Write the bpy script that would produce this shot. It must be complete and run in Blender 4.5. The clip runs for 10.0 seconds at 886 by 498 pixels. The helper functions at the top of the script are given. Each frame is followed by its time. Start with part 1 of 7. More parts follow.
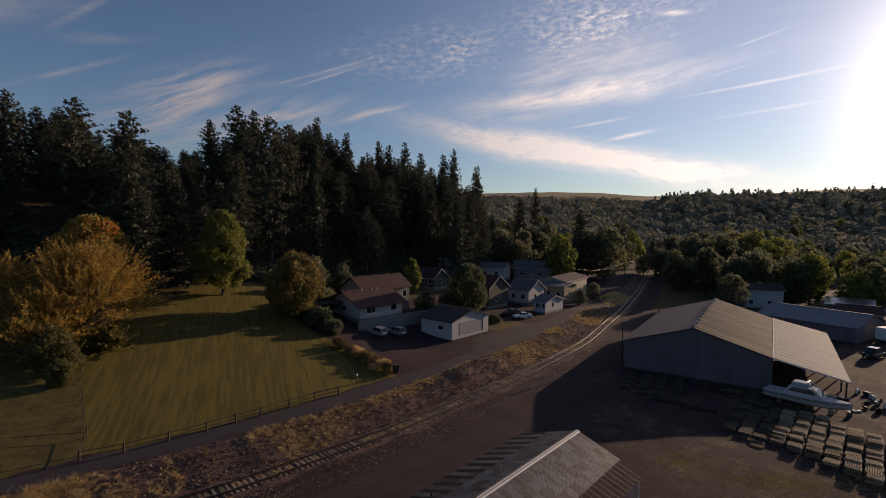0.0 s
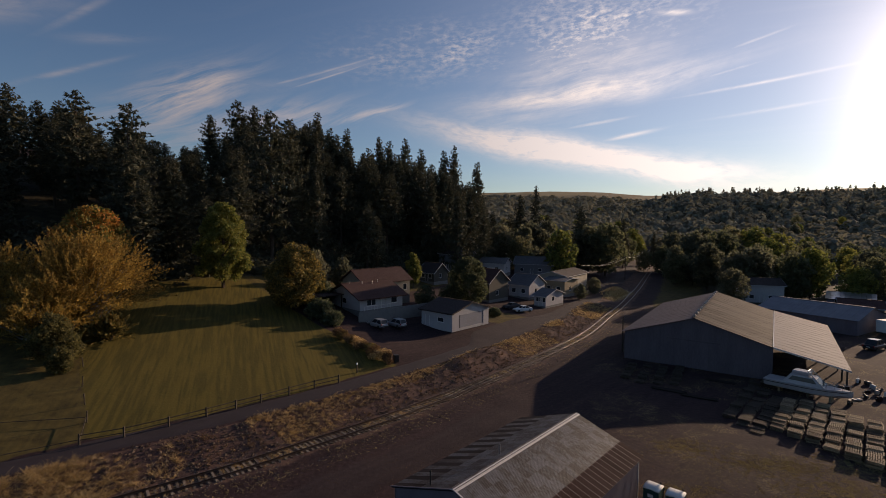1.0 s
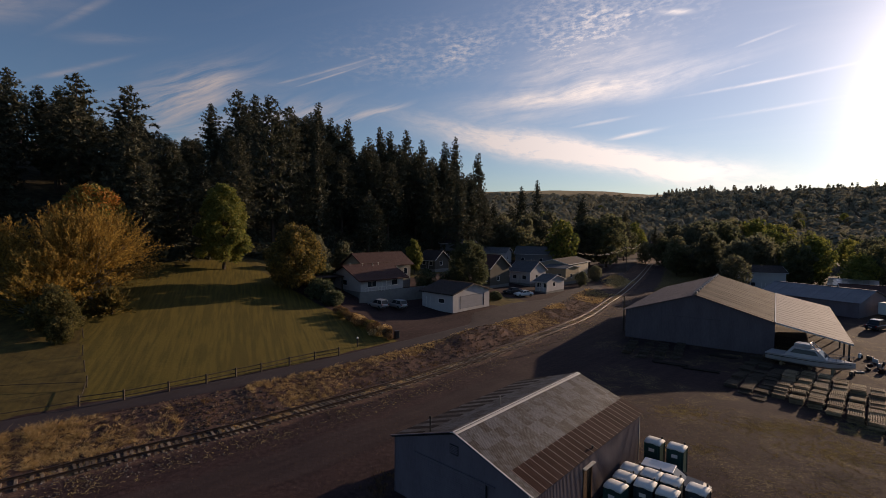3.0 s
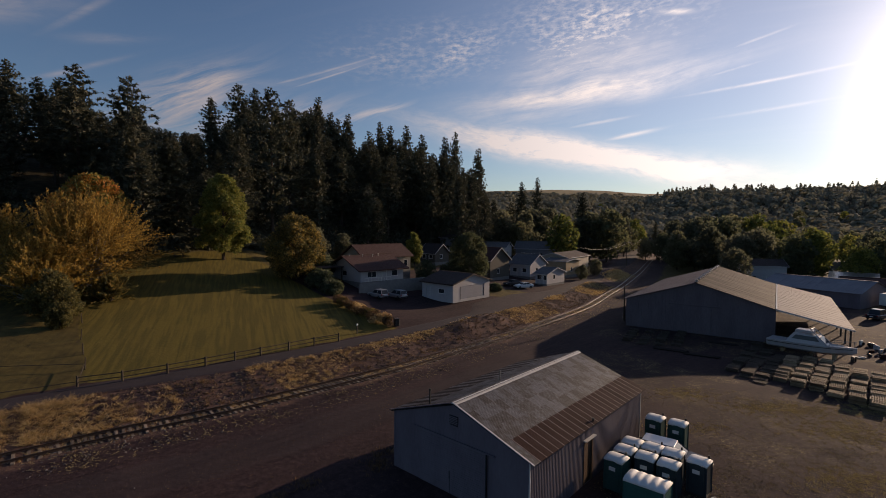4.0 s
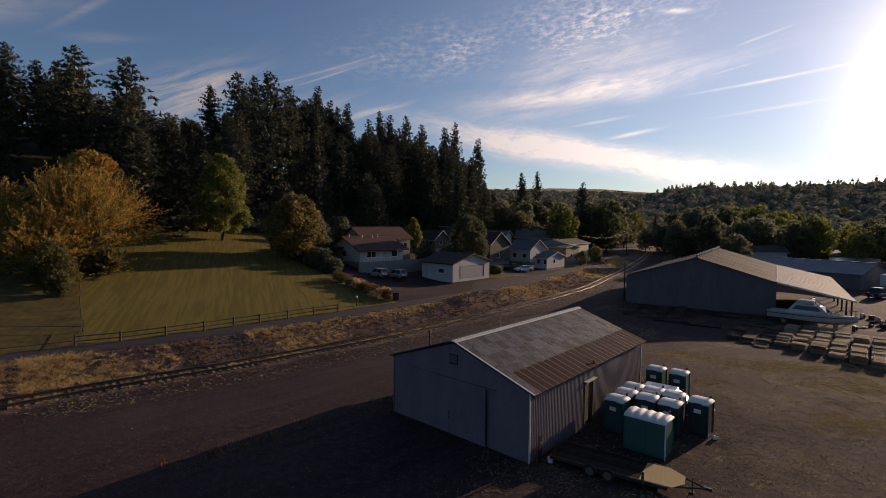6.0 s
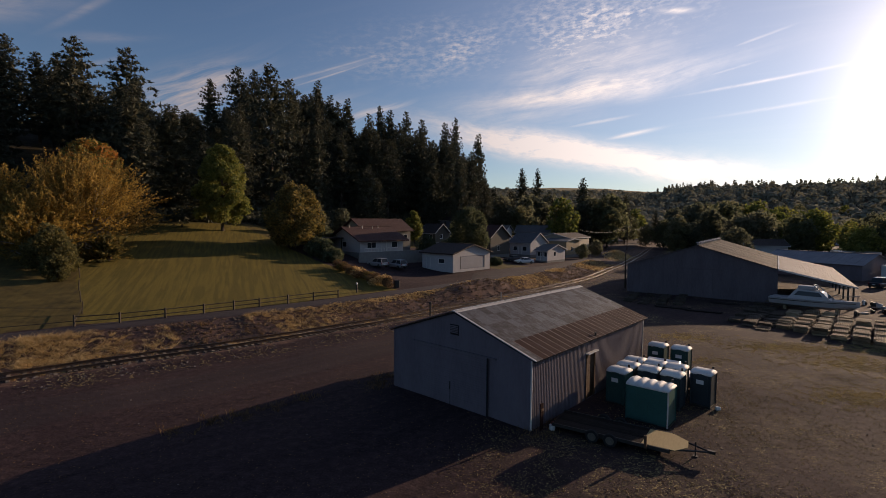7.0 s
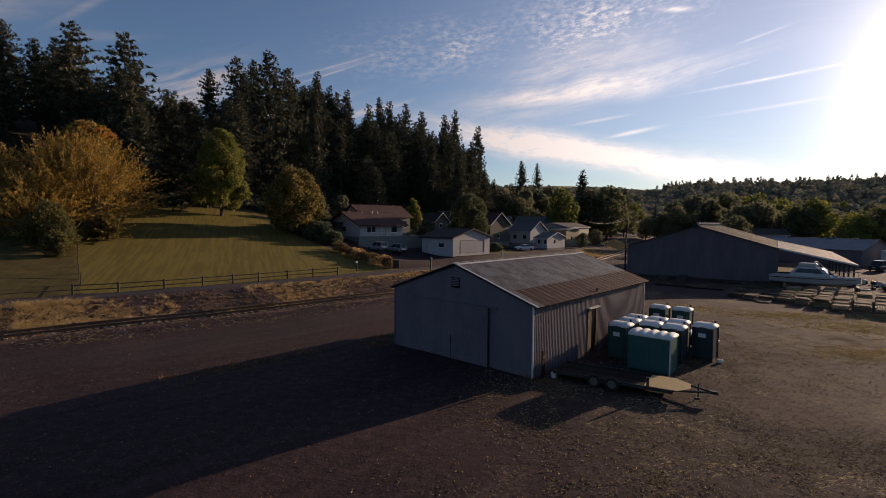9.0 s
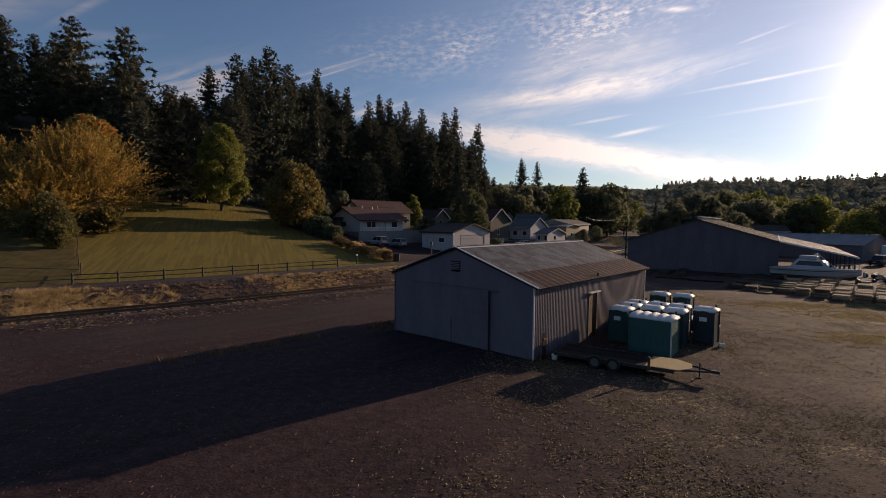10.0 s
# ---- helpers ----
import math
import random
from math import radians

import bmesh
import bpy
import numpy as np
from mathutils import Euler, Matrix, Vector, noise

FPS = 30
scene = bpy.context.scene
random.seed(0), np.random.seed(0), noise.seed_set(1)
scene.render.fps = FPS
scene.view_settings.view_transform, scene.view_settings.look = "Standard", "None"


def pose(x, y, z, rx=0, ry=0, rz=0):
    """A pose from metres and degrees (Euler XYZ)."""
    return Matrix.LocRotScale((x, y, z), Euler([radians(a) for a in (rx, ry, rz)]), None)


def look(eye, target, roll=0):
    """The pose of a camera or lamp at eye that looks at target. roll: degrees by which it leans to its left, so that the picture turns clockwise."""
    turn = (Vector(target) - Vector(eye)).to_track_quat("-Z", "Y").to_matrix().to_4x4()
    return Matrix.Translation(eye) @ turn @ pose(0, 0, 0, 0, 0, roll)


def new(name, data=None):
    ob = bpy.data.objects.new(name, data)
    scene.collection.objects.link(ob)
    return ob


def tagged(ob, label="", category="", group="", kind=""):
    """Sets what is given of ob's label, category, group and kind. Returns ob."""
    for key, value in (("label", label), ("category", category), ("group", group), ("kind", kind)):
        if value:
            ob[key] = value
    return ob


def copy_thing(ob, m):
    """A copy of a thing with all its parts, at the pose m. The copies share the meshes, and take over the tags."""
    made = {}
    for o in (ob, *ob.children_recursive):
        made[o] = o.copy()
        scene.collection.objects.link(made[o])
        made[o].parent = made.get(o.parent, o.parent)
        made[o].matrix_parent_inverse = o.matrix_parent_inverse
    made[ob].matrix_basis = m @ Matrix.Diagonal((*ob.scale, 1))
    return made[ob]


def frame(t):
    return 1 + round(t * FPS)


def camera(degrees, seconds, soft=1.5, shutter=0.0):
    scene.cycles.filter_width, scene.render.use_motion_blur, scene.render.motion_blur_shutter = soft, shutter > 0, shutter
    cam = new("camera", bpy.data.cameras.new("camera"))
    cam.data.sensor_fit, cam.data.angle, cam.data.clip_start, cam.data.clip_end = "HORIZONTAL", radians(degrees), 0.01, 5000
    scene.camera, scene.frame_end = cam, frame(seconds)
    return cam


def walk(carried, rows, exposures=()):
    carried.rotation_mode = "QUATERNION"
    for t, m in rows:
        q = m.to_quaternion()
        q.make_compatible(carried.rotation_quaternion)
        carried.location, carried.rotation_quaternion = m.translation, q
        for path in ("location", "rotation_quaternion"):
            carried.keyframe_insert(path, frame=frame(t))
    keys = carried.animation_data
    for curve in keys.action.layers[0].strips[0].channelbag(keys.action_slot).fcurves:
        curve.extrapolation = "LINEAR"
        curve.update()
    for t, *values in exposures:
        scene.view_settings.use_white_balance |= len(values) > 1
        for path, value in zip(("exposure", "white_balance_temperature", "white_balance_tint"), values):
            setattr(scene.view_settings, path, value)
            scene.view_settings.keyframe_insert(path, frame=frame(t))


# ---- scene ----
cam = camera(85.0, 10.0, soft=0.85)
PATH = [
    (0, (0.162, -0.394, 23.992), (0.055, 1.6, 23.889), 0.43),
    (0.5, (0.202, -0.383, 23.288), (0.093, 1.611, 23.185), 0.43),
    (1, (0.277, -0.44, 22.495), (0.167, 1.554, 22.391), 0.43),
    (1.5, (0.281, -0.451, 21.651), (0.17, 1.544, 21.547), 0.43),
    (2, (0.299, -0.476, 20.748), (0.188, 1.518, 20.643), 0.43),
    (2.5, (0.339, -0.492, 19.812), (0.226, 1.502, 19.707), 0.43),
    (4, (0.409, -0.356, 16.976), (0.294, 1.638, 16.87), 0.43),
    (4.5, (0.381, -0.326, 16.03), (0.267, 1.668, 15.924), 0.43),
    (5, (0.428, -0.326, 15.055), (0.314, 1.668, 14.95), 0.43),
    (5.5, (0.457, -0.353, 14.097), (0.343, 1.641, 13.99), 0.43),
    (7, (0.417, -0.232, 11.272), (0.302, 1.762, 11.163), 0.43),
    (7.5, (0.417, -0.203, 10.433), (0.302, 1.791, 10.324), 0.43),
    (8, (0.418, -0.19, 9.707), (0.304, 1.804, 9.596), 0.43),
    (8.5, (0.379, -0.199, 9.034), (0.266, 1.795, 8.921), 0.43),
    (9, (0.345, -0.213, 8.443), (0.233, 1.781, 8.329), 0.43),
    (9.5, (0.31, -0.214, 7.878), (0.198, 1.779, 7.764), 0.43),
    (10, (0.326, -0.198, 7.442), (0.214, 1.795, 7.328), 0.43),
]
walk(cam, [(t, look(eye, target, roll)) for t, eye, target, roll in PATH], [(0.0, 0.0, 7120, 23), (10.0, 0.18, 7120, 23)])

# ---- sky, sun and exposure ----
SUN_AZ, SUN_EL = 48.0, 11.8
world = bpy.data.worlds.new("evening_sky")
scene.world = world
world.use_nodes = True
wn, wl = world.node_tree.nodes, world.node_tree.links
wn.clear()


def wnode(kind, **values):
    n = wn.new(kind)
    for k, v in values.items():
        n.inputs[k].default_value = v
    return n


def wmath(op, a, b=None):
    n = wn.new("ShaderNodeMath")
    n.operation = op
    for i, v in enumerate((a, b)):
        if v is None:
            continue
        if isinstance(v, (int, float)):
            n.inputs[i].default_value = v
        else:
            wl.new(v, n.inputs[i])
    return n.outputs[0]


def wramp(value, stops):
    n = wn.new("ShaderNodeValToRGB")
    el = n.color_ramp.elements
    while len(el) < len(stops):
        el.new(0.5)
    for e, (p, c) in zip(el, stops):
        e.position, e.color = p, (c, c, c, 1) if isinstance(c, (int, float)) else (*c, 1)
    wl.new(value, n.inputs[0])
    return n.outputs[0]


sky = wn.new("ShaderNodeTexSky")
sky.sky_type, sky.sun_disc = "NISHITA", False
sky.sun_elevation, sky.sun_rotation = radians(SUN_EL), radians(SUN_AZ)
sky.air_density, sky.dust_density, sky.ozone_density = 1.0, 0.12, 3.0
coord = wn.new("ShaderNodeTexCoord")
turn = wn.new("ShaderNodeVectorRotate")
turn.rotation_type = "Z_AXIS"
turn.inputs["Angle"].default_value = radians(20)
wl.new(coord.outputs["Generated"], turn.inputs["Vector"])
split = wn.new("ShaderNodeSeparateXYZ")
wl.new(turn.outputs[0], split.inputs[0])
raw = wn.new("ShaderNodeSeparateXYZ")
wl.new(coord.outputs["Generated"], raw.inputs[0])
up = wmath("ADD", wmath("MAXIMUM", split.outputs[2], 0.0), 0.09)
flat = wn.new("ShaderNodeCombineXYZ")
wl.new(wmath("DIVIDE", split.outputs[0], up), flat.inputs[0])
wl.new(wmath("DIVIDE", split.outputs[1], up), flat.inputs[1])


def cloud_noise(scale, stretch, angle, detail, rough, warp, offset):
    mp = wn.new("ShaderNodeMapping")
    mp.inputs["Rotation"].default_value = (0, 0, radians(angle))
    mp.inputs["Scale"].default_value = (scale, scale * stretch, 1)
    mp.inputs["Location"].default_value = (*offset, 0)
    wl.new(flat.outputs[0], mp.inputs[0])
    n = wnode("ShaderNodeTexNoise", Scale=1.0, Detail=detail, Roughness=rough, Distortion=warp)
    wl.new(mp.outputs[0], n.inputs["Vector"])
    return n.outputs["Fac"]


streaks = wramp(cloud_noise(0.55, 4.5, 62, 8, 0.62, 0.9, (0.3, 1.9)), [(0.50, 0), (0.78, 1)])
# cloud banks, each by its bearing and height in degrees, half sizes, slant and thickness
azim = wmath("MULTIPLY", wmath("ARCTAN2", raw.outputs[0], raw.outputs[1]), 57.296)
elev = wmath("MULTIPLY", wmath("ARCSINE", raw.outputs[2]), 57.296)


def sky_noise(along, acrs, slant, detail, rough, warp, a=None, e=None):
    """Cloud texture in degrees of bearing and height, drawn out along a slant."""
    a, e = a or azim, e or elev
    c, d = math.cos(radians(slant)), math.sin(radians(slant))
    xy = wn.new("ShaderNodeCombineXYZ")
    wl.new(wmath("MULTIPLY", wmath("ADD", wmath("MULTIPLY", a, c), wmath("MULTIPLY", e, d)), 1 / along), xy.inputs[0])
    wl.new(wmath("MULTIPLY", wmath("SUBTRACT", wmath("MULTIPLY", e, c), wmath("MULTIPLY", a, d)), 1 / acrs), xy.inputs[1])
    n = wnode("ShaderNodeTexNoise", Scale=1.0, Detail=detail, Roughness=rough, Distortion=warp)
    wl.new(xy.outputs[0], n.inputs["Vector"])
    return n.outputs["Fac"]


# slow swirls bend the banks and their threads
azw = wmath("ADD", azim, wmath("MULTIPLY", wmath("SUBTRACT", sky_noise(14, 7, 10, 1, 0.4, 0.0), 0.5), 4.0))
elw = wmath("ADD", elev, wmath("MULTIPLY", wmath("SUBTRACT", sky_noise(12, 6, -15, 1, 0.4, 0.0), 0.5), 2.0))
threads = wmath("MULTIPLY", wramp(sky_noise(9, 0.95, 8, 9, 0.72, 0.2, azw, elw), [(0.30, 0.22), (0.72, 1)]), wramp(sky_noise(4.5, 2.2, 15, 6, 0.6, 0.2), [(0.30, 0.35), (0.60, 1)]))
fan = wramp(sky_noise(8, 1.0, 24, 9, 0.64, 0.3, azw, elw), [(0.38, 0.0), (0.68, 1)])
curd = wramp(sky_noise(2.4, 0.7, -8, 9, 0.7, 0.3, azw, elw), [(0.28, 0.30), (0.60, 1)])
soft = wramp(sky_noise(7, 1.6, 8, 9, 0.64, 0.2, azw, elw), [(0.34, 0.05), (0.68, 1)])
flecks = wramp(sky_noise(0.95, 0.40, 5, 5, 0.6, 0.1), [(0.40, 0), (0.72, 1)])
flaky = wmath("MULTIPLY", flecks, wramp(sky_noise(5.0, 2.4, 10, 5, 0.6, 0.2), [(0.34, 0.18), (0.62, 1)]))
BANKS = [(13.0, 20.5, 8.0, 4.8, 8, 1.0, flaky), (-3.0, 19.2, 11.0, 2.4, 5, 0.7, flaky), (12.5, 17.3, 8.5, 2.4, 7, 0.75, threads), (11.5, 17.0, 7.0, 1.6, 7, 0.5, flaky), (12.5, 14.6, 11.0, 1.35, 6, 1.7, threads), (9.0, 14.0, 7.5, 1.0, 6, 0.8, threads),
         (3.0, 12.0, 9.5, 1.8, 2, 0.45, threads), (12.0, 7.9, 14.5, 1.35, -11, 1.9, curd), (22.0, 5.9, 5.5, 0.95, -6, 2.2, curd), (5.5, 10.0, 8.0, 1.2, -7, 0.75, flaky), (8.0, 9.6, 9.0, 0.9, -8, 0.7, curd), (14.0, 11.2, 3.0, 0.16, 7, 0.7, soft),
         (17.5, 9.7, 2.3, 0.20, 9, 0.9, soft), (-17.2, 16.5, 5.0, 0.13, 18, 0.75, soft), (-16.2, 16.2, 3.8, 0.10, 20, 0.75, soft), (-15.5, 16.8, 6.0, 0.5, 18, 0.3, fan), (-31.5, 12.3, 6.5, 2.1, 26, 1.5, fan), (-24.5, 10.6, 9.0, 1.7, 12, 1.1, fan),
         (-12.5, 12.2, 4.0, 0.45, 15, 1.1, fan), (-28.0, 13.6, 8.0, 0.8, 10, 0.4, soft), (-45.5, 18.9, 4.5, 1.6, 16, 0.95, soft), (-39.5, 18.8, 3.2, 0.35, 38, 0.4, soft), (-37.5, 17.0, 3.4, 0.4, 10, 0.35, soft),
         (28.5, 13.7, 6.5, 0.13, 4, 0.5, soft), (27.2, 15.3, 2.0, 0.12, 10, 0.6, soft), (28.6, 17.6, 2.6, 0.12, 12, 0.5, soft), (30.5, 11.2, 4.0, 0.14, 4, 0.4, soft), (21.4, 21.4, 1.6, 0.28, -8, 1.2, soft), (-41.0, 13.4, 4.2, 0.22, 24, 0.7, soft)]
cover = wmath("MULTIPLY", streaks, 0.05)
for a0, e0, hw, hh, slant, thick, tex in BANKS:
    c, d = math.cos(radians(slant)), math.sin(radians(slant))
    thin = hh < 0.6
    da, de = wmath("SUBTRACT", azim if thin else azw, a0), wmath("SUBTRACT", elev if thin else elw, e0)
    u = wmath("MULTIPLY", wmath("ADD", wmath("MULTIPLY", da, c), wmath("MULTIPLY", de, d)), 1 / hw)
    v = wmath("MULTIPLY", wmath("SUBTRACT", wmath("MULTIPLY", de, c), wmath("MULTIPLY", da, d)), 1 / hh)
    w = wmath("POWER", 2.718, wmath("MULTIPLY", wmath("ADD", wmath("MULTIPLY", u, u), wmath("MULTIPLY", v, v)), -1.0))
    cover = wmath("MAXIMUM", cover, wmath("MULTIPLY", wmath("MULTIPLY", w, tex), thick))
cover = wmath("MINIMUM", cover, 0.92)
# the bright haze round the sun
sunward = Vector((math.sin(radians(SUN_AZ)) * math.cos(radians(SUN_EL)), math.cos(radians(SUN_AZ)) * math.cos(radians(SUN_EL)), math.sin(radians(SUN_EL))))
dot = wn.new("ShaderNodeVectorMath")
dot.operation = "DOT_PRODUCT"
dot.inputs[1].default_value = sunward
wl.new(coord.outputs["Generated"], dot.inputs[0])
near_sun = wmath("POWER", wmath("MAXIMUM", dot.outputs["Value"], 0.0), 92.0)
SKY = 0.084
broad_sun = wmath("POWER", wmath("MAXIMUM", wmath("MULTIPLY", wmath("ADD", dot.outputs["Value"], 1.0), 0.5), 0.0), 6.0)
tone = wn.new("ShaderNodeMix")
tone.data_type = "RGBA"
tone.inputs["B"].default_value = (9.5, 8.8, 8.7, 1)
wl.new(cover, tone.inputs["Factor"])
clear = wn.new("ShaderNodeMix")
clear.data_type, clear.blend_type = "RGBA", "MULTIPLY"
clear.inputs["Factor"].default_value, clear.inputs["B"].default_value = 1.0, (0.88, 0.985, 1.07, 1)
wl.new(sky.outputs[0], clear.inputs["A"])
wl.new(clear.outputs["Result"], tone.inputs["A"])
lit_cloud = wn.new("ShaderNodeMix")
lit_cloud.data_type = "RGBA"
lit_cloud.inputs["A"].default_value, lit_cloud.inputs["B"].default_value = (3.6, 3.55, 3.75, 1), (13.4, 12.9, 12.0, 1)
wl.new(broad_sun, lit_cloud.inputs["Factor"])
wl.new(lit_cloud.outputs["Result"], tone.inputs["B"])
veil = wn.new("ShaderNodeMix")
veil.data_type, veil.blend_type = "RGBA", "ADD"
veil.inputs["B"].default_value = (3.4, 3.2, 3.0, 1)
wl.new(wmath("POWER", broad_sun, 1.6), veil.inputs["Factor"])
wl.new(tone.outputs["Result"], veil.inputs["A"])
glow = wn.new("ShaderNodeMix")
glow.data_type, glow.blend_type = "RGBA", "ADD"
glow.inputs["B"].default_value = (24.0, 21.8, 18.6, 1)
wl.new(near_sun, glow.inputs["Factor"])
wl.new(veil.outputs["Result"], glow.inputs["A"])
bg = wnode("ShaderNodeBackground", Strength=SKY)
wl.new(glow.outputs["Result"], bg.inputs["Color"])
wl.new(bg.outputs[0], wn.new("ShaderNodeOutputWorld").inputs["Surface"])

sun = new("sun", bpy.data.lights.new("sun", "SUN"))
sun.data.energy, sun.data.angle, sun.data.color = 4.2, radians(0.6), (1.0, 0.80, 0.56)
sun.matrix_world = look(sunward * 100, (0, 0, 0))
scene.view_settings.exposure = 0.0


# ---- materials ----
def mat(name, stops, scale=1.0, detail=6, rough=0.8, bump=0.0, bump_scale=None, metal=0.0, fine=None, fine_mix=0.35,
        stretch=(1, 1, 1), translucent=0.0, islands=0.0, objects=0.0, wave=None):
    """A surface with a coarse and a fine colour change, relief, and a change from piece to piece."""
    m = bpy.data.materials.new(name)
    m.use_nodes = True
    nt, nd, ln = m.node_tree, m.node_tree.nodes, m.node_tree.links
    bs = nd["Principled BSDF"]
    bs.inputs["Roughness"].default_value, bs.inputs["Metallic"].default_value = rough, metal
    bs.inputs["Specular IOR Level"].default_value = 0.3
    tc, mp = nd.new("ShaderNodeTexCoord"), nd.new("ShaderNodeMapping")
    mp.inputs["Scale"].default_value = stretch
    ln.new(tc.outputs["Object"], mp.inputs[0])
    no = nd.new("ShaderNodeTexNoise")
    no.inputs["Scale"].default_value, no.inputs["Detail"].default_value, no.inputs["Roughness"].default_value = scale, detail, 0.6
    ln.new(mp.outputs[0], no.inputs["Vector"])
    fac = no.outputs["Fac"]
    f2 = nd.new("ShaderNodeTexNoise")
    f2.inputs["Scale"].default_value, f2.inputs["Detail"].default_value = fine or scale * 9, 4
    ln.new(mp.outputs[0], f2.inputs["Vector"])
    mx = nd.new("ShaderNodeMix")
    mx.inputs["Factor"].default_value = fine_mix
    ln.new(fac, mx.inputs["A"]), ln.new(f2.outputs["Fac"], mx.inputs["B"])
    fac = mx.outputs["Result"]
    for amount, kind, out in ((islands, "ShaderNodeNewGeometry", "Random Per Island"), (objects, "ShaderNodeObjectInfo", "Random")):
        if amount:
            rn = nd.new(kind)
            ma = nd.new("ShaderNodeMath")
            ma.operation = "MULTIPLY_ADD"
            ma.inputs[1].default_value, ma.inputs[2].default_value = amount, -amount / 2
            ln.new(rn.outputs[out], ma.inputs[0])
            ad = nd.new("ShaderNodeMath")
            ln.new(fac, ad.inputs[0]), ln.new(ma.outputs[0], ad.inputs[1])
            fac = ad.outputs[0]
    rp = nd.new("ShaderNodeValToRGB")
    el = rp.color_ramp.elements
    while len(el) < len(stops):
        el.new(0.5)
    for e, (p, c) in zip(el, stops):
        e.position, e.color = p, (*c, 1)
    ln.new(fac, rp.inputs[0])
    ln.new(rp.outputs[0], bs.inputs["Base Color"])
    height = f2.outputs["Fac"]
    if wave:
        wv = nd.new("ShaderNodeTexWave")
        wv.bands_direction = wave[0]
        wv.inputs["Scale"].default_value, wv.inputs["Distortion"].default_value = wave[1], 0.0
        ln.new(tc.outputs["Object"], wv.inputs["Vector"])
        height = wv.outputs["Fac"]
    if bump:
        bp = nd.new("ShaderNodeBump")
        bp.inputs["Strength"].default_value, bp.inputs["Distance"].default_value = 1.0, bump
        ln.new(height, bp.inputs["Height"])
        ln.new(bp.outputs[0], bs.inputs["Normal"])
    if translucent:
        tr, ms = nd.new("ShaderNodeBsdfTranslucent"), nd.new("ShaderNodeMixShader")
        ln.new(rp.outputs[0], tr.inputs["Color"])
        ms.inputs[0].default_value = translucent
        ln.new(bs.outputs[0], ms.inputs[1]), ln.new(tr.outputs[0], ms.inputs[2])
        ln.new(ms.outputs[0], nd["Material Output"].inputs["Surface"])
    return m


def plain(name, colour, rough=0.6, metal=0.0, spread=0.25, scale=2.0, bump=0.0, **more):
    """One paint or cast colour, a little uneven."""
    lo, hi = [c * (1 - spread) for c in colour], [min(1, c * (1 + spread)) for c in colour]
    return mat(name, [(0.3, lo), (0.7, hi)], scale, rough=rough, metal=metal, bump=bump, **more)


WALL_SHEET = mat("grey_wall_sheet", [(0.25, (0.100, 0.084, 0.097)), (0.5, (0.142, 0.120, 0.137)), (0.8, (0.18, 0.155, 0.17))], 0.5, rough=0.7, metal=0.0, bump=0.004, objects=0.1, stretch=(1.6, 1.6, 0.5))
ROOF_OLD = mat("weathered_roof_sheet", [(0.38, (0.0221, 0.0145, 0.0127)), (0.46, (0.0399, 0.0323, 0.0314)), (0.54, (0.068, 0.068, 0.0739)), (0.75, (0.1037, 0.1054, 0.119))], 0.8, rough=0.6, metal=0.0, bump=0.006, wave=("X", 3.2), stretch=(2.0, 1.2, 1), objects=0.22, fine=3.0, fine_mix=0.5)
RIB_PALE = plain("pale_rusty_rib", (0.19, 0.14, 0.128), 0.7, 0.0, 0.4, 1.5)
ROOF_RUST = mat("rusted_roof_sheet", [(0.25, (0.0189, 0.0068, 0.0059)), (0.5, (0.0362, 0.0143, 0.0125)), (0.8, (0.0646, 0.0347, 0.031))], 0.9, rough=0.85, metal=0.0, bump=0.005, wave=("X", 3.2), stretch=(1.6, 0.5, 1), objects=0.15, fine=6)
ROOF_DARK = mat("dark_roof_sheet", [(0.3, (0.012, 0.009, 0.010)), (0.7, (0.028, 0.022, 0.024))], 0.9, rough=0.85, stretch=(1.6, 0.5, 1), objects=0.3, fine=6)
TRIM = plain("white_metal_trim", (0.62, 0.60, 0.57), 0.45, 0.2, 0.12, 3)
BRIGHT_ROOF = mat("bright_metal_roof", [(0.3, (0.42, 0.41, 0.41)), (0.7, (0.6, 0.59, 0.58))], 0.5, rough=0.32, metal=0.85, objects=0.2)
NEW_ROOF = mat("pale_roof_sheet", [(0.3, (0.14, 0.133, 0.142)), (0.7, (0.185, 0.175, 0.182))], 0.4, rough=0.8, metal=0.0, objects=0.12)
TAN_ROOF = mat("tan_weathered_roof", [(0.32, (0.028, 0.023, 0.022)), (0.45, (0.062, 0.052, 0.046)), (0.8, (0.102, 0.088, 0.076))], 0.55, rough=0.75, metal=0.0, stretch=(0.25, 1.6, 1), objects=0.3)
BLUE_ROOF = mat("blue_grey_roof", [(0.3, (0.125, 0.14, 0.17)), (0.7, (0.2, 0.215, 0.24))], 0.4, rough=0.75, metal=0.0, objects=0.15)
DARK = plain("dark_recess", (0.02, 0.02, 0.022), 0.9, spread=0.3)
BROWN_WOOD = mat("brown_door_wood", [(0.3, (0.07, 0.036, 0.02)), (0.7, (0.13, 0.07, 0.038))], 3, rough=0.75, bump=0.01, stretch=(4, 4, 0.4))
GREY_WOOD = mat("weathered_wood", [(0.25, (0.075, 0.052, 0.032)), (0.5, (0.18, 0.13, 0.078)), (0.8, (0.35, 0.265, 0.16))], 2.5, rough=0.85, bump=0.01, objects=0.5, islands=0.5)
FENCE_WOOD = mat("dark_fence_wood", [(0.3, (0.038, 0.029, 0.022)), (0.7, (0.085, 0.066, 0.047))], 4, rough=0.85, bump=0.01)
SLEEPER = mat("sleeper_wood", [(0.3, (0.105, 0.08, 0.06)), (0.7, (0.27, 0.21, 0.155))], 3, rough=0.9, bump=0.02, objects=0.7)
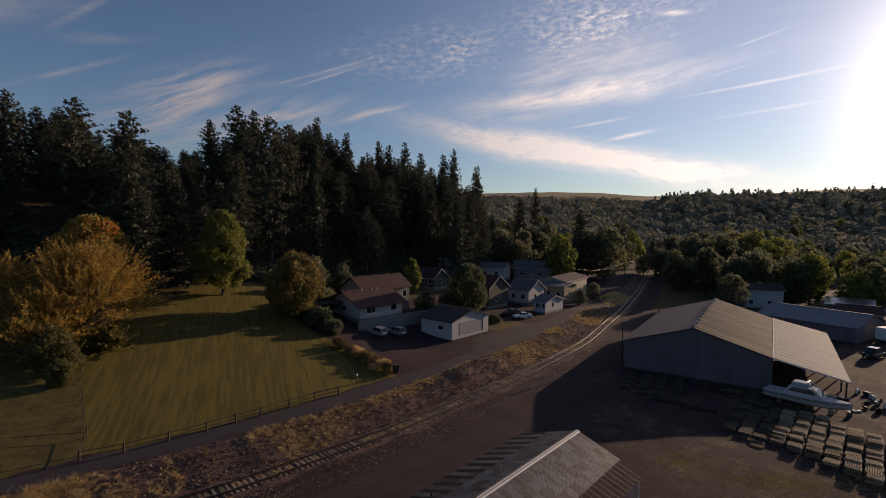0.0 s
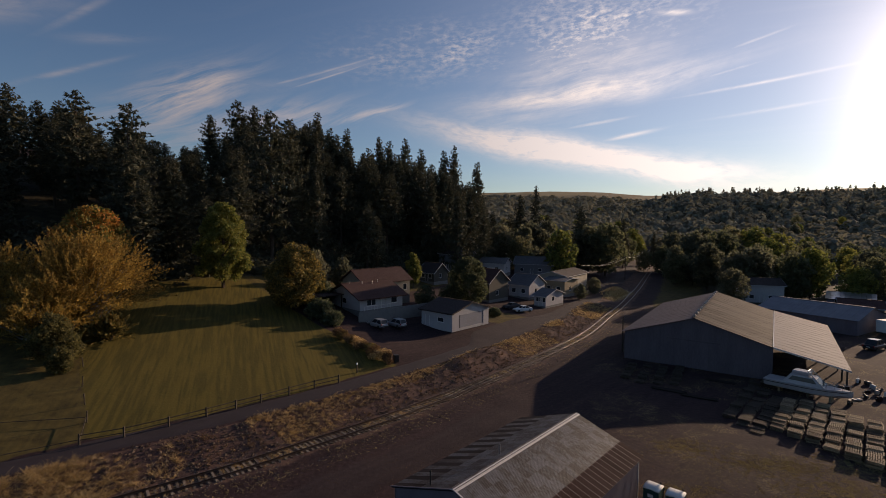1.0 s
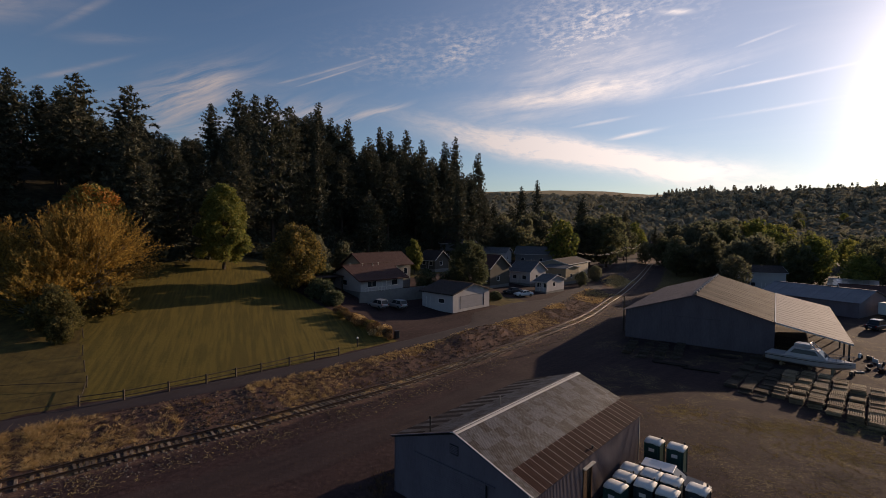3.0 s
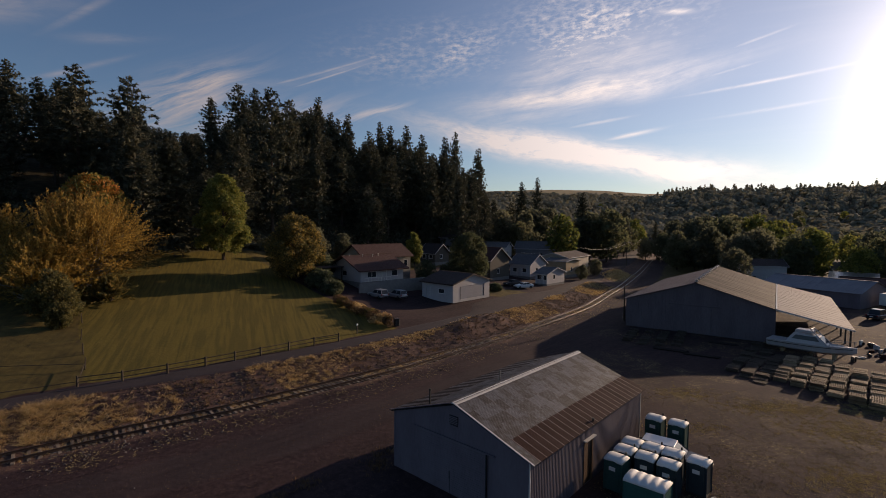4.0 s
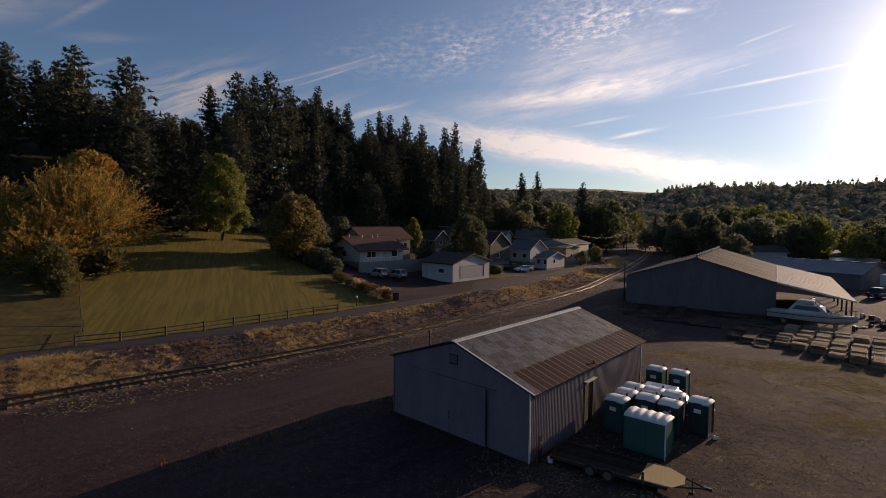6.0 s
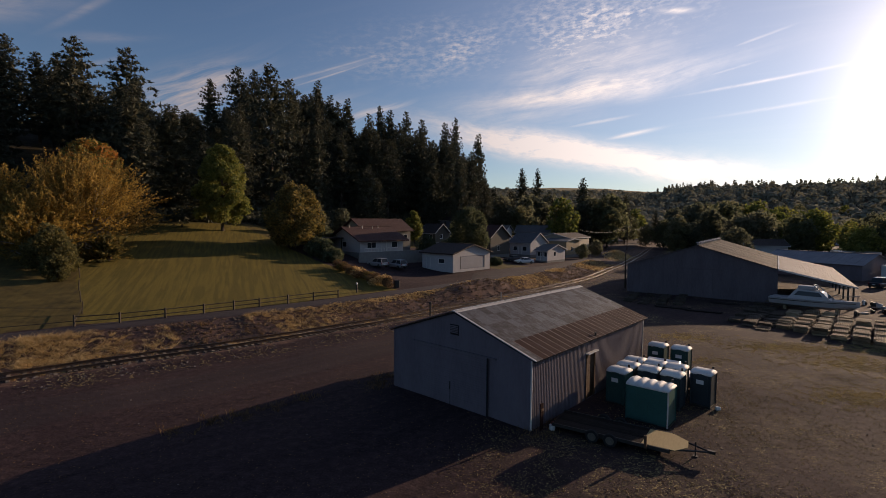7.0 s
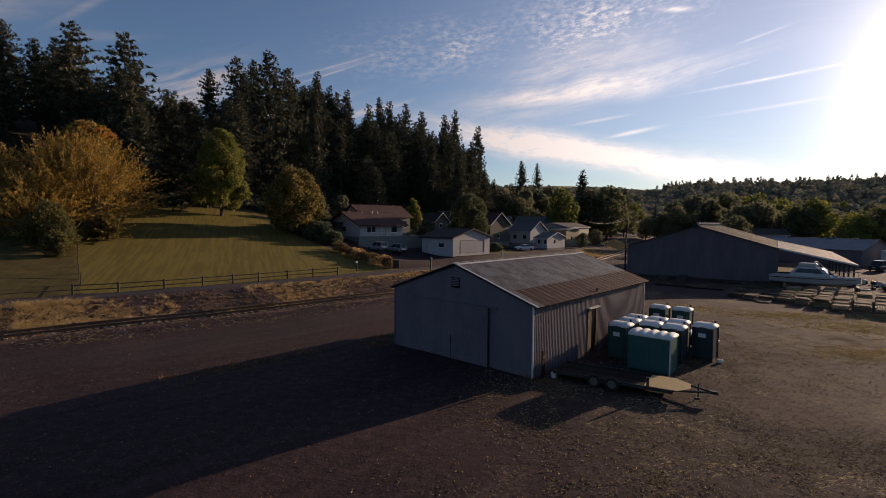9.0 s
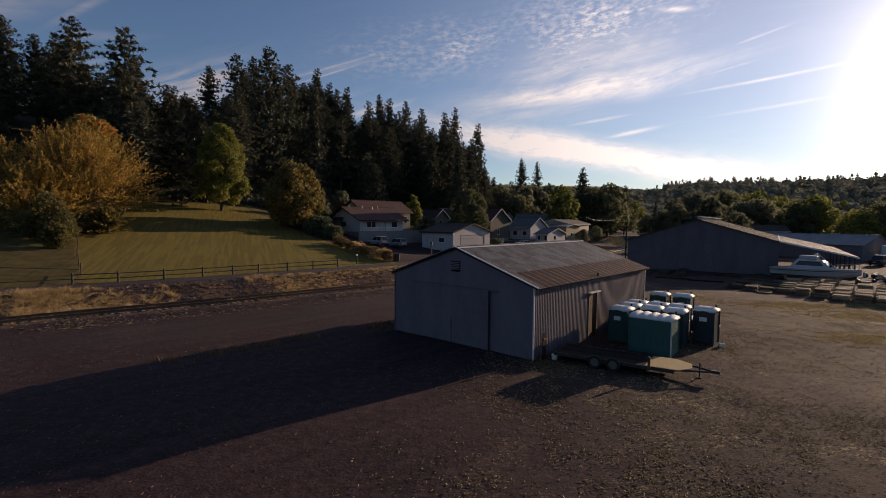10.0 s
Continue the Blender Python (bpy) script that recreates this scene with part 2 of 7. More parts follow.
RAIL = mat("rusty_rail", [(0.3, (0.10, 0.068, 0.054)), (0.7, (0.22, 0.17, 0.14))], 6, rough=0.36, metal=0.85)
CONCRETE = mat("grey_concrete", [(0.3, (0.15, 0.147, 0.14)), (0.7, (0.22, 0.215, 0.205))], 1.2, rough=0.9, bump=0.01)
WHITE = plain("white_house_paint", (0.41, 0.395, 0.395), 0.8, spread=0.1, scale=0.8)
CREAM = plain("cream_house_paint", (0.33, 0.295, 0.235), 0.8, spread=0.1, scale=0.8)
TAN = plain("tan_house_paint", (0.30, 0.235, 0.15), 0.8, spread=0.1, scale=0.8)
OLIVE = plain("olive_house_paint", (0.085, 0.076, 0.062), 0.8, spread=0.1, scale=0.8)
GREY_PAINT = plain("grey_house_paint", (0.15, 0.152, 0.165), 0.8, spread=0.1, scale=0.8)
DOOR_GREY = plain("grey_garage_door", (0.24, 0.245, 0.27), 0.6, spread=0.08, scale=0.8)
SHINGLE_RED = mat("red_brown_shingles", [(0.3, (0.050, 0.021, 0.018)), (0.7, (0.092, 0.041, 0.034))], 1.5, rough=0.85, bump=0.02, wave=("Z", 6.0), fine=14)
SHINGLE_DARK = mat("dark_shingles", [(0.3, (0.034, 0.024, 0.022)), (0.7, (0.062, 0.045, 0.042))], 1.5, rough=0.85, bump=0.02, wave=("Z", 6.0), fine=14)
SHINGLE_GREY = mat("grey_shingles", [(0.3, (0.075, 0.075, 0.08)), (0.7, (0.13, 0.13, 0.135))], 1.5, rough=0.85, bump=0.02, wave=("Z", 6.0), fine=14)
GLASS = plain("window_glass", (0.03, 0.035, 0.04), 0.06, spread=0.2)
GREEN_PLASTIC = mat("green_plastic", [(0.3, (0.012, 0.050, 0.046)), (0.7, (0.019, 0.078, 0.070))], 1.0, rough=0.5, objects=0.25)
TEAL_PLASTIC = mat("teal_plastic", [(0.3, (0.015, 0.075, 0.066)), (0.7, (0.024, 0.115, 0.10))], 1.0, rough=0.5)
NAVY_PLASTIC = mat("dark_plastic", [(0.3, (0.017, 0.030, 0.037)), (0.7, (0.031, 0.050, 0.058))], 1.0, rough=0.5, objects=0.3)
WHITE_PLASTIC = plain("white_plastic", (0.66, 0.66, 0.63), 0.6, spread=0.1, scale=2)
STEEL = plain("dark_steel", (0.05, 0.048, 0.045), 0.55, 0.5, 0.3, 4)
BARE_STEEL = plain("bare_steel", (0.32, 0.30, 0.28), 0.5, 0.6, 0.3, 4)
RUBBER = plain("tyre_rubber", (0.018, 0.018, 0.018), 0.85, spread=0.3)
PLYWOOD = mat("plywood", [(0.3, (0.33, 0.24, 0.105)), (0.7, (0.45, 0.34, 0.165))], 2, rough=0.8, stretch=(6, 1, 1))
DECK = mat("trailer_deck_wood", [(0.3, (0.020, 0.016, 0.014)), (0.7, (0.042, 0.034, 0.029))], 3, rough=0.9, objects=0.4)
HULL = plain("boat_gelcoat", (0.40, 0.39, 0.385), 0.35, spread=0.1, scale=1)
SILVER = plain("silver_car_paint", (0.40, 0.41, 0.43), 0.3, 0.5, 0.06)
BLACK_PAINT = plain("dark_car_paint", (0.03, 0.032, 0.04), 0.3, 0.3, 0.1)
WHITE_PAINT = plain("white_car_paint", (0.68, 0.68, 0.67), 0.3, 0.0, 0.05)
BARK = mat("bark", [(0.3, (0.045, 0.032, 0.024)), (0.7, (0.12, 0.09, 0.068))], 3, rough=0.95, bump=0.03, stretch=(3, 3, 0.6))
PALE_BARK = mat("pale_bark", [(0.3, (0.16, 0.14, 0.11)), (0.7, (0.32, 0.29, 0.24))], 3, rough=0.9, bump=0.02, stretch=(3, 3, 0.6))
OLIVE_LEAVES = mat("olive_brush_leaves", [(0.2, (0.06, 0.06, 0.024)), (0.5, (0.125, 0.118, 0.042)), (0.8, (0.23, 0.19, 0.07))], 0.5, rough=0.65, islands=0.6, translucent=0.5)
NEEDLES = mat("pine_needles", [(0.2, (0.044, 0.050, 0.034)), (0.5, (0.070, 0.076, 0.049)), (0.8, (0.105, 0.102, 0.062))], 0.25, rough=0.75, islands=0.6, objects=0.35, translucent=0.22)
LEAF_LIME = mat("yellow_green_leaves", [(0.2, (0.085, 0.108, 0.026)), (0.5, (0.162, 0.178, 0.042)), (0.8, (0.275, 0.258, 0.065))], 0.3, rough=0.6, islands=0.6, objects=0.3, translucent=0.5)
LEAF_YELLOW = mat("yellow_autumn_leaves", [(0.2, (0.15, 0.105, 0.03)), (0.42, (0.28, 0.20, 0.048)), (0.6, (0.40, 0.25, 0.058)), (0.85, (0.52, 0.34, 0.085))], 0.2, rough=0.65, islands=0.6, translucent=0.5)
LEAF_RUSSET = mat("russet_autumn_leaves", [(0.2, (0.14, 0.095, 0.028)), (0.42, (0.27, 0.178, 0.044)), (0.6, (0.39, 0.24, 0.054)), (0.85, (0.50, 0.33, 0.08))], 0.2, rough=0.65, islands=0.6, translucent=0.5)
LEAF_ORANGE = mat("orange_autumn_leaves", [(0.30, (0.08, 0.11, 0.03)), (0.48, (0.20, 0.18, 0.045)), (0.57, (0.44, 0.22, 0.045)), (0.74, (0.54, 0.16, 0.04))], 0.17, detail=3, rough=0.6, islands=0.2, translucent=0.45, fine_mix=0.2)
LEAF_BRONZE = mat("bronze_green_leaves", [(0.2, (0.07, 0.07, 0.026)), (0.5, (0.165, 0.135, 0.042)), (0.8, (0.34, 0.235, 0.065))], 0.3, rough=0.6, islands=0.6, translucent=0.5)
LEAF_DULL = mat("dull_green_leaves", [(0.2, (0.045, 0.06, 0.035)), (0.5, (0.08, 0.10, 0.052)), (0.8, (0.14, 0.15, 0.078))], 0.3, rough=0.65, islands=0.6, objects=0.4, translucent=0.45)
STRAW = mat("dry_grass", [(0.2, (0.3, 0.19, 0.08)), (0.5, (0.52, 0.36, 0.155)), (0.8, (0.72, 0.54, 0.28))], 0.4, rough=0.8, islands=0.7, translucent=0.5)
WEEDS = mat("brown_weeds", [(0.2, (0.09, 0.055, 0.03)), (0.5, (0.16, 0.095, 0.045)), (0.8, (0.26, 0.16, 0.07))], 0.4, rough=0.85, islands=0.7, translucent=0.25)
STONE = mat("grey_stones", [(0.25, (0.08, 0.066, 0.062)), (0.75, (0.25, 0.215, 0.195))], 2, rough=0.9, islands=0.6, bump=0.02)
CLOD = mat("brown_clods", [(0.25, (0.055, 0.035, 0.026)), (0.75, (0.20, 0.135, 0.088))], 2, rough=0.95, islands=0.7, bump=0.02)
# far foliage lightened well past real leaves, so its colour holds the haze
HAZED_FAR_LEAVES = mat("hazed_far_leaves", [(0.25, (0.17, 0.17, 0.13)), (0.5, (0.215, 0.21, 0.155)), (0.75, (0.27, 0.25, 0.175))], 0.011, rough=0.9, islands=0.06, translucent=0.35)
YARD_STRAW = mat("trampled_straw", [(0.2, (0.136, 0.092, 0.04)), (0.5, (0.28, 0.204, 0.084)), (0.8, (0.464, 0.36, 0.16))], 0.4, rough=0.9, islands=0.9, translucent=0.2)
YARD_GRASS = mat("pale_yard_grass", [(0.2, (0.20, 0.155, 0.065)), (0.5, (0.37, 0.29, 0.125)), (0.8, (0.56, 0.45, 0.21))], 0.5, rough=0.85, islands=0.8, translucent=0.3)
RIM = plain("dull_rim", (0.13, 0.12, 0.10), 0.6, 0.3, 0.3, 6)
# paler leaf copies: the valley's haze and backlight are put into their colour
PALED_GREEN = mat("paled_green_leaves", [(0.2, (0.07, 0.085, 0.046)), (0.5, (0.13, 0.14, 0.073)), (0.8, (0.22, 0.20, 0.11))], 0.3, rough=0.7, islands=0.3, objects=0.4, translucent=0.6)
HAZED_DULL = mat("hazed_dull_leaves", [(0.2, (0.075, 0.085, 0.056)), (0.5, (0.13, 0.135, 0.085)), (0.8, (0.21, 0.195, 0.126))], 0.3, rough=0.65, islands=0.3, objects=0.4, translucent=0.65)
BARN_SHEET = mat("dark_barn_sheet", [(0.25, (0.092, 0.078, 0.086)), (0.5, (0.128, 0.110, 0.120)), (0.8, (0.17, 0.148, 0.16))], 0.5, rough=0.8, bump=0.004, stretch=(1.4, 1.4, 0.4))
# old chalky sheets hardly shine
for chalky, shine in ((DECK, 0.05), (TAN_ROOF, 0.03), (BARN_SHEET, 0.05), (ROOF_RUST, 0.08), (ROOF_DARK, 0.08), (ROOF_OLD, 0.3), (NEW_ROOF, 0.15)):
    chalky.node_tree.nodes["Principled BSDF"].inputs["Specular IOR Level"].default_value = shine


# ---- shape of the land ----
LINE = np.array([(-140, -75), (-75, -10), (-45, 17.5), (-32.0, 30.2), (-27.4, 34.7), (-20.9, 40.3), (-13.4, 47.9), (-8.4, 53.2), (-2.4, 60.5), (5.4, 70.4), (16.7, 86.4),
                 (24.8, 99.2), (34.2, 118.0), (42.9, 135.2), (58.7, 169.8), (78, 215), (110, 290), (150, 390)], float)


def smooth_line(points, step=1.0):
    """A rounded line through the points, at even steps."""
    pts = [Vector((*p, 0)) for p in points]
    out = []
    for i in range(1, len(pts) - 2):
        a, b, c, d = pts[i - 1:i + 3]
        n = max(2, int((c - b).length / step))
        for k in range(n):
            t = k / n
            out.append(0.5 * (2 * b + (c - a) * t + (2 * a - 5 * b + 4 * c - d) * t * t + (3 * b - a - 3 * c + d) * t ** 3))
    out.append(pts[-2])
    return np.array([(p.x, p.y) for p in out])


TRACK = smooth_line(LINE)
TAN_ = np.gradient(TRACK, axis=0)
TAN_ /= np.linalg.norm(TAN_, axis=1)[:, None]
NORM = np.stack([-TAN_[:, 1], TAN_[:, 0]], 1)


def across(x, y):
    """How far left of the railway a place lies, and where along it."""
    x, y = np.atleast_1d(np.asarray(x, float)), np.atleast_1d(np.asarray(y, float))
    s, k = np.empty(x.shape), np.empty(x.shape, int)
    for a in range(0, len(x), 4000):
        d = (x[a:a + 4000, None] - TRACK[None, :, 0]) ** 2 + (y[a:a + 4000, None] - TRACK[None, :, 1]) ** 2
        i = d.argmin(1)
        k[a:a + 4000] = i
        s[a:a + 4000] = (x[a:a + 4000] - TRACK[i, 0]) * NORM[i, 0] + (y[a:a + 4000] - TRACK[i, 1]) * NORM[i, 1]
    return s, k


def step(a, b, v):
    t = np.clip((v - a) / (b - a), 0, 1)
    return t * t * (3 - 2 * t)


def waves(x, y, size, seed=0.0):
    """A cheap smooth unevenness between about -1 and 1."""
    return (np.sin(x / size + 1.3 * np.sin(y / size * 0.7 + seed) + seed) + np.sin(y / size * 1.13 + 1.7 * np.sin(x / size * 0.61 + 2 * seed)) + np.sin((x + y) / size * 0.53 + seed * 3)) / 3


def land(x, y):
    """The ground's height."""
    x, y = np.atleast_1d(np.asarray(x, float)), np.atleast_1d(np.asarray(y, float))
    s, k = across(x, y)
    far = np.hypot(x, y)
    along = TRACK[k, 1]
    yard = 0.05 * waves(x, y, 2.3) + 0.03 * waves(x, y, 0.9, 2)
    bed = 0.28 * step(-3.2, -1.4, s)
    rough = (0.10 * waves(x, y, 0.8, 1) + 0.14 * waves(x, y, 1.7, 4)) * step(1.6, 3.0, s) * (1 - step(6.5, 8.2, s))
    mound = 1.1 * np.exp(-((x - 3) ** 2 + (y - 77) ** 2) / 20.0) + 0.8 * np.exp(-((x + 1) ** 2 + (y - 71.5) ** 2) / 9.0) + 0.7 * np.exp(-((x - 9) ** 2 + (y - 85) ** 2) / 12.0)
    mound = mound * step(2.5, 4.5, s) * (1 - step(7.0, 8.4, s))
    bank = 1.02 * step(2.2, 8.2, s)
    park = 1 - step(60, 92, along)
    slope = np.clip(s - 12.5, 0, 54)
    lawn = (0.125 * slope + 0.0011 * slope ** 2) * park + (0.075 * slope + 0.0006 * slope ** 2) * (1 - park)
    lawn = lawn - 0.95 * np.exp(-((x + 11.5) ** 2 + (y - 89) ** 2) / 60.0)
    ridge_ = 2.0 * np.exp(-(((x - 45.5) * 0.85 - (y - 152) * 0.5) ** 2) / 7.0 - (((x - 45.5) * 0.5 + (y - 152) * 0.85) ** 2) / 110.0)
    lawn = lawn + ridge_
    hill = np.clip(s - 62, 0, 400)
    wood = 0.40 * hill * step(0, 22, hill) * (1 - 0.45 * step(40, 160, hill))
    wood = np.minimum(wood, 46 + 0.02 * hill) * (1 - 0.75 * step(185, 300, along)) + 1.2 * waves(x, y, 11, 3) * step(70, 110, s)
    # the valley's far side
    az = np.degrees(np.arctan2(x, y))
    rim = step(430, 1150, far) * (57 + 9 * waves(az * 9, far / 9, 40, 1) + 12 * step(19, 23, az) + 15 * step(30, 44, az)) * step(0, 9, az)
    rim = rim + step(300, 1300, far) * 60 * (1 - step(0, 9, az)) + step(1500, 2500, far) * (94 + 9 * (1 - step(14, 20, az)))
    low = -2.0 * step(60, 200, -s)
    return np.where(far < 6000, yard * (1 - step(-3, 0, s)) + bed + rough + mound + bank + lawn + wood + rim + low * (1 - step(430, 900, far)), 60.0)


def height(x, y):
    return float(land(x, y)[0])


class Shape:
    """Corners and faces of one mesh, gathered piece by piece."""

    def __init__(self):
        self.v, self.f = [], []

    def add(self, verts, faces):
        n = len(self.v)
        self.v += [tuple(p) for p in verts]
        self.f += [tuple(i + n for i in f) for f in faces]
        return self

    def box(self, x0, x1, y0, y1, z0, z1, m=None):
        p = [Vector((x, y, z)) for z in (z0, z1) for y in (y0, y1) for x in (x0, x1)]
        if m is not None:
            p = [m @ q for q in p]
        return self.add(p, [(0, 2, 3, 1), (4, 5, 7, 6), (0, 1, 5, 4), (2, 6, 7, 3), (0, 4, 6, 2), (1, 3, 7, 5)])

    def soft_box(self, x0, x1, y0, y1, z0, z1, r, m=None):
        """A box with its edges cut off by r."""
        p = []
        for z, i in ((z0, r), (z0 + r, 0), (z1 - r, 0), (z1, r)):
            a, b, c, d = x0 + i, x1 - i, y0 + i, y1 - i
            p += [Vector(q) for q in ((a + r, c, z), (b - r, c, z), (b, c + r, z), (b, d - r, z), (b - r, d, z), (a + r, d, z), (a, d - r, z), (a, c + r, z))]
        if m is not None:
            p = [m @ q for q in p]
        f = [tuple(reversed(range(8))), tuple(range(24, 32))]
        for k in range(3):
            f += [(8 * k + i, 8 * k + (i + 1) % 8, 8 * k + 8 + (i + 1) % 8, 8 * k + 8 + i) for i in range(8)]
        return self.add(p, f)

    def prism(self, outline, depth, m):
        """An outline in the x-z plane pushed along y by depth."""
        n = len(outline)
        p = [m @ Vector((x, 0, z)) for x, z in outline] + [m @ Vector((x, depth, z)) for x, z in outline]
        return self.add(p, [tuple(range(n)), tuple(reversed(range(n, 2 * n)))] + [(i, i + n, (i + 1) % n + n, (i + 1) % n) for i in range(n)])

    def rod(self, a, b, ra, rb=None, n=8):
        a, b, rb = Vector(a), Vector(b), ra if rb is None else rb
        d = (b - a).normalized()
        u = d.orthogonal().normalized()
        w = d.cross(u)
        ring = [(u * math.cos(2 * math.pi * i / n) + w * math.sin(2 * math.pi * i / n)) for i in range(n)]
        return self.add([a + r * ra for r in ring] + [b + r * rb for r in ring],
                        [(i, (i + 1) % n, (i + 1) % n + n, i + n) for i in range(n)] + [tuple(reversed(range(n))), tuple(range(n, 2 * n))])

    def sweep(self, stations, closed=True):
        """Rings of equally many corners joined one after the other, with both ends shut."""
        n = len(stations[0])
        f = []
        for k in range(len(stations) - 1):
            f += [(n * k + i, n * k + (i + 1) % n, n * k + n + (i + 1) % n, n * k + n + i) for i in range(n if closed else n - 1)]
        if closed:
            f += [tuple(reversed(range(n))), tuple(range(n * (len(stations) - 1), n * len(stations)))]
        return self.add([p for ring in stations for p in ring], f)

    def weld(self):
        """Joins corners that lie at one place."""
        at_, where, back = {}, [], []
        for p in self.v:
            key = tuple(round(c, 4) for c in p)
            if key not in at_:
                at_[key] = len(where)
                where.append(p)
            back.append(at_[key])
        self.v, self.f = where, [tuple(back[i] for i in f) for f in self.f]
        return self

    def mesh(self, name, material, smooth=False):
        me = bpy.data.meshes.new(name)
        me.from_pydata(self.v, [], self.f)
        me.materials.append(material)
        if smooth:
            me.polygons.foreach_set("use_smooth", [True] * len(me.polygons))
        me.update()
        return me


def part(name, shape, material, parent=None, label="", smooth=False):
    """Links one mesh as a part under a thing, or as a thing of its own."""
    ob = new(name, shape.mesh(name, material, smooth) if isinstance(shape, Shape) else shape)
    if parent is not None:
        ob.parent = parent
    return tagged(ob, label) if label else ob


def thing(name, m, label, category, group="", kind=""):
    """An Empty at the thing's base, that carries its parts."""
    ob = new(name)
    ob.empty_display_size = 0.3
    ob.matrix_world = m
    return tagged(ob, label, category, group, kind)


# ---- ground ----
def spaced(lo, hi, fine, reach):
    mid = list(np.arange(lo, hi, fine))
    out, d, v = [], fine, hi
    while v < reach:
        out.append(v)
        d *= 1.16
        v += d
    out.append(reach)
    back, d, v = [], fine, lo - fine
    while v > -reach:
        back.append(v)
        d *= 1.16
        v -= d
    back.append(-reach)
    return np.array(back[::-1] + mid + out)


gx, gy = spaced(-70, 62, 0.75, 4200), spaced(6, 150, 0.75, 4200)
GX, GY = np.meshgrid(gx, gy)
fx, fy = GX.ravel(), GY.ravel()
fz = land(fx, fy)
nx, ny = len(gx), len(gy)
idx = np.arange(nx * ny).reshape(ny, nx)
quads = np.stack([idx[:-1, :-1], idx[:-1, 1:], idx[1:, 1:], idx[1:, :-1]], -1).reshape(-1, 4)
gm = bpy.data.meshes.new("ground")
gm.from_pydata(np.stack([fx, fy, fz], 1).tolist(), [], quads.tolist())
gm.polygons.foreach_set("use_smooth", [True] * len(gm.polygons))
gs, gk = across(fx, fy)
galong = TRACK[gk, 1]
edge = gs + 0.5 * waves(fx, fy, 1.1, 5)
gfar = np.hypot(fx, fy)
lawn_right = 1 - step(-0.4, 1.2, (fx + 21.6) * 0.64 + (fy - 79.3) * 0.77 + 0.4 * waves(fx, fy, 1.5, 6))
west = 1 - step(-0.6, 0.9, (-38.9 - fx) * 0.75 + (46.2 - fy) * 0.66 + 0.4 * waves(fx, fy, 1.3, 2))
is_lawn = west * step(12.0, 12.9, edge) * (1 - step(63, 68, edge)) * lawn_right * step(-160, -100, fx)
is_bank = step(-2.6, -0.8, edge) * (1 - step(7.8, 8.6, edge))
is_wood = step(62, 66, edge) * (1 - step(250, 330, gfar)) + step(120, 150, gfar) * step(16, 24, -edge) * (1 - step(280, 420, gfar)) + step(280, 420, gfar) * (1 - step(1400, 1700, gfar))
is_verge = np.clip(step(128, 140, fy) * step(5, 9, -edge) * (1 - step(400, 500, gfar)) + step(12.0, 13.0, edge) * (1 - lawn_right) * np.maximum(step(44, 50, edge), np.exp(-((fx - 8.5) ** 2 + (fy - 106) ** 2) / 30.0) * 1.4) + step(12.0, 13.0, edge) * (1 - west) * (1 - step(60, 66, edge)), 0, 1)
is_straw = np.clip(0.5 + 0.9 * waves(fx, fy, 3.1, 7) + 0.6 * waves(fx, fy, 1.2, 9), 0, 1) * step(4.5, 9, -edge) * np.clip((fx - 0.35 * fy + 10) / 12, 0, 1) * 0.46
is_field = step(1500, 1800, gfar)
is_mound = np.exp(-((((fx - 45.5) * 0.85 - (fy - 152) * 0.5) / 4.2) ** 4) - ((((fx - 45.5) * 0.5 + (fy - 152) * 0.85) / 13.0) ** 4))
is_lane = step(5.0, 6.2, -edge) * (1 - step(10.0, 11.5, -edge)) * (1 - step(52, 70, fy)) * 0.8
for nm, vals in (("lawn", is_lawn), ("bank", is_bank), ("wood", np.clip(is_wood, 0, 1)), ("verge", is_verge), ("straw", is_straw), ("field", is_field), ("lane", is_lane), ("mound", is_mound)):
    at = gm.attributes.new(nm, "FLOAT", "POINT")
    at.data.foreach_set("value", vals.astype(np.float32))


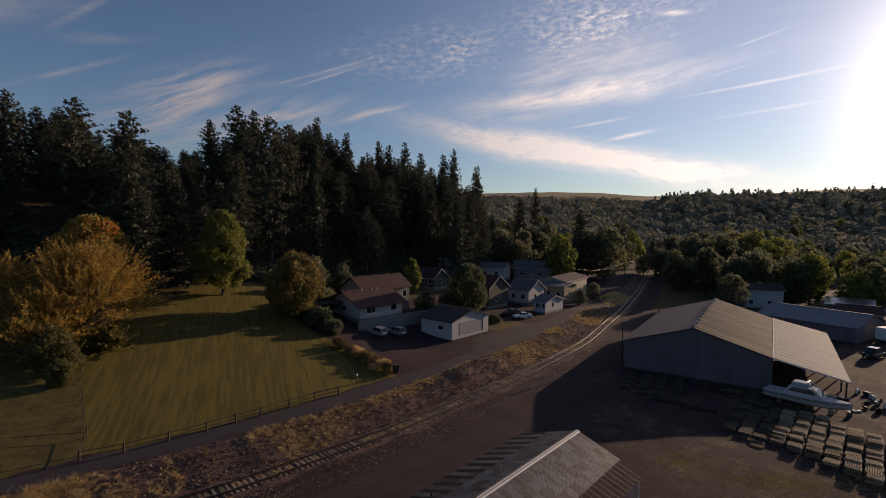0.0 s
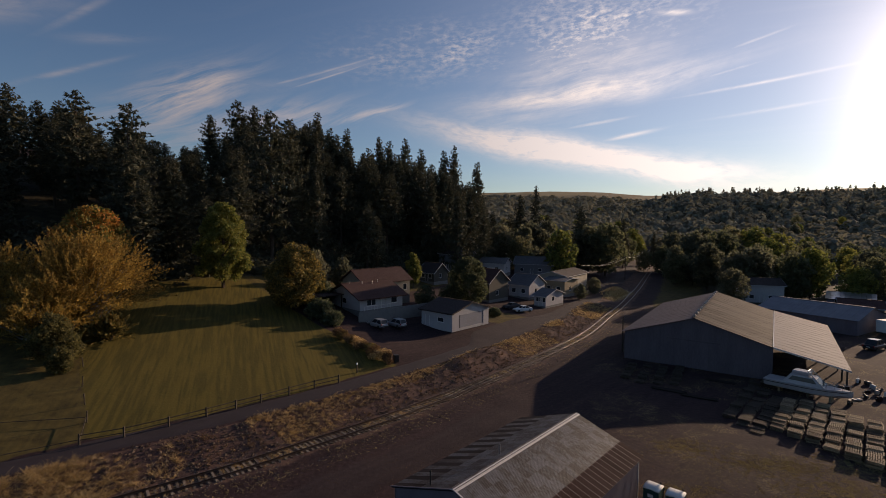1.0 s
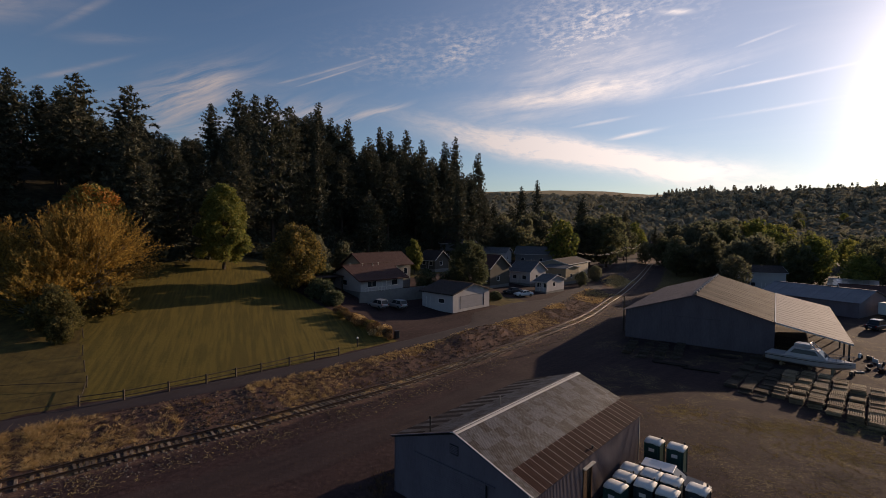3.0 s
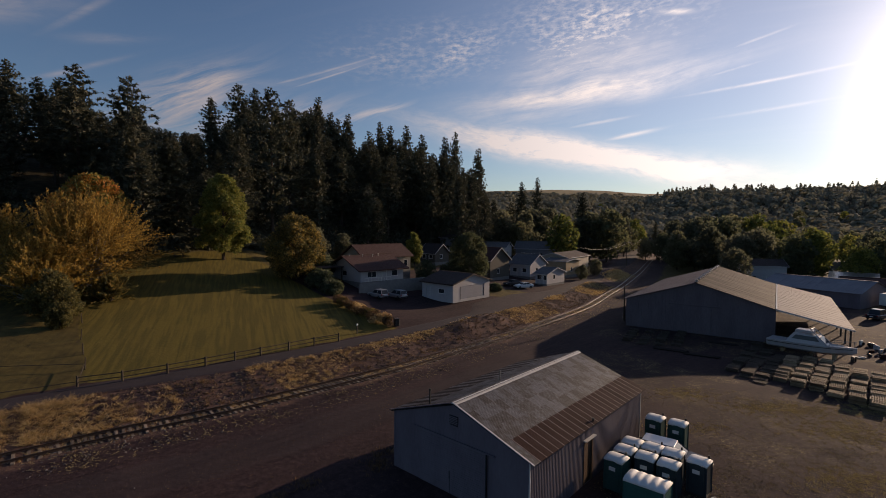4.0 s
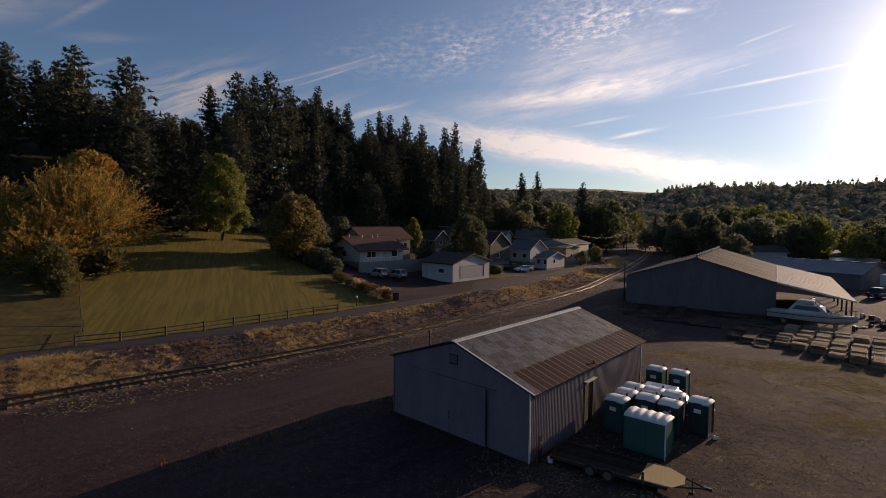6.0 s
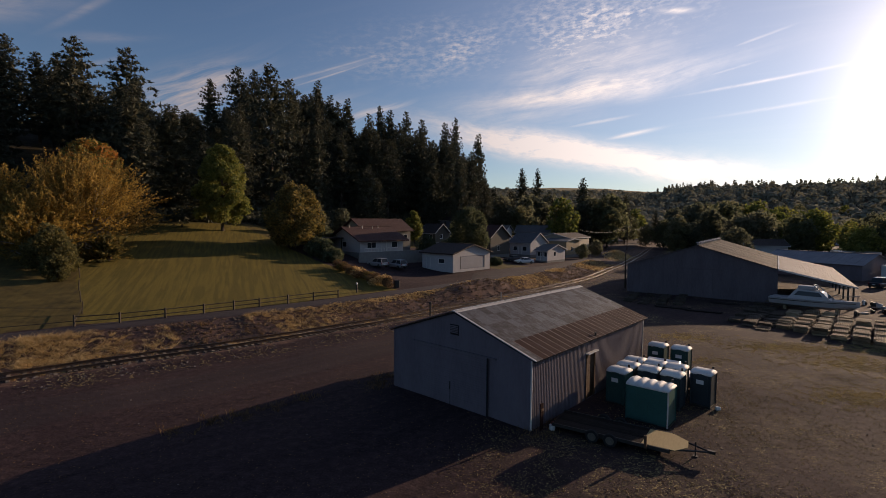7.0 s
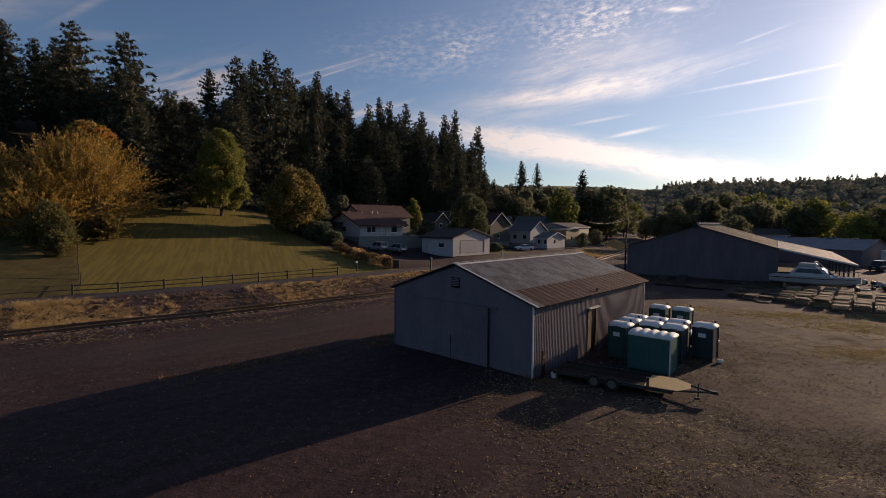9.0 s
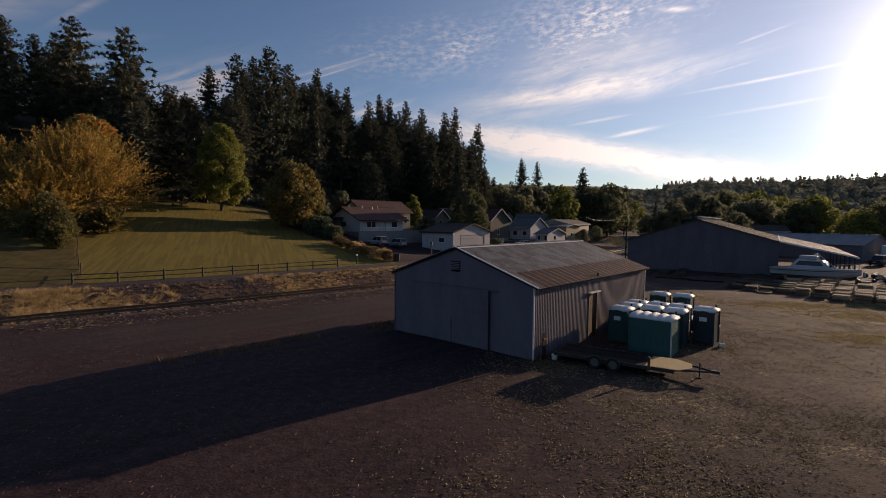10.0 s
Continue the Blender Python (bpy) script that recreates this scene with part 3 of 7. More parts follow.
def ground_material():
    m = bpy.data.materials.new("yard_and_lawn")
    m.use_nodes = True
    nd, ln = m.node_tree.nodes, m.node_tree.links
    bs = nd["Principled BSDF"]
    bs.inputs["Roughness"].default_value = 0.95
    bs.inputs["Specular IOR Level"].default_value = 0.15
    tc = nd.new("ShaderNodeTexCoord")

    def noise(scale, detail=6, stretch=None, angle=0.0, warp=0.0):
        n = nd.new("ShaderNodeTexNoise")
        n.inputs["Scale"].default_value, n.inputs["Detail"].default_value = scale, detail
        n.inputs["Distortion"].default_value = warp
        src = tc.outputs["Object"]
        if stretch:
            mp = nd.new("ShaderNodeMapping")
            mp.vector_type = "TEXTURE"
            mp.inputs["Scale"].default_value, mp.inputs["Rotation"].default_value = stretch, (0, 0, radians(angle))
            ln.new(src, mp.inputs[0])
            src = mp.outputs[0]
        ln.new(src, n.inputs["Vector"])
        return n.outputs["Fac"]

    def ramp(v, stops):
        r = nd.new("ShaderNodeValToRGB")
        el = r.color_ramp.elements
        while len(el) < len(stops):
            el.new(0.5)
        for e, (p, c) in zip(el, stops):
            e.position, e.color = p, (*c, 1) if isinstance(c, tuple) else (c, c, c, 1)
        ln.new(v, r.inputs[0])
        return r.outputs[0]

    def mix(f, a, b, kind="MIX"):
        n = nd.new("ShaderNodeMix")
        n.data_type, n.blend_type = "RGBA", kind
        for sock, v in ((n.inputs["Factor"], f), (n.inputs["A"], a), (n.inputs["B"], b)):
            if isinstance(v, (int, float)):
                sock.default_value = v
            else:
                ln.new(v, sock)
        return n.outputs["Result"]

    def mask(name, v=None, lo=0.35, hi=0.65):
        a = nd.new("ShaderNodeAttribute")
        a.attribute_name = name
        if v is None:
            return a.outputs["Fac"]
        s1 = nd.new("ShaderNodeMath")
        s1.operation = "MULTIPLY_ADD"
        ln.new(v, s1.inputs[0])
        s1.inputs[1].default_value = 0.7
        s1.inputs[2].default_value = -0.35
        s2 = nd.new("ShaderNodeMath")
        ln.new(a.outputs["Fac"], s2.inputs[0]), ln.new(s1.outputs[0], s2.inputs[1])
        return ramp(s2.outputs[0], [(lo, 0.0), (hi, 1.0)])

    big, mid, tiny, grit = noise(0.09, 4), noise(0.8), noise(7, 4), noise(26, 3)
    rubble = noise(2.3, 10)
    dirt = mix(0.45, ramp(big, [(0.3, (0.0218, 0.0132, 0.0152)), (0.7, (0.0393, 0.0239, 0.0247))]), ramp(mid, [(0.3, (0.0167, 0.0100, 0.0112)), (0.7, (0.0477, 0.0286, 0.0279))]))
    dirt = mix(0.55, dirt, ramp(rubble, [(0.34, (0.0084, 0.0054, 0.0064)), (0.50, (0.0310, 0.0186, 0.0199)), (0.68, (0.1070, 0.0664, 0.0631))]))
    tracks = noise(0.5, 5, (9, 0.55, 1), 48, 0.6)
    dirt = mix(0.35, dirt, ramp(tracks, [(0.35, (0.0276, 0.0162, 0.0192)), (0.65, (0.0886, 0.0510, 0.0503))]))
    dirt = mix(0.32, dirt, ramp(noise(11, 5), [(0.36, (0.0066, 0.0039, 0.0047)), (0.5, (0.0351, 0.0201, 0.0207)), (0.66, (0.0878, 0.0525, 0.0479))]))
    dirt = mix(mask("lane", mid, 0.3, 0.8), dirt, mix(0.35, ramp(noise(0.7, 5, (7, 0.8, 1), 48), [(0.35, (0.0301, 0.0201, 0.0216)), (0.65, (0.0552, 0.0371, 0.0367))]), ramp(grit, [(0.3, (0.0251, 0.0170, 0.0183)), (0.7, (0.0669, 0.0464, 0.0446))])))
    straw = ramp(noise(7, 7, (1.6, 1, 1), 30, 2.0), [(0.40, (0.034, 0.022, 0.019)), (0.56, (0.060, 0.040, 0.027)), (0.76, (0.17, 0.122, 0.06))])
    strawy = mask("straw", noise(1.1, 9, None, 0, 0.6), 0.2, 0.95)
    col = mix(strawy, dirt, straw)
    # short stalks trodden into the dirt, in flecks and patches
    yard_part = ramp(mask("straw"), [(0.04, 0.0), (0.30, 1.0)])
    thick = ramp(noise(0.36, 8, None, 0, 0.8), [(0.46, 0.06), (0.63, 1.0)])
    stalks = mix(1.0, mix(1.0, ramp(noise(7.5, 7, (1.7, 0.8, 1), 20, 1.4), [(0.55, 0.0), (0.63, 0.9)]), yard_part, "MULTIPLY"), thick, "MULTIPLY")
    col = mix(stalks, col, ramp(grit, [(0.35, (0.28, 0.205, 0.08)), (0.7, (0.54, 0.42, 0.19))]))
    bank = mix(0.5, ramp(noise(0.6, 6), [(0.40, (0.044, 0.026, 0.026)), (0.66, (0.165, 0.092, 0.057))]), ramp(tiny, [(0.35, (0.033, 0.020, 0.022)), (0.7, (0.220, 0.133, 0.098))]))
    col = mix(mask("bank", mid), col, bank)
    stripe = noise(0.9, 2, (45, 0.42, 1), 116, 0.05)
    grass = mix(0.38, ramp(stripe, [(0.42, (0.030, 0.026, 0.008)), (0.58, (0.140, 0.104, 0.020))]), ramp(noise(0.25, 5), [(0.3, (0.050, 0.045, 0.010)), (0.7, (0.108, 0.074, 0.018))]))
    grass = mix(0.45, grass, ramp(noise(9, 7), [(0.34, (0.012, 0.010, 0.004)), (0.5, (0.070, 0.055, 0.013)), (0.66, (0.17, 0.132, 0.034))]))
    col = mix(mask("lawn", tiny, 0.4, 0.6), col, grass)
    col = mix(mask("verge", mid), col, mix(0.4, mix(0.25, grass, straw), ramp(noise(0.7, 6), [(0.35, (0.06, 0.045, 0.018)), (0.7, (0.20, 0.15, 0.045))])))
    col = mix(mask("mound", mid), col, ramp(noise(1.3, 7, None, 0, 0.8), [(0.36, (0.11, 0.07, 0.03)), (0.52, (0.26, 0.175, 0.07)), (0.68, (0.42, 0.30, 0.13))]))
    col = mix(mask("wood", mid), col, ramp(mid, [(0.3, (0.030, 0.026, 0.017)), (0.7, (0.075, 0.062, 0.034))]))
    col = mix(mask("field"), col, ramp(noise(0.004, 4), [(0.35, (0.22, 0.16, 0.08)), (0.6, (0.36, 0.27, 0.13))]))
    ln.new(col, bs.inputs["Base Color"])
    # the nap of the mown grass catches low light
    ln.new(ramp(mask("lawn"), [(0.3, 0.0), (0.7, 0.075)]), bs.inputs["Sheen Weight"])
    bs.inputs["Sheen Roughness"].default_value, bs.inputs["Sheen Tint"].default_value = 0.5, (0.75, 0.62, 0.16, 1)
    b1 = nd.new("ShaderNodeBump")
    b1.inputs["Distance"].default_value = 0.03
    ln.new(rubble, b1.inputs["Height"])
    b2 = nd.new("ShaderNodeBump")
    b2.inputs["Distance"].default_value = 0.016
    ln.new(noise(12, 6), b2.inputs["Height"]), ln.new(b1.outputs[0], b2.inputs["Normal"])
    ln.new(b2.outputs[0], bs.inputs["Normal"])
    return m


gm.materials.append(ground_material())
tagged(new("ground", gm), "dry dirt yard, mown lawn and wooded slopes of a valley", "ground", kind="structure")


def strip(name, s0, s1, a, b, lift, material, label, category, wide=None):
    """A paved strip beside the railway, from one distance left of it to another, laid on the land."""
    pick = [i for i in range(len(TRACK)) if a <= TRACK[i, 1] <= b]
    xs, n = [], 9
    for i in pick:
        e = wide(TRACK[i, 1]) if wide else (s0, s1)
        for k in range(n):
            o = e[0] + (e[1] - e[0]) * k / (n - 1) + (0.12 * math.sin(i * 0.9) + 0.08 * math.sin(i * 2.3) if k in (0, n - 1) else 0)
            xs.append((TRACK[i, 0] + NORM[i, 0] * o, TRACK[i, 1] + NORM[i, 1] * o))
    p = np.array(xs)
    z = land(p[:, 0], p[:, 1]) + lift
    z[0::n] -= lift + 0.05
    z[n - 1::n] -= lift + 0.05
    sh = Shape().add(np.column_stack([p, z]).tolist(), [(r * n + c, r * n + c + 1, r * n + n + c + 1, r * n + n + c) for r in range(len(pick) - 1) for c in range(n - 1)])
    return tagged(part(name, sh, material, smooth=True), label, category, kind="structure")


ASPHALT = mat("worn_asphalt", [(0.3, (0.024, 0.018, 0.021)), (0.7, (0.043, 0.032, 0.036))], 0.5, rough=0.9, bump=0.01, fine=20)
GRAVEL = mat("packed_gravel", [(0.3, (0.022, 0.015, 0.017)), (0.7, (0.052, 0.034, 0.035))], 0.4, rough=0.95, bump=0.03, fine=9, fine_mix=0.5)
strip("trail", 8.4, 12.2, -60, 76, 0.06, ASPHALT, "worn dark asphalt trail beside the lawn", "path")
strip("road", 8.4, 15, 74, 260, 0.05, GRAVEL, "packed gravel lane past the garage into town", "road",
      wide=lambda y: (8.4 - 2.6 * float(step(90, 125, y)), 12.2 + 4.8 * float(step(76, 84, y)) - 4.5 * float(step(95, 112, y))))


# ---- buildings ----
def frame_at(x, y, z, degrees):
    return pose(x, y, z, 0, 0, degrees)


def wall_with_holes(length, top, holes, thick):
    """An upright wall along x from 0 to length, its outside at y = 0; top(x) is its height; holes are (x0, x1, z0, z1)."""
    sh = Shape()
    cuts = sorted({0.0, length, *[v for h in holes for v in h[:2]], *([length / 2] if top(length / 2) > max(top(0), top(length)) + 0.01 else [])})
    for a, b in zip(cuts, cuts[1:]):
        mid = (a + b) / 2
        zs = [0.0]
        for h in sorted([h for h in holes if h[0] <= mid <= h[1]], key=lambda h: h[2]):
            zs += [h[2], h[3]]
        zs.append(None)
        for lo, hi in zip(zs[0::2], zs[1::2]):
            ta, tb = (top(a), top(b)) if hi is None else (hi, hi)
            if min(ta, tb) - lo > 0.005:
                sh.prism([(a, lo), (b, lo), (b, tb), (a, ta)], thick, Matrix.Identity(4))
    return sh.weld()


def window(parent, m, w, h, frame_mat=None, bars=1, name="window"):
    """A framed window, its outside lower left corner at m, in the x-z plane."""
    f = Shape()
    t = 0.07
    for a in ((0, w, 0, t), (0, w, h - t, h), (0, t, t, h - t), (w - t, w, t, h - t), *[(w * (i + 1) / (bars + 1) - t / 2, w * (i + 1) / (bars + 1) + t / 2, t, h - t) for i in range(bars)]):
        f.box(a[0], a[1], -0.04, 0.06, a[2], a[3], m)
    win = part(name, f, frame_mat or TRIM, parent)
    part("pane", Shape().box(t, w - t, 0.02, 0.05, t, h - t, m), GLASS, win)
    part("sill", Shape().box(-0.05, w + 0.05, -0.1, 0.0, -0.06, 0.0, m), frame_mat or TRIM, win)
    return win


def roof_slab(x0, x1, y0, z0, y1, z1, thick):
    """One slope of a roof, from the eave (y0, z0) to the ridge (y1, z1)."""
    return Shape().add([(x0, y0, z0), (x1, y0, z0), (x1, y1, z1), (x0, y1, z1), (x0, y0, z0 - thick), (x1, y0, z0 - thick), (x1, y1, z1 - thick), (x0, y1, z1 - thick)],
                       [(0, 1, 2, 3), (7, 6, 5, 4), (0, 4, 5, 1), (1, 5, 6, 2), (2, 6, 7, 3), (3, 7, 4, 0)])


def storage_shed():
    """A corrugated metal shed; x runs along its side wall, y across its front gable."""
    W, L, E, R = 10.95, 16.4, 4.0, 5.84
    th = thing("storage_shed", frame_at(3.76, 25.62, 0, 51.2), "long grey corrugated metal shed with rust-streaked roof on the dirt yard", "shed")
    top = lambda y: E + (R - E) * (1 - abs(y - W / 2) / (W / 2)) - 0.06
    front = Matrix.Translation((0, 0, -0.1)) @ Matrix(((0, 1, 0, 0), (1, 0, 0, 0), (0, 0, 1, 0), (0, 0, 0, 1)))
    sh = wall_with_holes(W, lambda y: top(y) + 0.1, [(2.95, 8.2, 0.1, 3.5), (5.15, 5.85, 4.5, 5.05)], 0.12)
    sh.v = [tuple(front @ Vector(p)) for p in sh.v]
    part("front_wall", sh, WALL_SHEET, th)
    sh = wall_with_holes(W, lambda y: top(y) + 0.1, [], 0.12)
    sh.v = [(L - p[1], p[0], p[2] - 0.1) for p in sh.v]
    part("back_wall", sh, WALL_SHEET, th)
    for y0, hs in ((0.0, [(6.55, 7.75, 0.1, 2.95)]), (W - 0.12, [])):
        sh = wall_with_holes(L - 0.24, lambda x: E - 0.02, hs, 0.12)
        sh.v = [(p[0] + 0.12, y0 + p[1], p[2] - 0.1) for p in sh.v]
        part("side_wall", sh, WALL_SHEET, th)
    # ribs of the wall sheets
    for y0, y1 in ((-0.02, 0.0),):
        rib = Shape()
        for k in range(92):
            x = 0.2 + k * 0.176
            if not 6.5 < x < 7.8:
                rib.box(x, x + 0.07, y0, y1, 0.0, E - 0.12)
            else:
                rib.box(x, x + 0.07, y0, y1, 2.95, E - 0.12)
        tagged(part("wall_ribs", rib, WALL_SHEET, th), kind="stuff")
    leaf = part("sliding_door", Shape().box(-0.10, -0.03, 2.95, 8.3, 0.05, 3.48), WALL_SHEET, th, "wide grey metal sliding door")
    for k in range(24):
        part("door_rib", Shape().box(-0.113, -0.10, 2.97, 8.28, 0.1 + k * 0.14, 0.16 + k * 0.14), WALL_SHEET, leaf)
    part("door_gap", Shape().box(-0.118, -0.114, 5.72, 5.76, 0.05, 1.25), DARK, leaf)
    part("door_handle", Shape().rod((-0.13, 5.75, 1.0), (-0.13, 5.75, 1.5), 0.03), STEEL, th)
    part("door_track", Shape().box(-0.15, -0.02, 2.3, 9.0, 3.5, 3.56), WALL_SHEET, th)
    part("door_edge", Shape().box(-0.14, -0.10, 2.84, 2.93, 0.0, 3.5), DARK, th)
    vent = part("gable_vent", Shape().box(-0.03, 0.03, 5.15, 5.85, 4.5, 5.05), DARK, th, "dark louvred gable vent")
    for k in range(5):
        part("slat", Shape().box(-0.06, -0.02, 5.18, 5.82, 4.53 + k * 0.1, 4.59 + k * 0.1), WALL_SHEET, vent)
    for x, y in ((-0.04, -0.04), (-0.04, W - 0.06), (L - 0.06, -0.04), (L - 0.06, W - 0.06)):
        part("corner_trim", Shape().box(x, x + 0.08, y, y + 0.08, 0, E - 0.02), TRIM if y < 1 else WALL_SHEET, th)
    part("entry_door", Shape().box(6.62, 7.68, 0.03, 0.09, 0.02, 2.85), BROWN_WOOD, th, "brown wooden door")
    for a in ((6.5, 6.62, 0, 2.95), (7.68, 7.8, 0, 2.95)):
        part("door_jamb", Shape().box(a[0], a[1], -0.05, 0.1, a[2], a[3]), BROWN_WOOD, th)
    part("door_hood", Shape().box(6.42, 7.9, -0.24, 0.05, 2.96, 3.03), TRIM, th, "pale board hood over the door")
    slope = math.hypot(W / 2 + 0.3, R - E + 0.1)
    cols, dx = 25, (L + 0.3) / 25
    for side in (0, 1):
        a = math.atan2(R - E, W / 2)
        for i in range(cols):
            for k, (u0, u1) in enumerate(((-0.35, 1.75), (1.7, 2.75), (2.7, 3.72), (3.67, 4.68), (4.63, slope - 0.12))):
                x0 = -0.12 + i * dx
                lift = 0.03 + 0.008 * k + 0.004 * (i % 2)
                pts = []
                for u in (u0, u1):
                    for x, up_ in ((x0, 0.006), (x0 + 0.06, 0.0), (x0 + dx * 0.5, 0.004), (x0 + dx - 0.004, 0.002)):
                        pts.append((x, u * math.cos(a) - math.sin(a) * (lift + up_), E + u * math.sin(a) + math.cos(a) * (lift + up_)))
                if side:
                    pts = [(x, W - y, z) for x, y, z in pts]
                sh = Shape().add(pts, [(j, j + 1, j + 5, j + 4) for j in range(3)])
                rust = (k == 0 and not side and 0 < i) or (side and k < 2 and i % 2 == 0)
                if rust and not side:
                    fx = lambda x, u, n: (x, u * math.cos(a) - math.sin(a) * n, E + u * math.sin(a) + math.cos(a) * n)
                    part("roof_rib", Shape().sweep([[fx(x0 - 0.01, u, lift), fx(x0 + 0.07, u, lift), fx(x0 + 0.055, u, lift + 0.012), fx(x0 + 0.005, u, lift + 0.012)] for u in (u0, u1)]), RIB_PALE, th)
                ob = part("roof_sheet", sh, (ROOF_DARK if side else ROOF_RUST) if rust else ROOF_OLD, th)
    for y, sgn in ((0.0, -1), (W, 1)):
        part("roof_deck", roof_slab(-0.08, L + 0.12, y + sgn * 0.28, E - 0.10 + 0.01, W / 2, R - 0.01, 0.08), DARK, th)
    cap = Shape().prism([(-0.27, -0.10), (0, 0.02), (0.27, -0.10), (0, -0.05)], L + 0.4, Matrix.Translation((-0.2, W / 2, R + 0.10)) @ Matrix.Rotation(radians(-90), 4, "Z"))
    part("ridge_cap", cap, TRIM, th, "white ridge capping")
    for y, sgn in ((0.0, -1), (W, 1)):
        rake = roof_slab(-0.19, -0.09, y + sgn * 0.36, E - 0.02, W / 2, R + 0.12, 0.055)
        part("rake_trim", rake, TRIM if sgn < 0 else WALL_SHEET, th, "white edge trim" if sgn < 0 else "")
    part("vent_pipe", Shape().rod((0.35, 7.9, 4.9), (0.35, 7.9, 6.0), 0.05).rod((0.35, 7.9, 6.0), (0.35, 7.9, 6.12), 0.09, 0.07), STEEL, th)
    part("vent_pipe", Shape().rod((6.3, 6.5, 5.3), (6.3, 6.5, 6.3), 0.05), BARE_STEEL, th)
    part("flue_stub", Shape().rod((7.6, -0.1, 3.9), (7.6, -0.1, 4.17), 0.06).rod((7.6, -0.1, 4.17), (7.6, -0.1, 4.21), 0.10, 0.10), STEEL, th)
    return th


def big_barn():
    """A wide metal barn with a lean-to on one side; x runs along its front gable, y into its depth."""
    W, D, A, E, R, EA, RX = 20.8, 36.0, 8.8, 4.66, 8.05, 3.0, 10.4
    th = thing("barn", frame_at(26.7, 82.3, 0, -31.3), "large grey metal barn with pale lean-to roof over the yard", "barn")
    EL = 4.95
    top = lambda x: E + (R - E) * x / RX if x < RX else R + (EL - R) * (x - RX) / (W - RX)
    sh = Shape()
    sh.prism([(0, -0.2), (W, -0.2), (W, top(W) - 0.08), (RX, R - 0.08), (0, E - 0.08)], 0.2, Matrix.Identity(4))
    part("front_wall", sh, BARN_SHEET, th)
    part("back_wall", Shape().prism([(0, -0.2), (W, -0.2), (W, EL - 0.1), (RX, R - 0.1), (0, E - 0.1)], 0.2, Matrix.Translation((0, D - 0.2, 0))), BARN_SHEET, th)
    part("side_wall", Shape().box(0, 0.2, 0.2, D - 0.2, -0.2, E - 0.08), BARN_SHEET, th)
    part("side_wall", Shape().box(W - 0.2, W, 0.2, D - 0.2, -0.2, EL - 0.1), BARN_SHEET, th)
    door = part("sliding_door", Shape().box(8.2, 12.6, -0.12, -0.02, 0.05, 4.3), BARN_SHEET, th, "tall grey sliding barn door")
    part("door_track", Shape().box(6.5, 14, -0.15, -0.02, 4.32, 4.40), BARN_SHEET, th)
    ribs = Shape()
    for k in range(40):
        x = 0.3 + k * 0.52
        ribs.box(x, x + 0.1, -0.05, 0.0, 0, top(x) - 0.15)
    tagged(part("wall_ribs", ribs, BARN_SHEET, th), kind="stuff")
    n = 34
    dy = (D + 0.8) / n
    for name, x0, z0, x1, z1, m, off in (("roof_sheet", -0.5, E - 0.12, RX, R, BARN_SHEET, 0.0), ("roof_sheet", W, EL, RX, R, TAN_ROOF, 0.0), ("awning_sheet", W + A, EA, W - 0.05, EL + 0.02, NEW_ROOF, 0.06)):
        for i in range(n):
            y0 = -0.4 + i * dy
            o = off + 0.02 + 0.012 * (i % 2)
            pts = [(x0, y0, z0 + o), (x0, y0 + dy - 0.03, z0 + o), (x1, y0 + dy - 0.03, z1 + o), (x1, y0, z1 + o)]
            pts += [(x, y, z - 0.06) for x, y, z in pts]
            part(name, Shape().add(pts, [(0, 1, 2, 3), (7, 6, 5, 4), (0, 4, 5, 1), (1, 5, 6, 2), (2, 6, 7, 3), (3, 7, 4, 0)]), m, th)
    part("ridge_flashing", Shape().box(RX - 0.25, RX + 0.25, -0.45, D + 0.4, R + 0.03, R + 0.07), TAN_ROOF, th)
    for k in range(12):
        y = 0.4 + k * 3.0
        cap = Shape().rod((RX, y, R), (RX, y, R + 0.35), 0.16).rod((RX, y, R + 0.35), (RX, y, R + 0.55), 0.3, 0.12)
        part("ridge_vent", cap, BARE_STEEL, th, "small metal roof vent")
    part("awning_fascia", Shape().prism([(W, EL - 0.12), (W + A, EA - 0.12), (W + A, EA + 0.04), (W, EL + 0.06)], 0.12, Matrix.Translation((0, -0.5, 0))), TRIM, th)
    part("seam_trim", Shape().prism([(W - 0.06, EL + 0.02), (W + 0.06, EL + 0.02), (W + 0.06, EL + 0.12), (W - 0.06, EL + 0.12)], D + 0.8, Matrix.Translation((0, -0.4, 0))), TRIM, th, "white flashing strip")
    for k in range(7):
        y = 0.2 + k * 5.8
        part("post", Shape().box(W + A - 0.5, W + A - 0.3, y, y + 0.2, -0.1, EA + 0.05), STEEL, th)
    return th


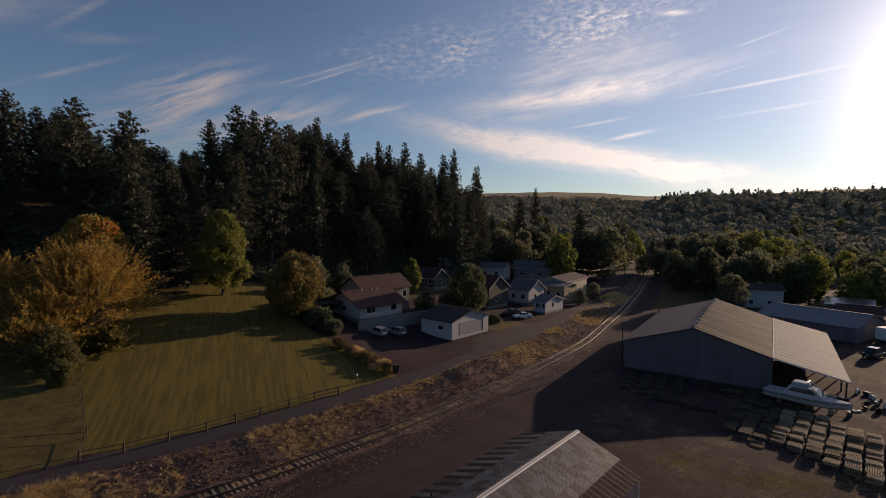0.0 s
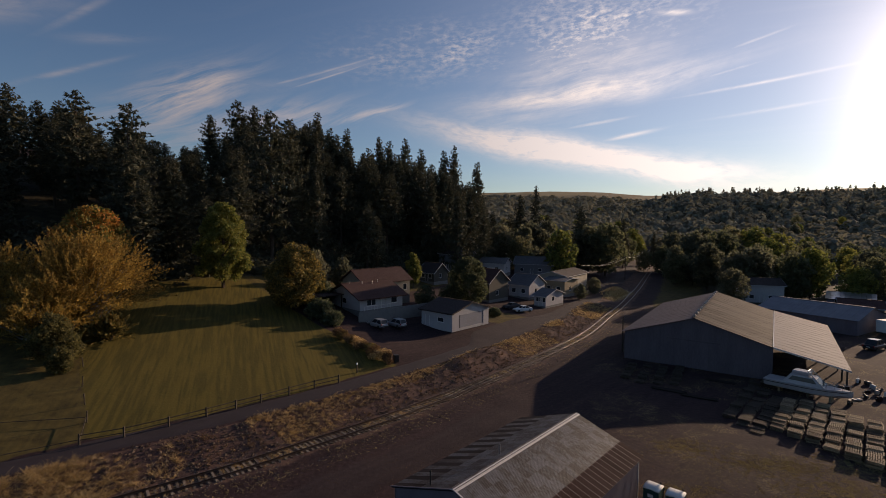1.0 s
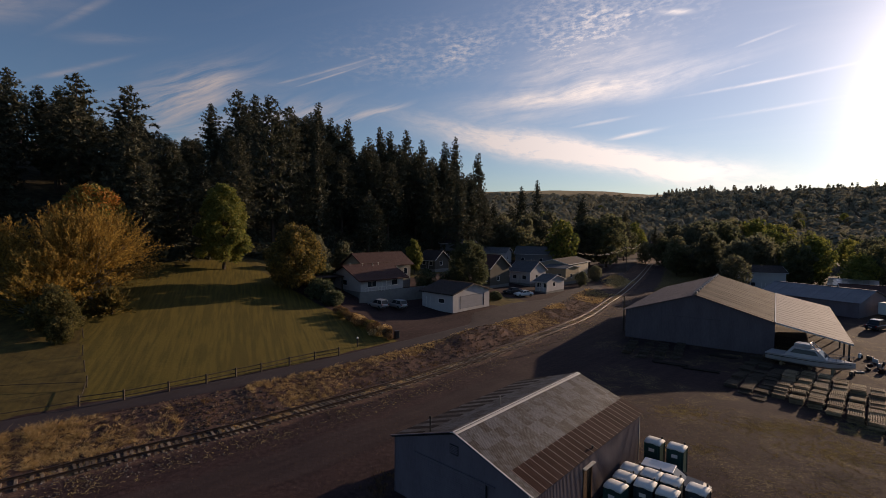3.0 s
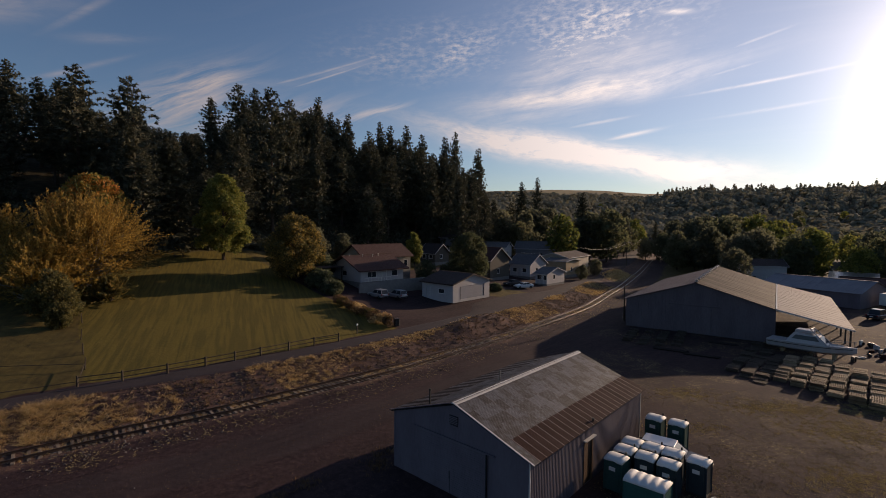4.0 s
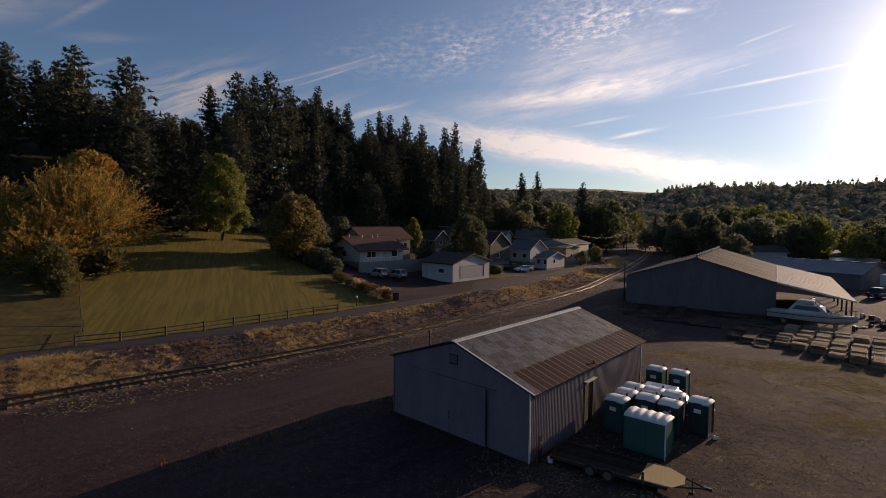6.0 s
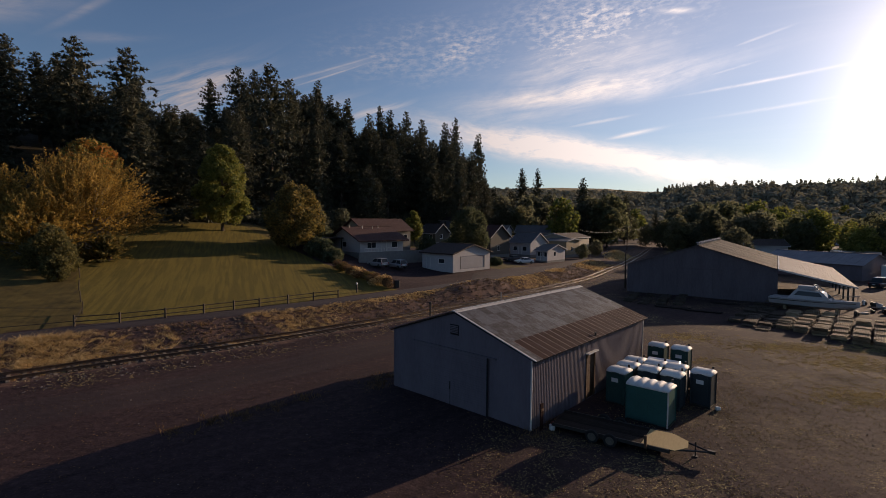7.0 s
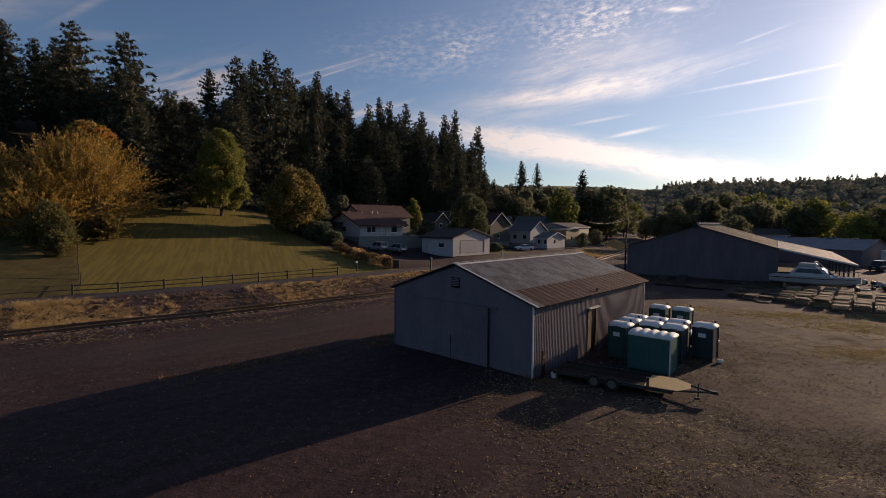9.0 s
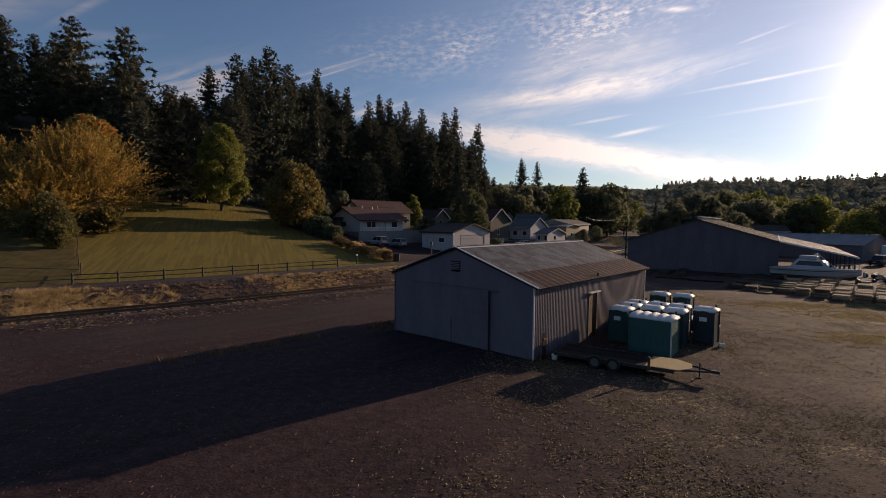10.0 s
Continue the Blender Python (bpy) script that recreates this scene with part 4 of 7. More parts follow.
def gable_house(name, m, W, D, wall_h, rise, wall_mat, roof_mat, label, wins=(), over=0.5, doors=(), category="house", chimney=None, base=0.0, edge_mat=None):
    """A house with its ridge along x: W long, D deep, front wall at y = 0. wins and doors: (side, offset, z, w, h)."""
    th = thing(name, m, label, category)
    sides = {"front": (Matrix.Identity(4), W), "right": (Matrix.Translation((W, 0, 0)) @ Matrix.Rotation(radians(90), 4, "Z"), D),
             "back": (Matrix.Translation((W, D, 0)) @ Matrix.Rotation(radians(180), 4, "Z"), W), "left": (Matrix.Translation((0, D, 0)) @ Matrix.Rotation(radians(-90), 4, "Z"), D)}
    for side, (sm, ln) in sides.items():
        gable = side in ("left", "right")
        holes = [(o, o + w, z, z + h) for s, o, z, w, h in (*wins, *doors) if s == side]
        top = (lambda x: wall_h + rise * (1 - abs(x - D / 2) / (D / 2)) - 0.05) if gable else (lambda x: wall_h)
        sh = wall_with_holes(ln, top, holes, 0.18)
        if base:
            part("foundation", Shape().box(0.19 if not gable else 0, ln - (0.19 if not gable else 0), 0.01, 0.17, -base, -0.003, sm), wall_mat if category == "garage" else CONCRETE, th)
        if not gable:
            sh.v = [(min(max(p[0], 0.185), ln - 0.185), p[1], p[2]) for p in sh.v]
        sh.v = [tuple(sm @ Vector(p)) for p in sh.v]
        part(side + "_wall", sh, wall_mat, th)
        for s, o, z, w, h in wins:
            if s == side:
                window(th, sm @ Matrix.Translation((o, 0.04, z)), w, h, bars=1 if w > 1.7 else 0)
        for s, o, z, w, h in doors:
            if s == side:
                d = part("door", Shape().box(o + 0.03, o + w - 0.03, 0.06, 0.12, z + 0.02, z + h - 0.03, sm), DOOR_GREY if w > 1.5 else wall_mat, th)
                if w > 1.5:
                    for r in range(4):
                        zz = z + 0.05 + r * (h - 0.1) / 4
                        part("panel", Shape().box(o + 0.08, o + w - 0.08, 0.03, 0.06, zz + 0.03, zz + (h - 0.1) / 4 - 0.03, sm), DOOR_GREY, d)
                for e in ((o - 0.1, o), (o + w, o + w + 0.1)):
                    part("door_trim", Shape().box(e[0], e[1], -0.03, 0.1, z, z + h, sm), STEEL if w > 1.5 else TRIM, th)
    dz = rise / (D / 2) * over
    for y0, y1 in ((-over, D / 2), (D + over, D / 2)):
        part("roof_slope", roof_slab(-over, W + over, y0, wall_h - dz + 0.12, y1, wall_h + rise + 0.12, 0.14), roof_mat, th)
        part("eave_board", Shape().box(-over, W + over, y0 - 0.03, y0 + 0.03, wall_h - dz - 0.1, wall_h - dz + 0.08), edge_mat or WHITE, th)
    part("ridge", Shape().box(-over, W + over, D / 2 - 0.16, D / 2 + 0.16, wall_h + rise + 0.09, wall_h + rise + 0.15), roof_mat, th)
    for x in (-over - 0.03, W + over - 0.03):
        for y0 in (-over, D + over):
            part("barge_board", roof_slab(x, x + 0.06, y0, wall_h - dz + 0.13, D / 2, wall_h + rise + 0.13, 0.22), edge_mat or WHITE, th)
    if chimney:
        part("chimney", Shape().box(chimney[0], chimney[0] + 0.6, chimney[1], chimney[1] + 0.6, wall_h, wall_h + rise + 0.8), CONCRETE, th)
    return th


SHED = storage_shed()
BARN = big_barn()

gable_house("garage", frame_at(-9.27, 95.96, 2.3, -39), 8.2, 11.5, 3.15, 1.55, WHITE, SHINGLE_DARK, "white gabled garage with one wide door and dark shingles",
            wins=(("front", 4.4, 1.1, 1.6, 0.9),), doors=(("right", 2.2, 0.0, 7.4, 2.5), ("front", 1.2, 0.0, 0.95, 2.1)), edge_mat=SHINGLE_DARK, category="garage", base=0.5)
HOME = gable_house("house", frame_at(-21.0, 92.4, 5.3, 47), 10.6, 11.0, 2.6, 2.3, WHITE, SHINGLE_RED, "white house with red-brown shingle roof above the drive",
            wins=(("front", 1.6, 0.8, 2.2, 1.2), ("front", 7.6, 0.8, 1.6, 1.2), ("left", 4.5, 0.9, 1.6, 1.1)), doors=(("front", 5.2, 0.05, 1.0, 2.1),), over=0.9, base=1.6, edge_mat=SHINGLE_RED)
gable_house("house_wing", frame_at(-22.2, 100.6, 5.6, 47) @ Matrix.Translation((1.5, 2.0, 0)), 13.0, 8.5, 4.0, 2.4, CREAM, SHINGLE_RED, "taller rear wing with red-brown shingles and cream walls",
            wins=(("front", 11.0, 1.4, 1.1, 1.5), ("left", 3, 1.5, 1.4, 1.2)), over=0.6, base=1.8, edge_mat=SHINGLE_RED)
for x, y in ((0.8, 5.1), (3.6, 4.6), (6.0, 4.4), (7.6, 4.7)):
    z = 2.6 + 2.3 * y / 5.5
    part("roof_vent", Shape().rod((x, y, z), (x, y, z + 0.55), 0.07).rod((x, y, z + 0.55), (x, y, z + 0.68), 0.13, 0.06), BARE_STEEL, HOME, "pale metal roof vent")
part("porch_rail", Shape().box(0.6, 7.0, -0.62, -0.56, 0.78, 0.84).box(0.6, 7.0, -0.62, -0.56, 0.18, 0.22), TRIM, HOME, "white porch rail")
for k in range(9):
    part("baluster", Shape().box(0.6 + k * 0.79, 0.66 + k * 0.79, -0.61, -0.57, -0.05, 0.78), TRIM, HOME)
part("porch_deck", Shape().box(0.4, 7.2, -0.75, -0.004, -0.28, -0.06), CONCRETE, HOME)
carport = thing("carport", frame_at(-29.6, 91.6, height(-28.0, 94.0), 47), "low dark flat-roofed carport beside the house", "carport")
part("roof", Shape().soft_box(-0.2, 6.2, -0.3, 5.2, 2.55, 2.78, 0.04), SHINGLE_DARK, carport)
for x in (0.0, 5.8):
    for y in (0.0, 4.7):
        part("post", Shape().box(x, x + 0.16, y, y + 0.16, -0.8, 2.55), FENCE_WOOD, carport)
part("back_panel", Shape().box(0.16, 5.8, 4.72, 4.84, -0.8, 2.55), OLIVE, carport)
wall = Shape().box(-1.5, 17.0, -2.3, -2.0, -2.6, 0.1)
tagged(part("retaining_wall", wall, CONCRETE), "grey concrete retaining wall below the house", "wall", kind="structure").matrix_world = frame_at(-21.2, 92.2, 5.4, 47)
TOWN = [
    ("house", 11.3, 134.3, -39, 6.5, 8.2, 3.4, 2.4, WHITE, SHINGLE_GREY, "white bungalow with grey gabled roof beside the lane"),
    ("outbuilding", 16.9, 123.4, -39, 3.3, 9.0, 2.6, 1.3, WHITE, SHINGLE_GREY, "small white garage with grey gabled roof"),
    ("house", 1.3, 124.8, -39, 5.2, 8.3, 4.6, 2.9, OLIVE, SHINGLE_RED, "dark olive house with brown roof and white trim"),
    ("house", 22.4, 144.0, -39, 6.8, 8, 4.0, 0.5, TAN, SHINGLE_GREY, "tan low-roofed house beside the lane"),
    ("house", 29.1, 145.0, 57, 18, 9, 5.2, 1.2, CREAM, SHINGLE_DARK, "cream two-storey house with shallow roof"),
    ("house", -10.4, 170.5, -39, 8, 10, 5.4, 3.4, GREY_PAINT, SHINGLE_DARK, "tall grey gabled house among trees"),
    ("house", 4.0, 172.0, -20, 9, 8, 3.6, 1.6, WHITE, SHINGLE_GREY, "white house with grey shingles behind gardens"),
    ("house", 17.0, 180.0, -15, 14, 9, 3.8, 2.4, GREY_PAINT, SHINGLE_GREY, "grey house with a long porch roof"),
    ("house", -14.6, 142.0, -38, 6, 6, 2.8, 2.4, OLIVE, SHINGLE_DARK, "small dark gabled cottage"),
    ("house", 81.0, 146.0, -12, 10.5, 9, 5.2, 1.6, WHITE, SHINGLE_DARK, "large white house among tall trees"),
    ("house", 94.5, 127.0, -30, 8.5, 7, 2.3, 1.5, TAN, SHINGLE_RED, "low tan cottage with brown roof behind the sheds"),
    ("house", 150.0, 262.0, -30, 12, 9, 4.0, 2.6, WHITE, SHINGLE_GREY, "distant white house among valley trees"),
    ("house", 190.0, 240.0, 20, 12, 9, 4.0, 2.6, CREAM, SHINGLE_DARK, "distant cream house among valley trees"),
    ("house", 215.0, 300.0, -10, 14, 9, 4.4, 2.4, WHITE, SHINGLE_GREY, "distant white house below the far ridge"),
    ("house", 240.0, 262.0, 35, 12, 9, 4.0, 2.8, GREY_PAINT, SHINGLE_GREY, "distant grey house in the valley"),
    ("house", 118.0, 330.0, -25, 13, 9, 4.2, 2.6, TAN, SHINGLE_DARK, "distant tan house beyond the lane"),
]
for nm, x, y, a, w, d, h, r, wm, rm, lab in TOWN:
    gable_house(nm, frame_at(x, y, height(x, y) + 0.2, a), w, d, h, r, wm, rm, lab, wins=(("front", w * 0.15, 1.0, 1.3, 1.2), ("front", w * 0.62, 1.0, 1.3, 1.2), ("right", d * 0.35, 1.0, 1.2, 1.2), ("left", d * 0.4, 1.0, 1.2, 1.2)),
                doors=(("front", w * 0.42, 0, 0.95, 2.05),), base=1.5)


# ---- trees ----
def leaf_quads(centres, sizes, rng, out=None, lift=0.25):
    """A bent leaf clump at each centre: two triangles folded a little, turned at random (or along out)."""
    n = len(centres)
    a = rng.normal(size=(n, 3))
    if out is not None:
        a = out + 0.45 * a
    a /= np.linalg.norm(a, axis=1)[:, None]
    b = np.cross(a, rng.normal(size=(n, 3)))
    b /= np.linalg.norm(b, axis=1)[:, None] + 1e-9
    nrm = np.cross(a, b)
    s = np.asarray(sizes)[:, None]
    stretch = 1.5 if out is not None else 1.0
    v = np.stack([centres - a * s * stretch, centres + b * s * 0.6 + nrm * s * lift, centres + a * s * stretch, centres - b * s * 0.6 + nrm * s * lift], 1).reshape(-1, 3)
    f = np.arange(4 * n).reshape(n, 4)
    return v, f


def needle_tufts(centres, sizes, rng, out):
    """A slim pointed tuft at each centre, one triangle along its bough."""
    n = len(centres)
    a = out + 0.5 * rng.normal(size=(n, 3))
    a /= np.linalg.norm(a, axis=1)[:, None]
    b = np.cross(a, rng.normal(size=(n, 3)))
    b /= np.linalg.norm(b, axis=1)[:, None] + 1e-9
    s = np.asarray(sizes)[:, None]
    v = np.stack([centres - a * s * 0.5 + b * s * 0.34, centres + a * s * 1.25, centres - a * s * 0.5 - b * s * 0.34], 1).reshape(-1, 3)
    return v, np.arange(3 * n).reshape(n, 3)


def shell_quads(centres, out, sizes, rng):
    """Leaf clumps that face outward, for crowns seen from far off."""
    a = np.cross(out + 0.22 * rng.normal(size=out.shape), rng.normal(size=out.shape))
    a /= np.linalg.norm(a, axis=1)[:, None] + 1e-9
    b = np.cross(out, a)
    s = np.asarray(sizes)[:, None]
    v = np.stack([centres - a * s, centres + b * s * 0.8, centres + a * s, centres - b * s * 0.8], 1).reshape(-1, 3)
    return v, np.arange(4 * len(centres)).reshape(-1, 4)


def leaf_mesh(name, v, f, material):
    me = bpy.data.meshes.new(name)
    me.from_pydata(v.tolist(), [], f.tolist())
    me.materials.append(material)
    return me


def blob_points(n, blobs, rng, shell=0.55):
    """Points near the skin of a handful of balls, (x, y, z, r)."""
    w = np.array([b[3] ** 2 for b in blobs])
    pick = rng.choice(len(blobs), n, p=w / w.sum())
    d = rng.normal(size=(n, 3))
    d /= np.linalg.norm(d, axis=1)[:, None]
    c = np.array(blobs)[pick]
    r = c[:, 3] * (shell + (1 - shell) * rng.random(n) ** 0.6) * (0.9 + 0.22 * rng.random(n))
    return c[:, :3] + d * r[:, None] * np.array((1, 1, 0.9)), d


def trunk_shape(h, r, limbs, rng):
    sh = Shape()
    pts = [Vector((0.12 * r * k * math.sin(k * 2.1), 0.12 * r * k * math.cos(k * 1.7), h * k / 5 - (0.4 if k == 0 else 0))) for k in range(6)]
    for k in range(5):
        sh.rod(pts[k], pts[k + 1], r * (1.15 - 0.17 * k), r * (1.15 - 0.17 * (k + 1)), 7)
    for a, z, ln, up_ in limbs:
        p = Vector((0, 0, z))
        q = p + Vector((math.cos(a) * ln * 0.55, math.sin(a) * ln * 0.55, up_ * 0.45))
        e = p + Vector((math.cos(a + 0.2) * ln, math.sin(a + 0.2) * ln, up_))
        sh.rod(p, q, r * 0.42, r * 0.27, 6).rod(q, e, r * 0.27, r * 0.08, 5)
    return sh


def leafy_tree(name, h, spread, bare, leaves, size, material, label, seed, form="round", bark=None, category="tree"):
    """A broad-leaved tree: tapered trunk with limbs, and a crown of many small leaf clumps round uneven lobes."""
    rng = np.random.default_rng(seed)
    th = thing(name, Matrix.Identity(4), label, category)
    limbs = [(rng.random() * 6.28, bare + (h - bare) * rng.random() * 0.5, spread * (0.5 + 0.4 * rng.random()), (h - bare) * (0.15 + 0.25 * rng.random())) for _ in range(9)]
    part("trunk", trunk_shape(h * 0.8, max(0.12, h * 0.017), limbs, rng), bark or BARK, th)
    blobs = []
    ch = h - bare
    lobes = 60 if leaves > 9000 else 26
    for i in range(lobes):
        t = (i + 0.5) / lobes
        prof = {"round": math.sin(math.pi * min(1, 0.12 + 0.86 * t)) ** 0.7, "oval": math.sin(math.pi * (0.10 + 0.86 * t ** 0.85)) ** 0.8, "egg": min(1.0, 1.12 * math.sin(math.pi * min(1, 0.17 + 0.80 * t ** 0.75)) ** 0.75), "spread": math.sin(math.pi * min(1, 0.25 + 0.7 * t)) ** 0.6}[form]
        a = i * 2.4 + rng.random()
        rad = spread * prof * ((0.25 + 0.5 * rng.random() ** 0.7) if lobes == 26 else (0.5 + 0.3 * rng.random()))
        br = spread * ((0.28 + 0.16 * rng.random()) if lobes == 26 else (0.20 + 0.12 * rng.random())) * (0.55 + 0.45 * prof)
        blobs.append((rad * math.cos(a), rad * math.sin(a), bare + ch * (0.08 + 0.84 * t), br))
    p, d = blob_points(leaves, blobs, rng)
    keep = p[:, 2] > bare * 0.75
    p, d = p[keep], d[keep]
    v, f = leaf_quads(p, size * (0.6 + 0.8 * rng.random(len(p))), rng)
    part("crown", leaf_mesh("crown", v, f, material), material, th)
    return th


def brush_tree(name, h, spread, low, twigs, leaves, size, material, label, seed, bark):
    """A many-stemmed tree: twigs fan out from low down, with leaves along their outer parts, and wispy ends."""
    rng = np.random.default_rng(seed)
    th = thing(name, Matrix.Identity(4), label, name)
    sh = Shape()
    cs, ds = [], []
    for i in range(twigs):
        a, e = rng.random() * 6.283, math.radians(8 + 78 * rng.random() ** 0.8)
        d = np.array((math.cos(a) * math.cos(e), math.sin(a) * math.cos(e), math.sin(e)))
        o = np.array((0, 0, low + (h - low) * 0.28 * rng.random())) + np.array((rng.normal(), rng.normal(), 0)) * spread * 0.12
        ln = 1.0 / math.sqrt((math.cos(e) / spread) ** 2 + (math.sin(e) / (h - o[2])) ** 2) * rng.uniform(0.72, 1.08)
        m = leaves // twigs
        u = 0.25 + 0.78 * rng.random(m) ** 0.75
        sag = np.column_stack([np.zeros(m), np.zeros(m), -0.10 * ln * math.cos(e) * u * u])
        cs.append(o + d * (ln * u)[:, None] + sag + rng.normal(size=(m, 3)) * (0.10 + 0.45 * (1 - u))[:, None] * spread * 0.085)
        ds.append(np.repeat(d[None], m, 0))
        if i % 5 == 0:
            p, q = Vector(o), Vector(o + d * ln * 0.6)
            sh.rod((p.x * 0.3, p.y * 0.3, max(0.0, p.z * 0.3)), p, 0.16, 0.1, 5).rod(p, q, 0.09, 0.03, 4)
    for k in range(4 if h > 8 else 0):
        sh.rod((0.5 * math.cos(k * 1.6), 0.5 * math.sin(k * 1.6), -0.4), (1.3 * math.cos(k * 1.6), 1.3 * math.sin(k * 1.6), h * 0.55), 0.22, 0.09, 7)
    part("trunk", sh, bark, th)
    c = np.concatenate(cs)
    v, f = leaf_quads(c, size * (0.6 + 0.8 * rng.random(len(c))), rng, np.concatenate(ds))
    part("crown", leaf_mesh("crown", v, f, material), material, th)
    return th


def pine_tree(name, h, spread, bare, label, seed, boughs=170, size=0.62, taper=1.9, ragged=0.35, group=""):
    """A conifer: straight tapered trunk, rising boughs, and at their outer ends round bundles of stiff needles."""
    rng = np.random.default_rng(seed)
    th = thing(name, Matrix.Identity(4), label, "tree", group)
    sh = Shape()
    for k in range(6):
        sh.rod((0, 0, h * k / 6 - (0.6 if k == 0 else 0)), (0, 0, h * (k + 1) / 6), h * 0.013 * (1 - k / 6.6), h * 0.013 * (1 - (k + 1) / 6.6), 6)
    cs, ds, ss, core = [], [], [], []
    lean = rng.random() * 6.283
    for i in range(boughs):
        t = (i + rng.random()) / boughs
        z = bare + (h - bare) * t ** 0.92
        a = i * 2.4 + rng.normal() * 0.5
        side = 1 + 0.16 * math.cos(a - lean) + 0.12 * math.sin(t * 19 + seed)
        reach = spread * (1 - t ** taper) ** 0.8 * (0.5 + 0.5 * min(1.0, t / 0.22)) * side * (1 - ragged * rng.random() ** 1.5) + 0.25
        dr = np.array((math.cos(a), math.sin(a), 0.42 * t - 0.12 + 0.1 * rng.normal()))
        if i % 7 == 0 and t < 0.9:
            sh.rod((0, 0, z), tuple(dr * reach * 0.9 + np.array((0, 0, z))), 0.06 + 0.03 * (1 - t), 0.02, 4)
        for u in ((1.0, 0.72, 0.45) if reach > 2.4 else (1.0, 0.6) if reach > 1.0 else (1.0,)):
            o = np.array((0, 0, z)) + dr * reach * u + rng.normal(size=3) * (0.16, 0.16, 0.10) * np.array(1.0 + 0.25 * reach * (1 - u))
            m = 10
            d = rng.normal(size=(m, 3)) + dr * 0.7 + np.array((0, 0, 0.55))
            d /= np.linalg.norm(d, axis=1)[:, None]
            r = size * (0.75 + 0.5 * rng.random()) * (0.62 + 0.38 * (1 - t))
            cs.append(o + d * r * 0.45)
            ds.append(d)
            ss.append(r * rng.uniform(0.55, 0.95, m))
        core.append(np.array((0, 0, z)) + dr * reach * rng.uniform(0.1, 0.6, 2)[:, None] + rng.normal(size=(2, 3)) * 0.2)
    top = np.array([(0, 0, h - 0.2 * k) for k in range(7)]) + rng.normal(size=(7, 3)) * 0.10
    cs.append(top), ds.append(np.repeat(np.array(((0, 0, 1.0),)), 7, 0)), ss.append(np.full(7, size * 0.6))
    v1, f1 = needle_tufts(np.concatenate(cs), np.concatenate(ss), rng, np.concatenate(ds))
    k = np.concatenate(core)
    v2, f2 = leaf_quads(k, np.minimum(0.9, 0.22 + 0.10 * (h - k[:, 2])), rng)
    part("trunk", sh, BARK, th)
    me = bpy.data.meshes.new("crown")
    me.from_pydata(np.concatenate([v1, v2]).tolist(), [], f1.tolist() + (f2 + len(v1)).tolist())
    me.materials.append(NEEDLES)
    part("crown", me, NEEDLES, th)
    return th


def stand(ob, x, y, scale=(1, 1, 1), turn_=0.0, z=None):
    """Sets a tree on the land."""
    ob.matrix_world = Matrix.Translation((x, y, height(x, y) - 0.15 if z is None else z)) @ Matrix.Rotation(turn_, 4, "Z") @ Matrix.Diagonal((*scale, 1))
    return ob


def another(ob, x, y, scale=(1, 1, 1), turn_=0.0):
    c = copy_thing(ob, Matrix.Identity(4))
    return stand(c, x, y, scale, turn_)


# the park's trees
def crown_to(z, x, y):
    """The height that brings a tree at x, y up to z."""
    return z - height(x, y)


stand(leafy_tree("tree", crown_to(27.6, -49.6, 94.6), 5.6, 1.2, 20000, 0.23, LEAF_LIME, "tall oval green tree with yellowing leaves on the lawn", 11, "egg"), -49.6, 94.6)
stand(leafy_tree("tree", crown_to(18.9, -33.2, 90.5), 6.3, 0.6, 14000, 0.24, LEAF_BRONZE, "round bronze-green tree at the lawn's edge", 12, "round"), -33.2, 90.5)
stand(brush_tree("tree", crown_to(21.0, -58.3, 70.0), 11.2, 0.8, 720, 44000, 0.12, LEAF_RUSSET, "wide golden-brown autumn tree beside the lawn", 13, PALE_BARK), -58.3, 70.0)
stand(brush_tree("tree", crown_to(19.5, -70.0, 66.0), 9.5, 1.0, 380, 22000, 0.13, LEAF_YELLOW, "yellow autumn tree with pale stems", 14, PALE_BARK), -70.0, 66.0)
stand(brush_tree("tree", crown_to(15.0, -58.5, 62.0), 7.4, 0.3, 380, 20000, 0.125, LEAF_YELLOW, "low yellow-brown autumn tree over brown litter", 20, PALE_BARK), -58.5, 62.0)
stand(brush_tree("shrub", 4.4, 3.6, 0.1, 150, 4500, 0.17, OLIVE_LEAVES, "olive undergrowth below the yellow trees", 21, BARK), -54.5, 60.5)
stand(brush_tree("shrub", 4.0, 3.4, 0.1, 150, 4200, 0.17, LEAF_BRONZE, "brown-green undergrowth below the yellow trees", 22, BARK), -51.5, 66.0)
stand(leafy_tree("tree", crown_to(25.7, -65.5, 80.5), 6.4, 4.0, 10000, 0.26, LEAF_ORANGE, "maple with orange and green autumn leaves", 15, "round"), -65.5, 80.5)
stand(leafy_tree("shrub", 6.4, 3.0, 0.3, 8000, 0.15, OLIVE_LEAVES, "rough green shrub in the lawn's corner", 16, "egg", category="shrub"), -52.5, 57.8)
stand(leafy_tree("shrub", 3.4, 1.7, 0.1, 4000, 0.13, OLIVE_LEAVES, "low green shrub at the fence line", 17, "round", category="shrub"), -49.6, 55.3)
stand(leafy_tree("tree", crown_to(15.6, 0.0, 112.0), 5.5, 0.5, 14000, 0.21, PALED_GREEN, "round olive-green tree behind the garage", 18, "round"), 0.0, 112.0)
stand(leafy_tree("tree", 10.0, 2.4, 1.0, 3000, 0.3, LEAF_LIME, "slim yellow-green tree behind the house", 19, "oval"), -15.0, 131.0)

